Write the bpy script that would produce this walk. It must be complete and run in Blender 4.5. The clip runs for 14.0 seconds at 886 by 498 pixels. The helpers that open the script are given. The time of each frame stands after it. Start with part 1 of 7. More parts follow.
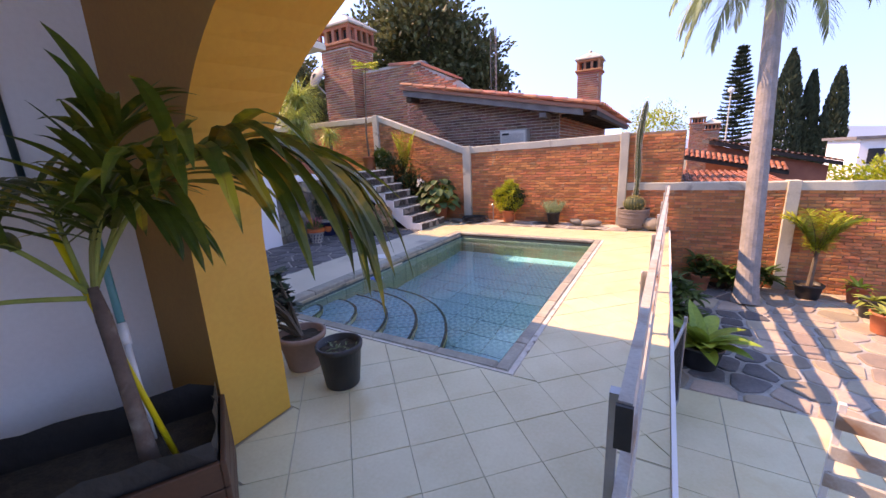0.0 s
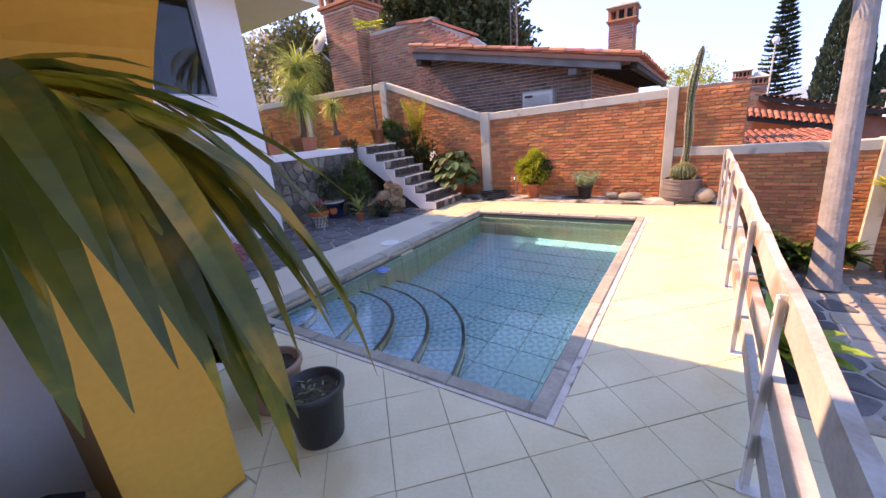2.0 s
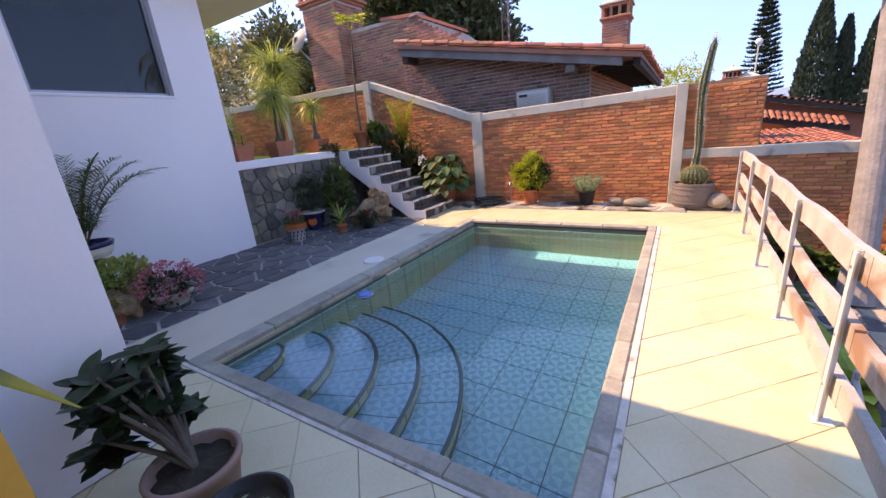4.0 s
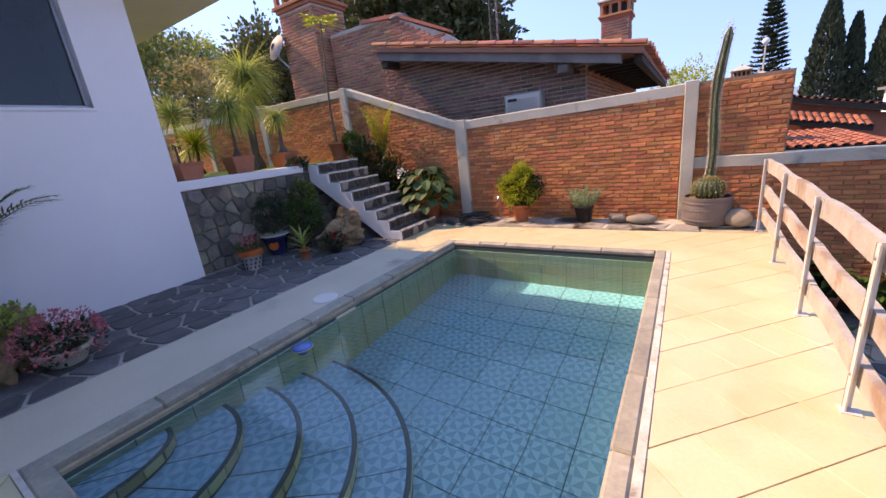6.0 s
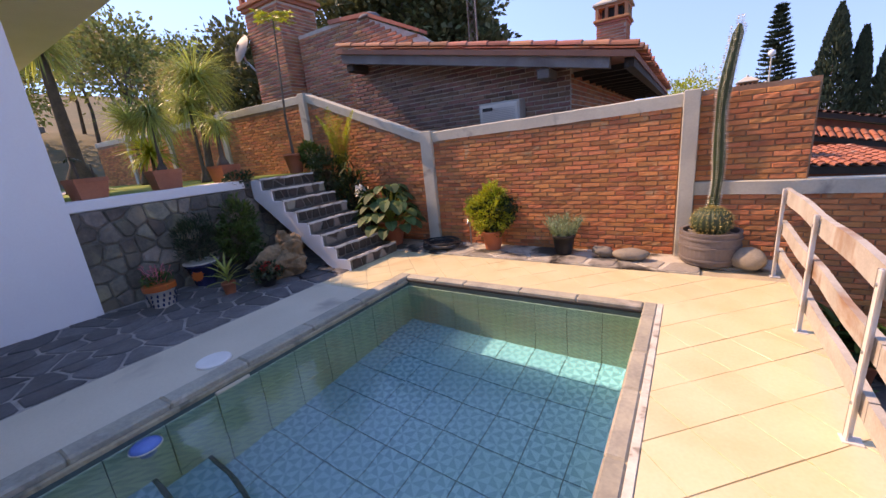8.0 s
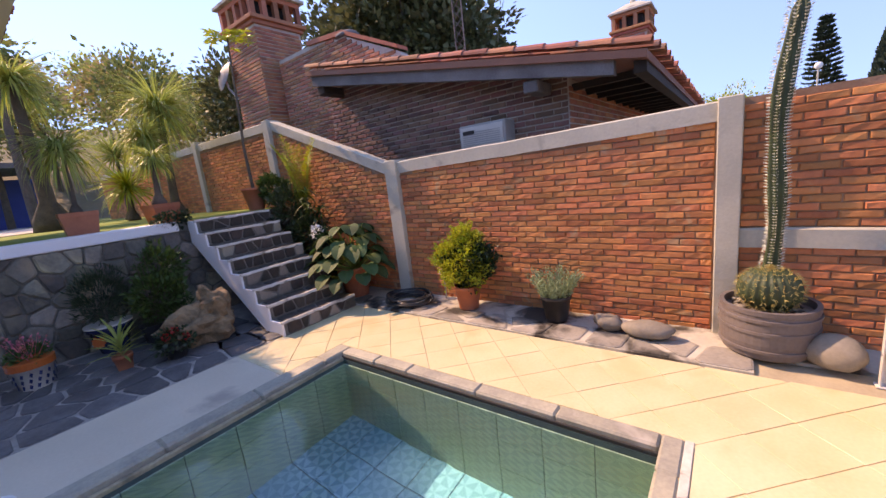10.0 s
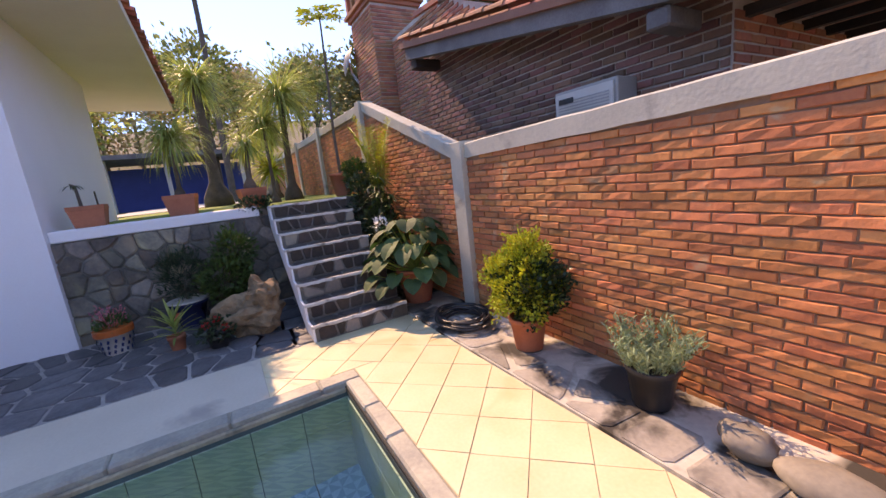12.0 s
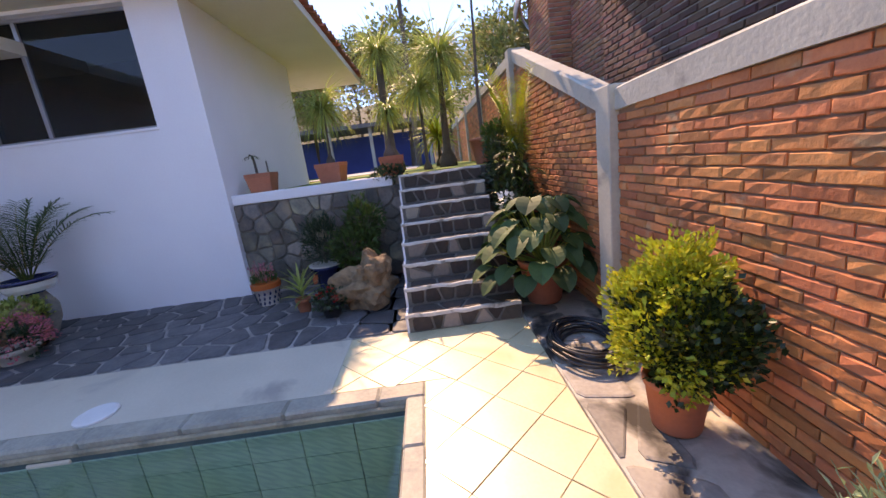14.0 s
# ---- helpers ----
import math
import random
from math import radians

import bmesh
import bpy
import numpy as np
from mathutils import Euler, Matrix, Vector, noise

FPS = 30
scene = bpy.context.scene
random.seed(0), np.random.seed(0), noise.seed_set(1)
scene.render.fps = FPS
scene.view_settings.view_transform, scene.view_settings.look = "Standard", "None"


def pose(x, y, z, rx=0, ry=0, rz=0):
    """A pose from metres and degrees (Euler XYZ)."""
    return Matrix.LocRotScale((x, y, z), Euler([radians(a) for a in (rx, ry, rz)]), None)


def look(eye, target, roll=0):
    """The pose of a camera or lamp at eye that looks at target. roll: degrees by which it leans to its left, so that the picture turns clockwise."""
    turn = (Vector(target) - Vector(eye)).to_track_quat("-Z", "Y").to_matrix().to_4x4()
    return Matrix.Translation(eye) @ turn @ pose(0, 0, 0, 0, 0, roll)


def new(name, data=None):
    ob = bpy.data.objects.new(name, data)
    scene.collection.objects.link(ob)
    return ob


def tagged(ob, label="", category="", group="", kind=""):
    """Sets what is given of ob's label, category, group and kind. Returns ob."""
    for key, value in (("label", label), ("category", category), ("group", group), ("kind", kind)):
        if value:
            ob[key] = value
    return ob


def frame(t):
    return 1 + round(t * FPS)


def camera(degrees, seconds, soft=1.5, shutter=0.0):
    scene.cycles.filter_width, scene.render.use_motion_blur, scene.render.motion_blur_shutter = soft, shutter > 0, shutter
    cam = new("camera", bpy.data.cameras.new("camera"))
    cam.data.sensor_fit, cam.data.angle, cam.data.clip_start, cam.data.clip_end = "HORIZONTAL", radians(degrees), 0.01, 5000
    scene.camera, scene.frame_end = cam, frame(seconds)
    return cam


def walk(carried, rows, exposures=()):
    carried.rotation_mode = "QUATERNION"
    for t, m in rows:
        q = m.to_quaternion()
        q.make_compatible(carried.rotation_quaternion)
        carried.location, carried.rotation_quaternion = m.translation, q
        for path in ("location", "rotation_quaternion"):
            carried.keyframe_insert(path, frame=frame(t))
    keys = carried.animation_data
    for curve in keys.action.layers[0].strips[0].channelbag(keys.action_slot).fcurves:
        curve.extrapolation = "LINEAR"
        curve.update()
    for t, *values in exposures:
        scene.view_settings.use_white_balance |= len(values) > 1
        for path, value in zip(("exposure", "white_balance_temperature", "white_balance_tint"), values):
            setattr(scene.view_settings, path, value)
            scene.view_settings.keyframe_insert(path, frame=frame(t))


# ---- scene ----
cam = camera(99.0, 14.0)
METRES, EYE, TILT, LEAN, TURN = 8.0, 1.5, 0.0, 0.0, 31.9
PATH = [
    (0, (0.576, 0.459, 1.577), (-0.411, 2.135, 1.11), -2.7),
    (0.5, (0.44, 0.668, 1.557), (-0.65, 2.278, 1.087), -3.3),
    (1, (0.273, 0.88, 1.555), (-0.853, 2.458, 1.062), -4.2),
    (1.5, (0.227, 1.061, 1.555), (-0.876, 2.641, 1.018), -5.2),
    (2, (0.206, 1.225, 1.532), (-0.861, 2.808, 0.936), -5.0),
    (2.5, (0.096, 1.427, 1.516), (-0.957, 3.003, 0.879), -4.8),
    (3, (-0.035, 1.556, 1.528), (-1.071, 3.14, 0.881), -4.8),
    (3.2, (-0.062, 1.587, 1.519), (-1.086, 3.184, 0.885), -4.9),
    (5.5, (-0.269, 2.465, 1.537), (-1.325, 4.072, 0.984), -6.5),
    (6, (-0.209, 2.768, 1.529), (-1.265, 4.373, 0.976), -6.5),
    (6.5, (-0.25, 3.066, 1.512), (-1.314, 4.665, 0.954), -6.4),
    (7, (-0.258, 3.362, 1.561), (-1.351, 4.943, 1.011), -6.6),
    (7.5, (-0.145, 3.671, 1.576), (-1.225, 5.267, 1.041), -6.2),
    (8, (-0.163, 3.972, 1.566), (-1.233, 5.581, 1.048), -5.6),
    (8.5, (-0.217, 4.253, 1.598), (-1.287, 5.882, 1.145), -5.6),
    (8.7, (-0.223, 4.373, 1.596), (-1.295, 6.008, 1.171), -5.9),
    (10.8, (-0.142, 6.138, 1.574), (-1.511, 7.533, 1.15), -6.4),
    (11, (-0.19, 6.262, 1.559), (-1.613, 7.594, 1.111), -6.5),
    (11.5, (-0.28, 6.596, 1.559), (-1.844, 7.764, 1.124), -6.6),
    (12, (-0.313, 6.95, 1.528), (-2.02, 7.917, 1.139), -6.3),
    (12.5, (-0.391, 7.276, 1.498), (-2.208, 7.992, 1.069), -5.1),
    (13, (-0.522, 7.516, 1.505), (-2.41, 8.029, 1.092), -6.9),
    (13.5, (-0.677, 7.76, 1.497), (-2.609, 8.053, 1.071), -7.7),
    (14, (-0.945, 7.865, 1.477), (-2.892, 7.9, 1.021), -7.4),
]
EXPOSURES = [(0.0, 3.08, 12500, 42), (1.5, 3.22, 12700, 42), (3.0, 3.10, 12100, 38), (5.5, 2.72, 11900, 35), (8.5, 2.54, 11900, 37), (11.0, 2.70, 12000, 38), (12.5, 2.80, 11800, 37), (14.0, 2.84, 11600, 34)]
walk(cam, [(t, look(eye, target, roll)) for t, eye, target, roll in PATH], EXPOSURES)


# ---- light ----
SUN = Vector((-0.72, -0.095, 0.69)).normalized()
world = bpy.data.worlds.new("sky_world")
scene.world = world
world.use_nodes = True
wn = world.node_tree
sky = wn.nodes.new("ShaderNodeTexSky")
sky.sky_type = "NISHITA"
sky.sun_disc = False
sky.sun_elevation = math.asin(SUN.z)
sky.sun_rotation = math.atan2(SUN.x, SUN.y)
sky.altitude = 4000
sky.dust_density = 0.0
sky.ozone_density = 3.0
wn.nodes["Background"].inputs["Strength"].default_value = 0.15
deep = wn.nodes.new("ShaderNodeHueSaturation")
deep.inputs["Saturation"].default_value = 1.17
tc = wn.nodes.new("ShaderNodeTexCoord")
lift = wn.nodes.new("ShaderNodeVectorMath")
lift.operation = "ADD"
lift.inputs[1].default_value = (0.0, 0.0, 0.42)    # dry clear air: a deep blue that starts low
wn.links.new(tc.outputs["Generated"], lift.inputs[0])
unit = wn.nodes.new("ShaderNodeVectorMath")
unit.operation = "NORMALIZE"
wn.links.new(lift.outputs[0], unit.inputs[0])
wn.links.new(unit.outputs[0], sky.inputs[0])
wn.links.new(sky.outputs[0], deep.inputs["Color"])
wn.links.new(deep.outputs[0], wn.nodes["Background"].inputs[0])
sun_data = bpy.data.lights.new("sun", "SUN")
sun_data.energy, sun_data.angle, sun_data.color = 0.98, radians(0.5), (1.0, 0.92, 0.79)
sun_ob = new("sun", sun_data)
sun_ob.matrix_world = look((0, 0, 20), (-SUN.x * 10, -SUN.y * 10, 20 - SUN.z * 10))

# ---- materials ----
def surf(name, c1, c2, scale=4.0, rough=0.7, bump=0.3, fine=60.0, metal=0.0, rand=0.0, stain=None, hue=0.0, depth=0.004, trans=0.0, stain_scale=1.3, stain_at=0.55):
    """A painted, stone or woody surface: two tones at a coarse and a fine scale, stains, relief."""
    m = bpy.data.materials.new(name)
    m.use_nodes = True
    nt, bs = m.node_tree, m.node_tree.nodes["Principled BSDF"]
    tc = nt.nodes.new("ShaderNodeTexCoord")
    n1 = nt.nodes.new("ShaderNodeTexNoise")
    n1.inputs["Scale"].default_value, n1.inputs["Detail"].default_value = scale, 6
    n2 = nt.nodes.new("ShaderNodeTexNoise")
    n2.inputs["Scale"].default_value, n2.inputs["Detail"].default_value = fine, 4
    geo = nt.nodes.new("ShaderNodeNewGeometry")
    for n in (n1, n2):
        nt.links.new(geo.outputs["Position"], n.inputs["Vector"])
    mix = nt.nodes.new("ShaderNodeMix")
    mix.data_type = "RGBA"
    mix.inputs["A"].default_value, mix.inputs["B"].default_value = (*c1, 1), (*c2, 1)
    ramp = nt.nodes.new("ShaderNodeMapRange")
    ramp.inputs["From Min"].default_value, ramp.inputs["From Max"].default_value = 0.35, 0.65
    add = nt.nodes.new("ShaderNodeMath")
    add.operation = "MULTIPLY_ADD"
    add.inputs[1].default_value = 0.35
    nt.links.new(n2.outputs[0], add.inputs[0])
    sc = nt.nodes.new("ShaderNodeMath")
    sc.operation = "MULTIPLY"
    sc.inputs[1].default_value = 0.65
    nt.links.new(n1.outputs[0], sc.inputs[0])
    nt.links.new(sc.outputs[0], add.inputs[2])
    nt.links.new(add.outputs[0], ramp.inputs["Value"])
    nt.links.new(ramp.outputs[0], mix.inputs["Factor"])
    col = mix.outputs["Result"]
    if stain:
        n3 = nt.nodes.new("ShaderNodeTexNoise")
        n3.inputs["Scale"].default_value, n3.inputs["Detail"].default_value, n3.inputs["Distortion"].default_value = stain_scale, 8, 0.6
        nt.links.new(geo.outputs["Position"], n3.inputs["Vector"])
        r3 = nt.nodes.new("ShaderNodeMapRange")
        r3.inputs["From Min"].default_value, r3.inputs["From Max"].default_value = stain_at, stain_at + 0.12
        nt.links.new(n3.outputs[0], r3.inputs["Value"])
        m3 = nt.nodes.new("ShaderNodeMix")
        m3.data_type = "RGBA"
        m3.inputs["B"].default_value = (*stain, 1)
        nt.links.new(col, m3.inputs["A"])
        nt.links.new(r3.outputs[0], m3.inputs["Factor"])
        col = m3.outputs["Result"]
    if rand or hue:
        oi = nt.nodes.new("ShaderNodeObjectInfo")
        isl = nt.nodes.new("ShaderNodeNewGeometry")
        s = nt.nodes.new("ShaderNodeMath")
        s.operation = "ADD"
        nt.links.new(oi.outputs["Random"], s.inputs[0])
        nt.links.new(isl.outputs["Random Per Island"], s.inputs[1])
        fr = nt.nodes.new("ShaderNodeMath")
        fr.operation = "FRACT"
        nt.links.new(s.outputs[0], fr.inputs[0])
        hs = nt.nodes.new("ShaderNodeHueSaturation")
        v = nt.nodes.new("ShaderNodeMapRange")
        v.inputs["To Min"].default_value, v.inputs["To Max"].default_value = 1 - rand, 1 + rand
        nt.links.new(fr.outputs[0], v.inputs["Value"])
        nt.links.new(v.outputs[0], hs.inputs["Value"])
        f2 = nt.nodes.new("ShaderNodeMath")
        f2.operation = "MULTIPLY"
        f2.inputs[1].default_value = 7.31
        nt.links.new(fr.outputs[0], f2.inputs[0])
        f3 = nt.nodes.new("ShaderNodeMath")
        f3.operation = "FRACT"
        nt.links.new(f2.outputs[0], f3.inputs[0])
        h = nt.nodes.new("ShaderNodeMapRange")
        h.inputs["To Min"].default_value, h.inputs["To Max"].default_value = 0.5 - hue, 0.5 + hue
        nt.links.new(f3.outputs[0], h.inputs["Value"])
        nt.links.new(h.outputs[0], hs.inputs["Hue"])
        nt.links.new(col, hs.inputs["Color"])
        col = hs.outputs[0]
    nt.links.new(col, bs.inputs["Base Color"])
    bs.inputs["Roughness"].default_value, bs.inputs["Metallic"].default_value = rough, metal
    if bump:
        b = nt.nodes.new("ShaderNodeBump")
        b.inputs["Strength"].default_value, b.inputs["Distance"].default_value = bump, depth
        nt.links.new(add.outputs[0], b.inputs["Height"])
        nt.links.new(b.outputs[0], bs.inputs["Normal"])
    if trans:
        tr = nt.nodes.new("ShaderNodeBsdfTranslucent")
        nt.links.new(col, tr.inputs[0])
        ms = nt.nodes.new("ShaderNodeMixShader")
        ms.inputs[0].default_value = trans
        nt.links.new(bs.outputs[0], ms.inputs[1])
        nt.links.new(tr.outputs[0], ms.inputs[2])
        nt.links.new(ms.outputs[0], nt.nodes["Material Output"].inputs[0])
    return m


M = {}
M["brick"] = surf("brick_red", (0.66, 0.235, 0.095), (0.50, 0.16, 0.068), 5, 0.85, 0.9, 45, rand=0.30, hue=0.009, stain=(0.50, 0.30, 0.17), stain_scale=6, stain_at=0.62, depth=0.012)
M["mortar"] = surf("mortar", (0.40, 0.23, 0.15), (0.27, 0.15, 0.10), 6, 0.95, 0.8, 50, depth=0.01)
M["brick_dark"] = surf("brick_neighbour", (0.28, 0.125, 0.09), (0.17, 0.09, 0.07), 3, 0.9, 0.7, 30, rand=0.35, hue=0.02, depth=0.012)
M["mortar_pale"] = surf("mortar_pale", (0.56, 0.49, 0.43), (0.40, 0.35, 0.30), 6, 0.95, 0.6, 50, depth=0.01)
M["brick_orange"] = surf("brick_orange", (0.50, 0.19, 0.10), (0.38, 0.14, 0.08), 3, 0.9, 0.7, 30, rand=0.3, hue=0.015, depth=0.012)
M["concrete"] = surf("concrete", (0.56, 0.53, 0.44), (0.43, 0.41, 0.35), 3, 0.9, 0.7, 40, stain=(0.24, 0.22, 0.20), stain_scale=2.5, stain_at=0.6, depth=0.01)
M["white"] = surf("white_paint", (0.86, 0.86, 0.87), (0.81, 0.81, 0.83), 1.2, 0.75, 0.25, 45, depth=0.004)
M["cream"] = surf("cream_soffit", (0.72, 0.68, 0.56), (0.66, 0.62, 0.50), 1.5, 0.8, 0.2, 40)
M["grey_wall"] = surf("grey_white_wall", (0.74, 0.73, 0.71), (0.66, 0.65, 0.63), 1.5, 0.8, 0.3, 40)
M["ochre"] = surf("ochre_paint", (0.80, 0.37, 0.055), (0.72, 0.31, 0.045), 1.4, 0.62, 0.10, 35, stain=(0.48, 0.24, 0.06), stain_scale=1.8, stain_at=0.68)
# same ochre paint at half value: the shade of the arcade side is in the colour
M["ochre_shaded"] = surf("ochre_paint_shaded_side", (0.40, 0.17, 0.03), (0.33, 0.13, 0.025), 1.4, 0.62, 0.35, 35)
M["tile"] = surf("cream_floor_tile", (0.70, 0.61, 0.41), (0.61, 0.51, 0.31), 2.6, 0.32, 0.12, 50, rand=0.03, hue=0.002, stain=(0.62, 0.48, 0.28), stain_scale=1.6, stain_at=0.60)
M["grout"] = surf("grout", (0.46, 0.39, 0.28), (0.36, 0.30, 0.22), 5, 0.95, 0.4, 60)
M["screed"] = surf("worn_screed", (0.64, 0.56, 0.45), (0.56, 0.49, 0.39), 1.6, 0.8, 0.4, 45, stain=(0.38, 0.33, 0.28), stain_at=0.6)
M["ledge"] = surf("tan_ledge", (0.46, 0.37, 0.25), (0.28, 0.23, 0.16), 5, 0.7, 0.7, 45, stain=(0.16, 0.15, 0.11), stain_scale=4, stain_at=0.55)
M["coping"] = surf("coping_stone", (0.42, 0.39, 0.31), (0.25, 0.24, 0.21), 3.5, 0.7, 0.7, 45, rand=0.12, stain=(0.45, 0.41, 0.36), stain_scale=4, stain_at=0.6, depth=0.008)
M["nosing"] = surf("worn_white_edge", (0.66, 0.63, 0.58), (0.48, 0.45, 0.40), 9, 0.85, 0.6, 60, stain=(0.20, 0.17, 0.14), stain_scale=9, stain_at=0.58)
M["slate"] = surf("slate", (0.14, 0.14, 0.145), (0.065, 0.067, 0.074), 4, 0.62, 0.8, 35, rand=0.35, depth=0.01)
M["slate_joint"] = surf("slate_joint", (0.44, 0.42, 0.39), (0.24, 0.23, 0.215), 6, 0.95, 0.6, 60, depth=0.008)
M["flag"] = surf("tan_flagstone", (0.42, 0.33, 0.25), (0.28, 0.23, 0.19), 3, 0.75, 0.7, 35, rand=0.3, hue=0.02, depth=0.01)
M["stone_grey"] = surf("volcanic_stone", (0.25, 0.215, 0.17), (0.12, 0.11, 0.095), 4, 0.9, 1.0, 25, rand=0.5, hue=0.035, stain=(0.33, 0.26, 0.18), stain_scale=2.6, stain_at=0.52, depth=0.03)
M["stone_mortar"] = surf("stone_mortar", (0.22, 0.195, 0.165), (0.13, 0.12, 0.105), 5, 0.95, 0.8, 40, depth=0.01)
M["stair_stone"] = surf("stair_stone", (0.10, 0.07, 0.055), (0.05, 0.04, 0.034), 4, 0.85, 1.0, 25, rand=0.35, hue=0.02, depth=0.015)
M["rock"] = surf("tan_rock", (0.36, 0.22, 0.125), (0.15, 0.095, 0.055), 9, 0.95, 1.0, 25, depth=0.03)
M["river"] = surf("river_stone", (0.30, 0.26, 0.21), (0.20, 0.175, 0.15), 6, 0.8, 0.5, 50, rand=0.2)
M["terracotta"] = surf("terracotta", (0.55, 0.165, 0.085), (0.46, 0.13, 0.068), 5, 0.7, 0.3, 40, rand=0.1)
M["terra_faded"] = surf("faded_terracotta", (0.40, 0.24, 0.19), (0.32, 0.19, 0.15), 5, 0.8, 0.3, 40)
M["black"] = surf("black_plastic", (0.016, 0.016, 0.018), (0.028, 0.028, 0.03), 6, 0.45, 0.15, 50)
M["soil"] = surf("soil", (0.07, 0.05, 0.035), (0.035, 0.026, 0.02), 14, 1.0, 1.0, 70, depth=0.02)
M["barrel"] = surf("grey_brown_barrel", (0.18, 0.15, 0.145), (0.12, 0.10, 0.10), 3, 0.7, 0.5, 40)
M["wood_rail"] = surf("weathered_rail_wood", (0.52, 0.49, 0.45), (0.35, 0.32, 0.29), 5, 0.8, 0.6, 70, stain=(0.30, 0.17, 0.11), stain_scale=2.2, stain_at=0.56)
M["white_metal"] = surf("white_painted_metal", (0.72, 0.70, 0.68), (0.62, 0.60, 0.58), 6, 0.45, 0.1, 60, stain=(0.34, 0.24, 0.18), stain_scale=9, stain_at=0.68)
M["grey_metal"] = surf("grey_metal", (0.42, 0.43, 0.45), (0.34, 0.35, 0.37), 6, 0.35, 0.1, 60, metal=0.7)
M["roof_tile"] = surf("clay_roof_tile", (0.46, 0.17, 0.10), (0.32, 0.13, 0.09), 3, 0.85, 0.6, 30, rand=0.35, hue=0.015, stain=(0.20, 0.15, 0.13), stain_scale=3, stain_at=0.6)
M["beam"] = surf("grey_timber_beam", (0.20, 0.19, 0.19), (0.11, 0.10, 0.10), 3, 0.85, 0.6, 50)
# dark timber; its near-black also paints the dimness behind the house window
M["beam_and_room_gloom"] = surf("dark_timber_and_room_gloom", (0.05, 0.035, 0.028), (0.03, 0.022, 0.018), 3, 0.85, 0.4, 40)
M["fascia"] = surf("red_fascia", (0.36, 0.14, 0.09), (0.28, 0.11, 0.075), 3, 0.8, 0.4, 40)
M["bark_palm"] = surf("palm_bark", (0.30, 0.28, 0.27), (0.20, 0.19, 0.18), 6, 0.95, 0.9, 30, depth=0.02)
M["bark"] = surf("bark", (0.16, 0.12, 0.09), (0.09, 0.07, 0.055), 6, 0.95, 0.9, 30, depth=0.02)
M["leaf"] = surf("leaf_green", (0.06, 0.125, 0.024), (0.038, 0.085, 0.017), 5, 0.55, 0.1, 30, rand=0.35, hue=0.025, trans=0.25)
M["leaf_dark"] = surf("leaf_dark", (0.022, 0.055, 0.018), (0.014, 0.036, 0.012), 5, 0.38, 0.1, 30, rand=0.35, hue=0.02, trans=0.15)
M["leaf_yellow"] = surf("leaf_yellow_green", (0.50, 0.50, 0.055), (0.26, 0.34, 0.035), 5, 0.5, 0.1, 30, rand=0.3, hue=0.03, trans=0.3)
M["leaf_frond"] = surf("palm_frond_green", (0.13, 0.16, 0.022), (0.05, 0.085, 0.014), 4, 0.36, 0.15, 30, rand=0.3, hue=0.03, stain=(0.44, 0.30, 0.03), stain_scale=5, stain_at=0.53, trans=0.35)
M["leaf_grey"] = surf("leaf_grey_green", (0.32, 0.41, 0.24), (0.20, 0.28, 0.15), 8, 0.7, 0.1, 30, rand=0.25, trans=0.2)
M["leaf_pony"] = surf("ponytail_leaf", (0.42, 0.48, 0.13), (0.24, 0.32, 0.08), 5, 0.45, 0.1, 30, rand=0.3, hue=0.02, trans=0.45)
M["leaf_olive"] = surf("olive_foliage", (0.15, 0.165, 0.065), (0.07, 0.09, 0.04), 1.5, 0.6, 0.1, 30, rand=0.45, hue=0.03, trans=0.2)
M["leaf_conifer"] = surf("conifer_foliage", (0.035, 0.06, 0.028), (0.02, 0.038, 0.02), 1.5, 0.7, 0.1, 30, rand=0.4, hue=0.02)
M["pink"] = surf("pink_petals", (0.80, 0.22, 0.25), (0.66, 0.13, 0.17), 9, 0.6, 0.1, 50, rand=0.3, hue=0.02, trans=0.25)
M["red_flower"] = surf("red_petals", (0.62, 0.035, 0.02), (0.5, 0.02, 0.02), 9, 0.6, 0.1, 50, rand=0.2, trans=0.2)
M["cactus"] = surf("cactus_green", (0.055, 0.085, 0.035), (0.035, 0.055, 0.025), 6, 0.6, 0.3, 40)
M["spine"] = surf("yellow_spines", (0.62, 0.50, 0.20), (0.5, 0.38, 0.13), 9, 0.6, 0.0, 50, rand=0.2)
M["pale_spine"] = surf("pale_spines", (0.78, 0.77, 0.66), (0.66, 0.65, 0.55), 9, 0.7, 0.0, 50)
M["grass"] = surf("lawn_grass", (0.16, 0.24, 0.03), (0.10, 0.17, 0.02), 4, 0.9, 0.8, 60, rand=0.3)
M["ground"] = surf("dry_ground", (0.20, 0.16, 0.10), (0.12, 0.12, 0.07), 0.2, 1.0, 0.5, 3)
M["paving"] = surf("pale_paving", (0.50, 0.46, 0.42), (0.42, 0.38, 0.35), 1.0, 0.9, 0.4, 30)
M["blue_wall"] = surf("blue_paint", (0.02, 0.07, 0.30), (0.016, 0.055, 0.24), 2, 0.6, 0.1, 30)
M["ac"] = surf("cream_enamel", (0.58, 0.56, 0.51), (0.52, 0.50, 0.46), 5, 0.5, 0.1, 60)
M["ac_side"] = surf("grey_enamel", (0.38, 0.37, 0.35), (0.32, 0.31, 0.29), 5, 0.5, 0.1, 60)
M["dish_grey"] = surf("weathered_grey_dish", (0.22, 0.22, 0.22), (0.15, 0.15, 0.15), 5, 0.6, 0.1, 40)
M["dark"] = surf("dark_gap", (0.02, 0.02, 0.02), (0.03, 0.03, 0.03), 5, 0.8, 0.0, 50)
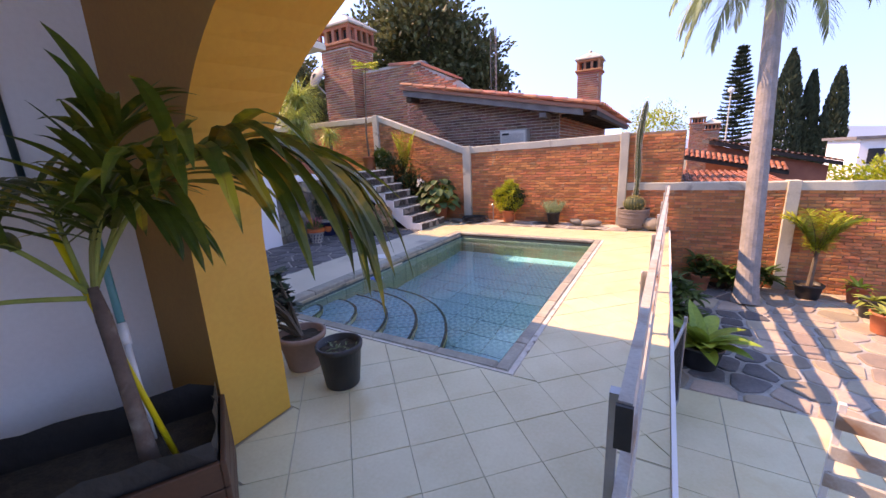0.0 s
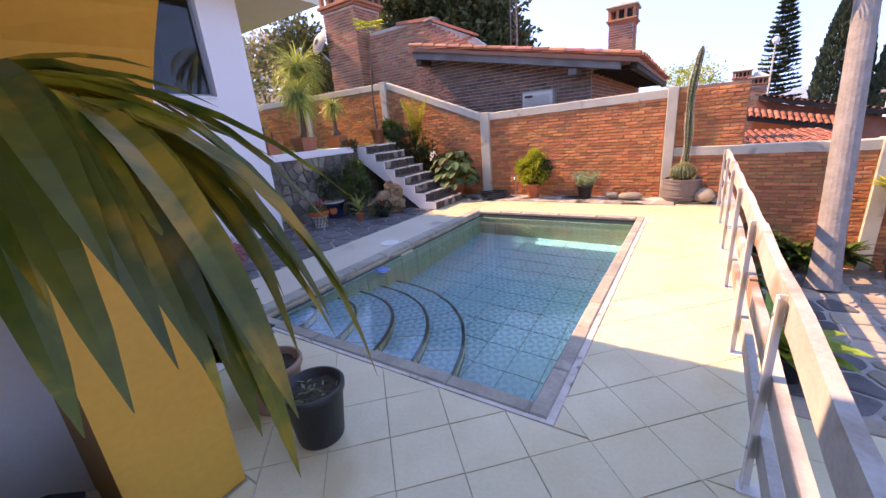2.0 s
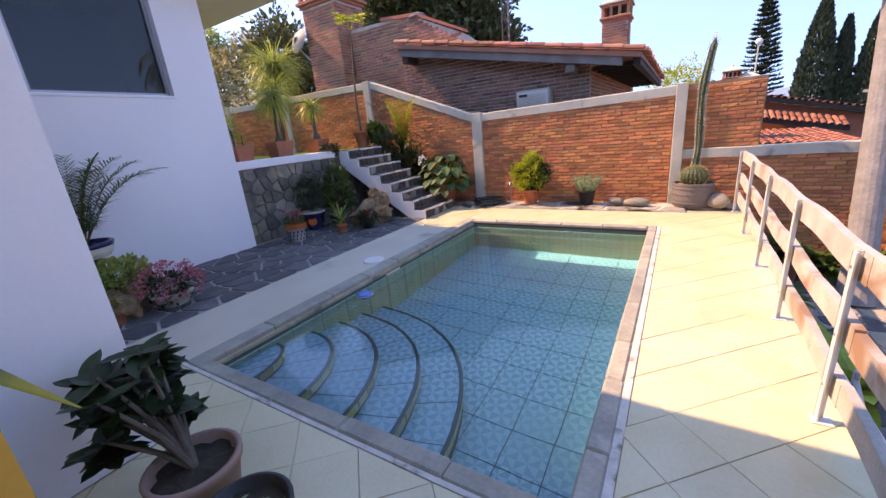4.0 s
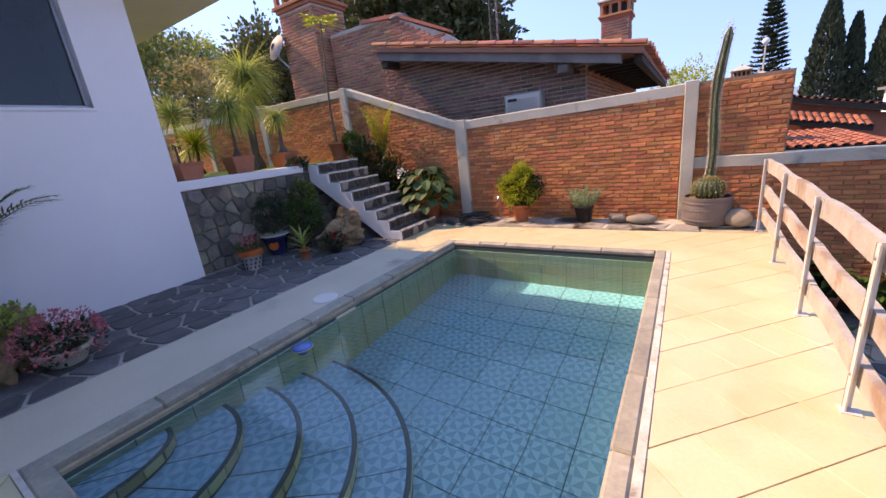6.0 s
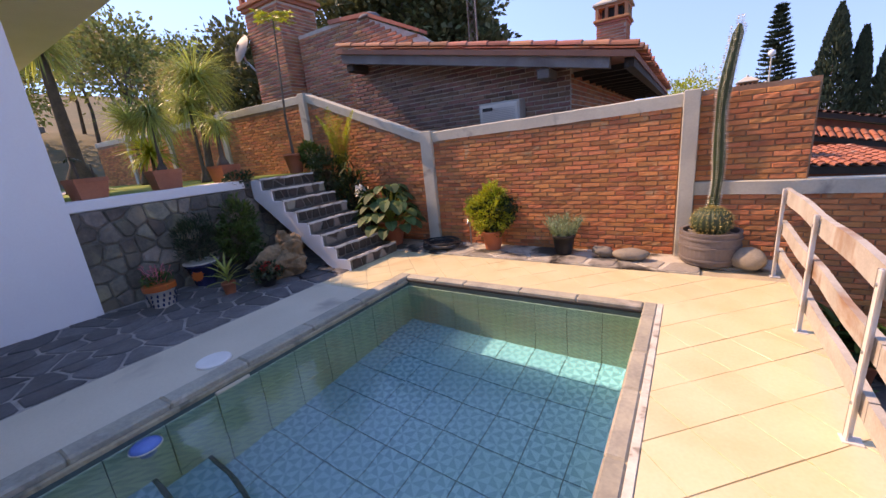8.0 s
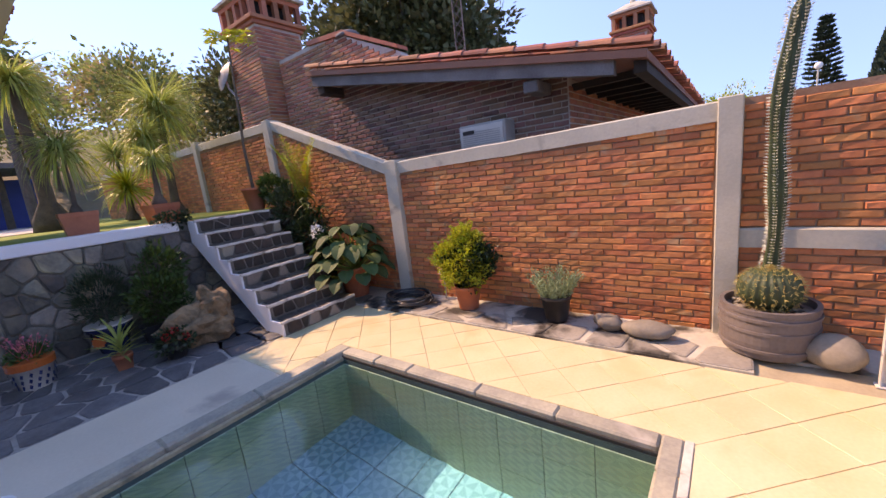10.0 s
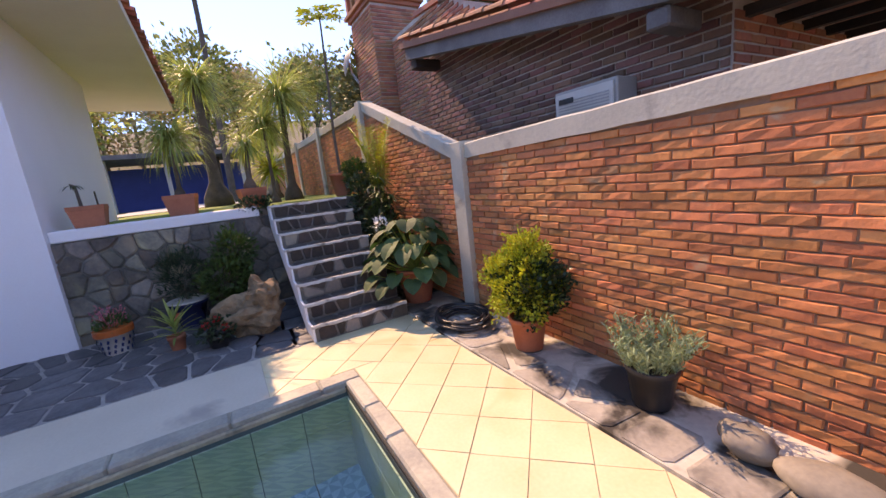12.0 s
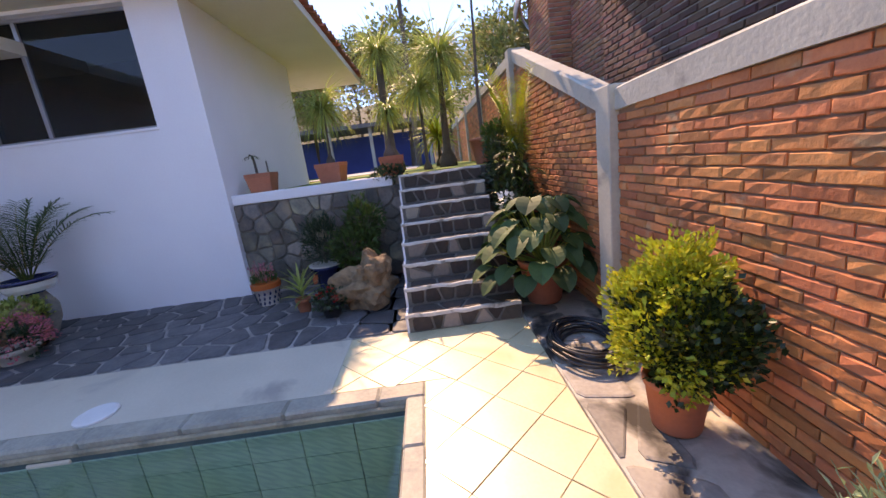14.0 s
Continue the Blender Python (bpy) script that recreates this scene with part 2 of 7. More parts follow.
M["hose"] = surf("black_hose", (0.02, 0.022, 0.026), (0.03, 0.032, 0.036), 9, 0.4, 0.1, 50)
M["teal"] = surf("teal_plastic", (0.02, 0.30, 0.30), (0.02, 0.26, 0.27), 9, 0.35, 0.0, 50)
M["yellow_pole"] = surf("yellow_enamel", (0.75, 0.55, 0.02), (0.70, 0.50, 0.02), 9, 0.35, 0.0, 50)
M["teal_pipe"] = surf("dark_teal_pipe", (0.01, 0.045, 0.045), (0.012, 0.035, 0.036), 9, 0.4, 0.0, 50)
M["blue_float"] = surf("blue_plastic", (0.02, 0.20, 0.55), (0.02, 0.17, 0.5), 9, 0.3, 0.0, 50)
M["white_plastic"] = surf("white_plastic", (0.78, 0.78, 0.76), (0.72, 0.72, 0.70), 9, 0.35, 0.05, 50)
M["planter_wood"] = surf("red_brown_planter_wood", (0.13, 0.045, 0.022), (0.07, 0.028, 0.016), 4, 0.55, 0.6, 60)
M["liner"] = surf("black_liner", (0.02, 0.018, 0.017), (0.03, 0.026, 0.024), 9, 0.5, 0.6, 25, depth=0.02)
M["glaze_white"] = surf("white_glaze", (0.72, 0.68, 0.60), (0.60, 0.56, 0.5), 9, 0.2, 0.0, 50)
M["glaze_orange"] = surf("orange_glaze", (0.65, 0.13, 0.03), (0.55, 0.10, 0.03), 9, 0.25, 0.0, 50)
M["glaze_blue"] = surf("navy_glaze", (0.02, 0.03, 0.09), (0.03, 0.04, 0.12), 9, 0.2, 0.0, 50)
M["curtain"] = surf("yellow_lit_panel", (0.60, 0.52, 0.10), (0.55, 0.47, 0.09), 5, 0.7, 0.0, 50)


def water_material():
    m = bpy.data.materials.new("pool_water")
    m.use_nodes = True
    nt, bs = m.node_tree, m.node_tree.nodes["Principled BSDF"]
    bs.inputs["Base Color"].default_value = (0.90, 0.99, 1.0, 1)
    bs.inputs["Roughness"].default_value, bs.inputs["IOR"].default_value = 0.0, 1.33
    bs.inputs["Transmission Weight"].default_value = 1.0
    n = nt.nodes.new("ShaderNodeTexNoise")
    n.inputs["Scale"].default_value, n.inputs["Detail"].default_value = 3.0, 2
    g = nt.nodes.new("ShaderNodeNewGeometry")
    nt.links.new(g.outputs["Position"], n.inputs["Vector"])
    b = nt.nodes.new("ShaderNodeBump")
    b.inputs["Strength"].default_value, b.inputs["Distance"].default_value = 0.25, 0.02
    nt.links.new(n.outputs[0], b.inputs["Height"])
    nt.links.new(b.outputs[0], bs.inputs["Normal"])
    return m


def glass_material(name, tint, rough=0.0):
    m = bpy.data.materials.new(name)
    m.use_nodes = True
    bs = m.node_tree.nodes["Principled BSDF"]
    bs.inputs["Base Color"].default_value = (*tint, 1)
    bs.inputs["Roughness"].default_value = rough
    bs.inputs["Transmission Weight"].default_value = 1.0
    bs.inputs["IOR"].default_value = 1.5
    return m


def pool_tile_material(name, c1, c2, c3):
    """Small glazed tiles with a printed pattern of triangles, in two blues."""
    m = bpy.data.materials.new(name)
    m.use_nodes = True
    nt, bs = m.node_tree, m.node_tree.nodes["Principled BSDF"]
    g = nt.nodes.new("ShaderNodeNewGeometry")
    sp = nt.nodes.new("ShaderNodeSeparateXYZ")
    nt.links.new(g.outputs["Position"], sp.inputs[0])

    def math_node(op, a, b=None, c=None):
        node = nt.nodes.new("ShaderNodeMath")
        node.operation = op
        for i, v in enumerate((a, b, c)):
            if v is None:
                continue
            if isinstance(v, (int, float)):
                node.inputs[i].default_value = v
            else:
                nt.links.new(v, node.inputs[i])
        return node.outputs[0]
    wob = nt.nodes.new("ShaderNodeTexNoise")
    wob.inputs["Scale"].default_value, wob.inputs["Detail"].default_value = 1.1, 1
    nt.links.new(g.outputs["Position"], wob.inputs["Vector"])
    u = math_node("MULTIPLY", math_node("ADD", sp.outputs[0], math_node("MULTIPLY", sp.outputs[2], 0.5)), 6.06)
    v = math_node("MULTIPLY", math_node("ADD", sp.outputs[1], math_node("MULTIPLY", sp.outputs[2], 1.0)), 6.06)
    a, b = math_node("SUBTRACT", math_node("FRACT", u), 0.5), math_node("SUBTRACT", math_node("FRACT", v), 0.5)
    wheel = math_node("MULTIPLY", math_node("MULTIPLY", a, b), math_node("SUBTRACT", math_node("MULTIPLY", a, a), math_node("MULTIPLY", b, b)))
    xor = math_node("GREATER_THAN", wheel, 0.0)
    amp = math_node("MULTIPLY_ADD", math_node("SUBTRACT", xor, 0.5), math_node("MULTIPLY", wob.outputs[0], 2.0), 0.5)
    r = nt.nodes.new("ShaderNodeMix")
    r.data_type = "RGBA"
    r.inputs["A"].default_value, r.inputs["B"].default_value = (*c2, 1), (*c1, 1)
    nt.links.new(amp, r.inputs["Factor"])
    n = nt.nodes.new("ShaderNodeTexNoise")
    n.inputs["Scale"].default_value, n.inputs["Detail"].default_value = 0.9, 4
    nt.links.new(g.outputs["Position"], n.inputs["Vector"])
    mr = nt.nodes.new("ShaderNodeMapRange")
    mr.inputs["From Min"].default_value, mr.inputs["From Max"].default_value = 0.4, 0.75
    mr.inputs["To Max"].default_value = 0.5
    nt.links.new(n.outputs[0], mr.inputs["Value"])
    mx = nt.nodes.new("ShaderNodeMix")
    mx.data_type = "RGBA"
    mx.inputs["B"].default_value = (*c3, 1)
    nt.links.new(r.outputs["Result"], mx.inputs["A"])
    nt.links.new(mr.outputs[0], mx.inputs["Factor"])
    nt.links.new(mx.outputs["Result"], bs.inputs["Base Color"])
    bs.inputs["Roughness"].default_value = 0.35
    return m


M["leaf_taro"] = surf("taro_leaf", (0.055, 0.13, 0.035), (0.028, 0.075, 0.022), 5, 0.68, 0.15, 30, rand=0.35, hue=0.02, trans=0.2)
M["leaf_hosta"] = surf("hosta_leaf", (0.34, 0.44, 0.07), (0.16, 0.28, 0.04), 3, 0.4, 0.15, 30, rand=0.25, hue=0.02, trans=0.3)
M["roof_red"] = surf("red_roof_tile", (0.42, 0.13, 0.07), (0.28, 0.09, 0.055), 1.5, 0.85, 0.6, 30, rand=0.3, stain=(0.34, 0.22, 0.17), stain_scale=2, stain_at=0.6)
M["old_tile"] = surf("old_roof_tile", (0.17, 0.065, 0.045), (0.09, 0.05, 0.04), 2, 0.9, 0.6, 30, rand=0.4, stain=(0.10, 0.08, 0.07), stain_scale=2, stain_at=0.55)
M["bed_stone"] = surf("bed_stone", (0.34, 0.31, 0.27), (0.22, 0.20, 0.18), 4, 0.85, 0.8, 35, rand=0.35, stain=(0.035, 0.03, 0.027), stain_scale=2.2, stain_at=0.50, depth=0.01)
M["bed_mortar"] = surf("bed_mortar", (0.56, 0.52, 0.45), (0.42, 0.39, 0.34), 4, 0.95, 0.8, 30, stain=(0.05, 0.042, 0.035), stain_scale=2.2, stain_at=0.48, depth=0.012)
M["bark_young"] = surf("young_palm_bark", (0.16, 0.10, 0.075), (0.09, 0.055, 0.045), 9, 0.8, 0.8, 40, stain=(0.24, 0.20, 0.17), stain_scale=6, stain_at=0.6, depth=0.01)
M["water"] = water_material()
M["glass"] = glass_material("window_glass", (0.14, 0.17, 0.19))
M["pool_floor"] = pool_tile_material("blue_pool_tile", (0.16, 0.57, 0.70), (0.07, 0.38, 0.52), (0.10, 0.44, 0.55))
M["pool_wall"] = pool_tile_material("green_pool_tile", (0.24, 0.43, 0.34), (0.18, 0.34, 0.29), (0.22, 0.31, 0.17))
M["pool_joint"] = surf("pool_joint", (0.06, 0.12, 0.12), (0.04, 0.08, 0.08), 5, 0.9, 0.0, 50)
M["pool_riser"] = surf("pool_riser_tile", (0.20, 0.34, 0.22), (0.30, 0.36, 0.18), 4, 0.4, 0.1, 50, rand=0.3)

# ---- building tools ----
def mesh_of(bm, name, material, smooth=False):
    me = bpy.data.meshes.new(name)
    if smooth:
        for f in bm.faces:
            f.smooth = True
    bm.to_mesh(me)
    bm.free()
    for m in (material if isinstance(material, (list, tuple)) else [material]):
        me.materials.append(m)
    return me


def part(name, bm, material, parent=None, label="", smooth=False, kind=""):
    ob = new(name, mesh_of(bm, name, material, smooth))
    if parent is not None:
        ob.parent = parent
    return tagged(ob, label, kind=kind)


def thing(name, at, label, category, group="", rz=0.0, kind=""):
    ob = new(name)
    ob.empty_display_size = 0.1
    ob.location, ob.rotation_euler = at, (0, 0, radians(rz))
    return tagged(ob, label, category, group, kind)


def box(bm, x0, x1, y0, y1, z0, z1, mi=0, bevel=0.0, m=None):
    vs = [bm.verts.new((x, y, z)) for z in (z0, z1) for y in (y0, y1) for x in (x0, x1)]
    fs = [bm.faces.new([vs[i] for i in q]) for q in ((0, 2, 3, 1), (4, 5, 7, 6), (0, 1, 5, 4), (2, 6, 7, 3), (0, 4, 6, 2), (1, 3, 7, 5))]
    for f in fs:
        f.material_index = mi
    if bevel:
        es = list({e for f in fs for e in f.edges})
        r = bmesh.ops.bevel(bm, geom=es, offset=bevel, segments=1, affect="EDGES", profile=0.5)
        for f in r["faces"]:
            f.material_index = mi
    if m is not None:
        if bevel:
            bmesh.ops.transform(bm, matrix=m, verts=list({v for f in bm.faces for v in f.verts}))
        else:
            for v in vs:
                v.co = m @ v.co
    return vs


def boxed(*a, **k):
    bm = bmesh.new()
    box(bm, *a, **k)
    return bm


def lathe(bm, prof, n=28, at=(0, 0, 0), mi=0, ribs=0, rib=0.0):
    """prof: (radius, height) pairs from the bottom up."""
    rings = []
    for r, z in prof:
        ring = []
        for i in range(n):
            a = 2 * math.pi * i / n
            k = 1 + (rib * math.cos(ribs * a) if ribs else 0)
            ring.append(bm.verts.new((at[0] + r * k * math.cos(a), at[1] + r * k * math.sin(a), at[2] + z)))
        rings.append(ring)
    for a, b in zip(rings, rings[1:]):
        for i in range(n):
            f = bm.faces.new((a[i], a[(i + 1) % n], b[(i + 1) % n], b[i]))
            f.material_index = mi
    for ring, flip in ((rings[0], True), (rings[-1], False)):
        f = bm.faces.new(ring[::-1] if flip else ring)
        f.material_index = mi
    return rings


def tube(bm, pts, radii, n=8, mi=0):
    """A round tube through the points."""
    pts = [Vector(p) for p in pts]
    if not hasattr(radii, "__len__"):
        radii = [radii] * len(pts)
    rings, up = [], Vector((0.13, 0.31, 0.94))
    for i, p in enumerate(pts):
        d = (pts[min(i + 1, len(pts) - 1)] - pts[max(i - 1, 0)]).normalized()
        u = d.cross(up)
        u = (u if u.length > 0.05 else d.cross(Vector((1, 0, 0)))).normalized()
        v = d.cross(u)
        rings.append([bm.verts.new(p + radii[i] * (u * math.cos(2 * math.pi * k / n) + v * math.sin(2 * math.pi * k / n))) for k in range(n)])
    for a, b in zip(rings, rings[1:]):
        for k in range(n):
            bm.faces.new((a[k], b[k], b[(k + 1) % n], a[(k + 1) % n])).material_index = mi
    bm.faces.new(rings[0]).material_index = mi
    bm.faces.new(rings[-1][::-1]).material_index = mi


def blade(bm, base, way, length, width, droop=0.5, segs=4, fold=0.0, twist=0.0, mi=0):
    """A long leaf that leaves base along way and bends down by droop."""
    p, d = Vector(base), Vector(way).normalized()
    side = d.cross(Vector((0, 0, 1)))
    side = side.normalized() if side.length > 0.05 else Vector((1, 0, 0))
    if twist:
        side = (Matrix.Rotation(twist, 3, d) @ side)
    step, prev = length / segs, None
    for i in range(segs + 1):
        t = i / segs
        w = width * (math.sin(math.pi * min(1, 0.18 + 0.82 * t)) ** 0.7 if t < 1 else 0.02)
        nrm = side.cross(d)
        mid = p - nrm * fold * w
        cur = (bm.verts.new(p - side * w / 2), bm.verts.new(mid), bm.verts.new(p + side * w / 2)) if fold else (bm.verts.new(p - side * w / 2), bm.verts.new(p + side * w / 2))
        if prev:
            for k in range(len(cur) - 1):
                bm.faces.new((prev[k], prev[k + 1], cur[k + 1], cur[k])).material_index = mi
        prev = cur
        d = (d + Vector((0, 0, -droop / segs))).normalized()
        p = p + d * step


def leaf(bm, at, way, size, wide=0.5, mi=0, rng=random):
    """A small pointed leaf, folded along its midrib."""
    d = Vector(way).normalized()
    s = d.cross(Vector((rng.uniform(-1, 1), rng.uniform(-1, 1), rng.uniform(0.3, 1.2))))
    s = s.normalized() if s.length > 0.01 else Vector((1, 0, 0))
    p = Vector(at)
    nrm = s.cross(d) * 0.06 * size
    a, b = bm.verts.new(p), bm.verts.new(p + d * size)
    l, r = bm.verts.new(p + d * size * 0.45 + s * wide * size / 2 + nrm), bm.verts.new(p + d * size * 0.45 - s * wide * size / 2 + nrm)
    bm.faces.new((a, r, b)).material_index = mi
    bm.faces.new((a, b, l)).material_index = mi


def bush(bm, centre, radii, count, size, wide=0.5, seed=1, hollow=0.55, lump=0.25, up=0.3, mi=0):
    """Leaves through the outer part of a lumpy mass."""
    rng = random.Random(seed)
    off = Vector((seed * 3.7, seed * 1.3, 0))
    for _ in range(count):
        while True:
            d = Vector((rng.uniform(-1, 1), rng.uniform(-1, 1), rng.uniform(-1, 1)))
            if 0.1 < d.length < 1:
                break
        d.normalize()
        r = (hollow + (1 - hollow) * rng.random() ** 0.6) * (1 + lump * 2 * noise.noise(d * 2.2 + off) + lump * noise.noise(d * 5 + off))
        p = Vector(centre) + Vector((d.x * radii[0], d.y * radii[1], d.z * radii[2])) * r
        w = d + Vector((rng.uniform(-1, 1), rng.uniform(-1, 1), rng.uniform(-1, 1) + up)) * 0.9
        leaf(bm, p, w, size * rng.uniform(0.6, 1.25), wide, mi, rng)


def rockform(bm, at, size, seed, rough=0.25, subdiv=3, flat=0.0):
    r = bmesh.ops.create_icosphere(bm, subdivisions=subdiv, radius=1)
    off = Vector((seed * 2.3, seed * 5.1, seed))
    for v in r["verts"]:
        k = 1 + rough * noise.noise(v.co * 1.3 + off) * 1.6 + rough * 0.5 * noise.noise(v.co * 3.5 + off)
        c = v.co * k
        if flat:
            c.z = max(c.z, -flat)
        v.co = Vector((c.x * size[0], c.y * size[1], c.z * size[2])) + Vector(at)


def irregular_cells(x0, x1, y0, y1, step, seed, gap, inside=None):
    """Irregular stones that fill a rectangle: each a polygon, shrunk by the joint."""
    rng = random.Random(seed)
    nx, ny = max(1, round((x1 - x0) / step)), max(1, round((y1 - y0) / step))
    pts = [Vector((x0 + (i + 0.5 + rng.uniform(-0.38, 0.38)) * (x1 - x0) / nx, y0 + (j + 0.5 + rng.uniform(-0.38, 0.38)) * (y1 - y0) / ny)) for i in range(nx) for j in range(ny)]
    cells = []
    for p in pts:
        if inside and not inside(p.x, p.y):
            continue
        poly = [Vector((x0, y0)), Vector((x1, y0)), Vector((x1, y1)), Vector((x0, y1))]
        for q in pts:
            if q is p or (q - p).length > 3.2 * step:
                continue
            n = (q - p).normalized()
            c = ((p + q) / 2 - n * gap / 2).dot(n)
            out = []
            for a, b in zip(poly, poly[1:] + poly[:1]):
                da, db = a.dot(n) - c, b.dot(n) - c
                if da <= 0:
                    out.append(a)
                if (da < 0) != (db < 0):
                    out.append(a + (b - a) * (da / (da - db)))
            poly = out
            if len(poly) < 3:
                break
        if len(poly) >= 3:
            cells.append((p, poly))
    return cells


def slab(poly, p, h, seed, chamfer=0.012, worn=True):
    """A stone from a polygon, in its own frame about p, with worn upper edges."""
    rng = random.Random(seed)
    bm = bmesh.new()
    q = []
    for a, b in zip(poly, poly[1:] + poly[:1]):
        if worn and (b - a).length > 0.02:
            q.append(a + (b - a) * 0.12)
            q.append(a + (b - a) * 0.88)
        else:
            q.append(a)
    lo = [bm.verts.new((v.x - p.x, v.y - p.y, 0)) for v in q]
    mi = [bm.verts.new((v.x - p.x, v.y - p.y, h * 0.6)) for v in q]
    to = []
    for v in q:
        w = p - v
        w = w.normalized() * min(chamfer, w.length * 0.4)
        to.append(bm.verts.new((v.x + w.x - p.x, v.y + w.y - p.y, h + rng.uniform(-0.002, 0.002))))
    n = len(q)
    for i in range(n):
        bm.faces.new((lo[i], lo[(i + 1) % n], mi[(i + 1) % n], mi[i]))
        bm.faces.new((mi[i], mi[(i + 1) % n], to[(i + 1) % n], to[i]))
    bm.faces.new(to)
    return bm


def brick_meshes(l, h, d, material, kinds=6, worn=0.006):
    """A few handmade bricks that stand proud towards -y, centred, with worn edges."""
    out = []
    for k in range(kinds):
        rng = random.Random(77 + k)
        bm = bmesh.new()
        rows = []
        for (y, ins) in ((0.0, 0.0), (-d * 0.65, 0.0), (-d, worn)):
            ring = []
            for (cx, cz) in ((-1, -1), (-0.33, -1), (0.33, -1), (1, -1), (1, 1), (0.33, 1), (-0.33, 1), (-1, 1)):
                j = (rng.uniform(-1, 1) * 0.0035, rng.uniform(-1, 1) * 0.0035) if y < 0 else (0, 0)
                ring.append(bm.verts.new((cx * (l / 2 - ins) + j[0], y + (rng.uniform(-0.003, 0.003) if ins else 0), cz * (h / 2 - ins) + j[1])))
            rows.append(ring)
        for a, b in zip(rows, rows[1:]):
            for i in range(8):
                bm.faces.new((a[i], a[(i + 1) % 8], b[(i + 1) % 8], b[i]))
        t = rows[-1]
        bm.faces.new((t[0], t[1], t[6], t[7]))
        bm.faces.new((t[1], t[2], t[5], t[6]))
        bm.faces.new((t[2], t[3], t[4], t[5]))
        bmesh.ops.recalc_face_normals(bm, faces=bm.faces[:])
        out.append(mesh_of(bm, "brick", material))
    return out


def brick_rows(u0, u1, z0, top, length, course, joint, seed):
    """Places of bricks (centre u, centre z, length) up to a top line top(u)."""
    rng = random.Random(seed)
    out, j, z = [], 0, z0
    zmax = max(top(u0), top(u1), top((u0 + u1) / 2))
    while z + course < zmax + 0.001:
        u = u0 - (length * 0.5 if j % 2 else 0) + rng.uniform(-0.02, 0.02)
        while u < u1:
            a, b = max(u, u0), min(u + length, u1) - joint
            if b - a > 0.04 and z + course <= min(top(a), top(b)) + 0.02:
                out.append(((a + b) / 2, z + course / 2, b - a))
            u += length
        z += course
        j += 1
    return out


def lay_bricks(parent, meshes, places, m, length, limit=300, near=None, seed=5):
    """Bricks in a wall's frame m (x along, -y out, z up): the nearest as objects, the rest joined."""
    rng = random.Random(seed)
    base = length
    places = sorted(places, key=near) if near else list(places)
    for (u, z, l) in places[:limit]:
        ob = new("brick", meshes[rng.randrange(len(meshes))])
        ob.parent = parent
        ob.matrix_basis = m @ Matrix.LocRotScale((u, rng.uniform(-0.002, 0.003), z), Euler((0, rng.uniform(-0.008, 0.008), 0)), (l / base, 1, 1))
    rest = places[limit:]
    if rest:
        vs, fs = [], []
        src = []
        for me in meshes:
            src.append(([v.co.copy() for v in me.vertices], [tuple(p.vertices) for p in me.polygons]))
        for (u, z, l) in rest:
            v0, f0 = src[rng.randrange(len(src))]
            mm = m @ Matrix.LocRotScale((u, rng.uniform(-0.002, 0.003), z), None, (l / base, 1, 1))
            n = len(vs)
            vs.extend(tuple(mm @ c) for c in v0)
            fs.extend(tuple(i + n for i in f) for f in f0)
        me = bpy.data.meshes.new("brickwork")
        me.from_pydata(vs, [], fs)
        me.materials.append(meshes[0].materials[0])
        ob = new("brickwork", me)
        ob.parent = parent
        tagged(ob, kind="stuff")

# ---- structure ----
WATER, PX0, PX1, PY0, PY1, FLOOR = -0.11, -3.12, -0.44, 2.985, 7.53, -1.17
DX, DY = -0.282, 2.868    # where the deck tiles meet the pool edge
WALL_Y, BED_Z, UP, LOW = 9.25, 0.03, 1.35, -1.05


def slabbed(name, material, *boxes, label="", bevel=0.0, kind="structure"):
    bm = bmesh.new()
    for b in boxes:
        box(bm, *b, bevel=bevel)
    return part(name, bm, material, None, label, kind=kind)


ground_far = slabbed("ground", M["ground"], (-900, 900, -900, 900, -9.0, -8.0), label="dry ground that falls away to the horizon")
deck = slabbed("floor", M["grout"], (PX1 + 0.1, 0.72, -3.0, 9.25, LOW - 0.2, -0.006), (PX0 - 0.1, PX1 + 0.1, PY1 + 0.1, 9.25, -0.6, -0.006),
               (-6.0, PX1 + 0.1, -3.0, PY0 - 0.1, -0.6, -0.006), (-6.1, PX0 - 0.1, PY0 - 0.1, 9.25, -0.6, -0.006), label="grey grout bed under the pool deck tiles")
screed = slabbed("floor", M["screed"], (-4.15, -3.32, 2.39, 7.0, -0.006, 0.0), label="plain cream screed strip along the pool")
deck_side = slabbed("trim", M["white"], (0.72, 0.745, 2.0, 8.9, LOW, 0.012), label="white painted edge of the raised deck")
pool_shell = thing("pool", (0, 0, 0), "tiled swimming pool sunk into the deck", "pool", kind="structure")
part("pool_floor", boxed(PX0, PX1, PY0, PY1, FLOOR - 0.1, FLOOR), M["pool_joint"], pool_shell)
for nm, b in (("pool_wall", (PX0 - 0.12, PX0, PY0, PY1, FLOOR, -0.06)), ("pool_wall", (PX1, PX1 + 0.12, PY0, PY1, FLOOR, -0.06)),
              ("pool_wall", (PX0 - 0.12, PX1 + 0.12, PY0 - 0.12, PY0, FLOOR, -0.06)), ("pool_wall", (PX0 - 0.12, PX1 + 0.12, PY1, PY1 + 0.12, FLOOR, -0.06))):
    part(nm, boxed(*b), M["pool_joint"], pool_shell)


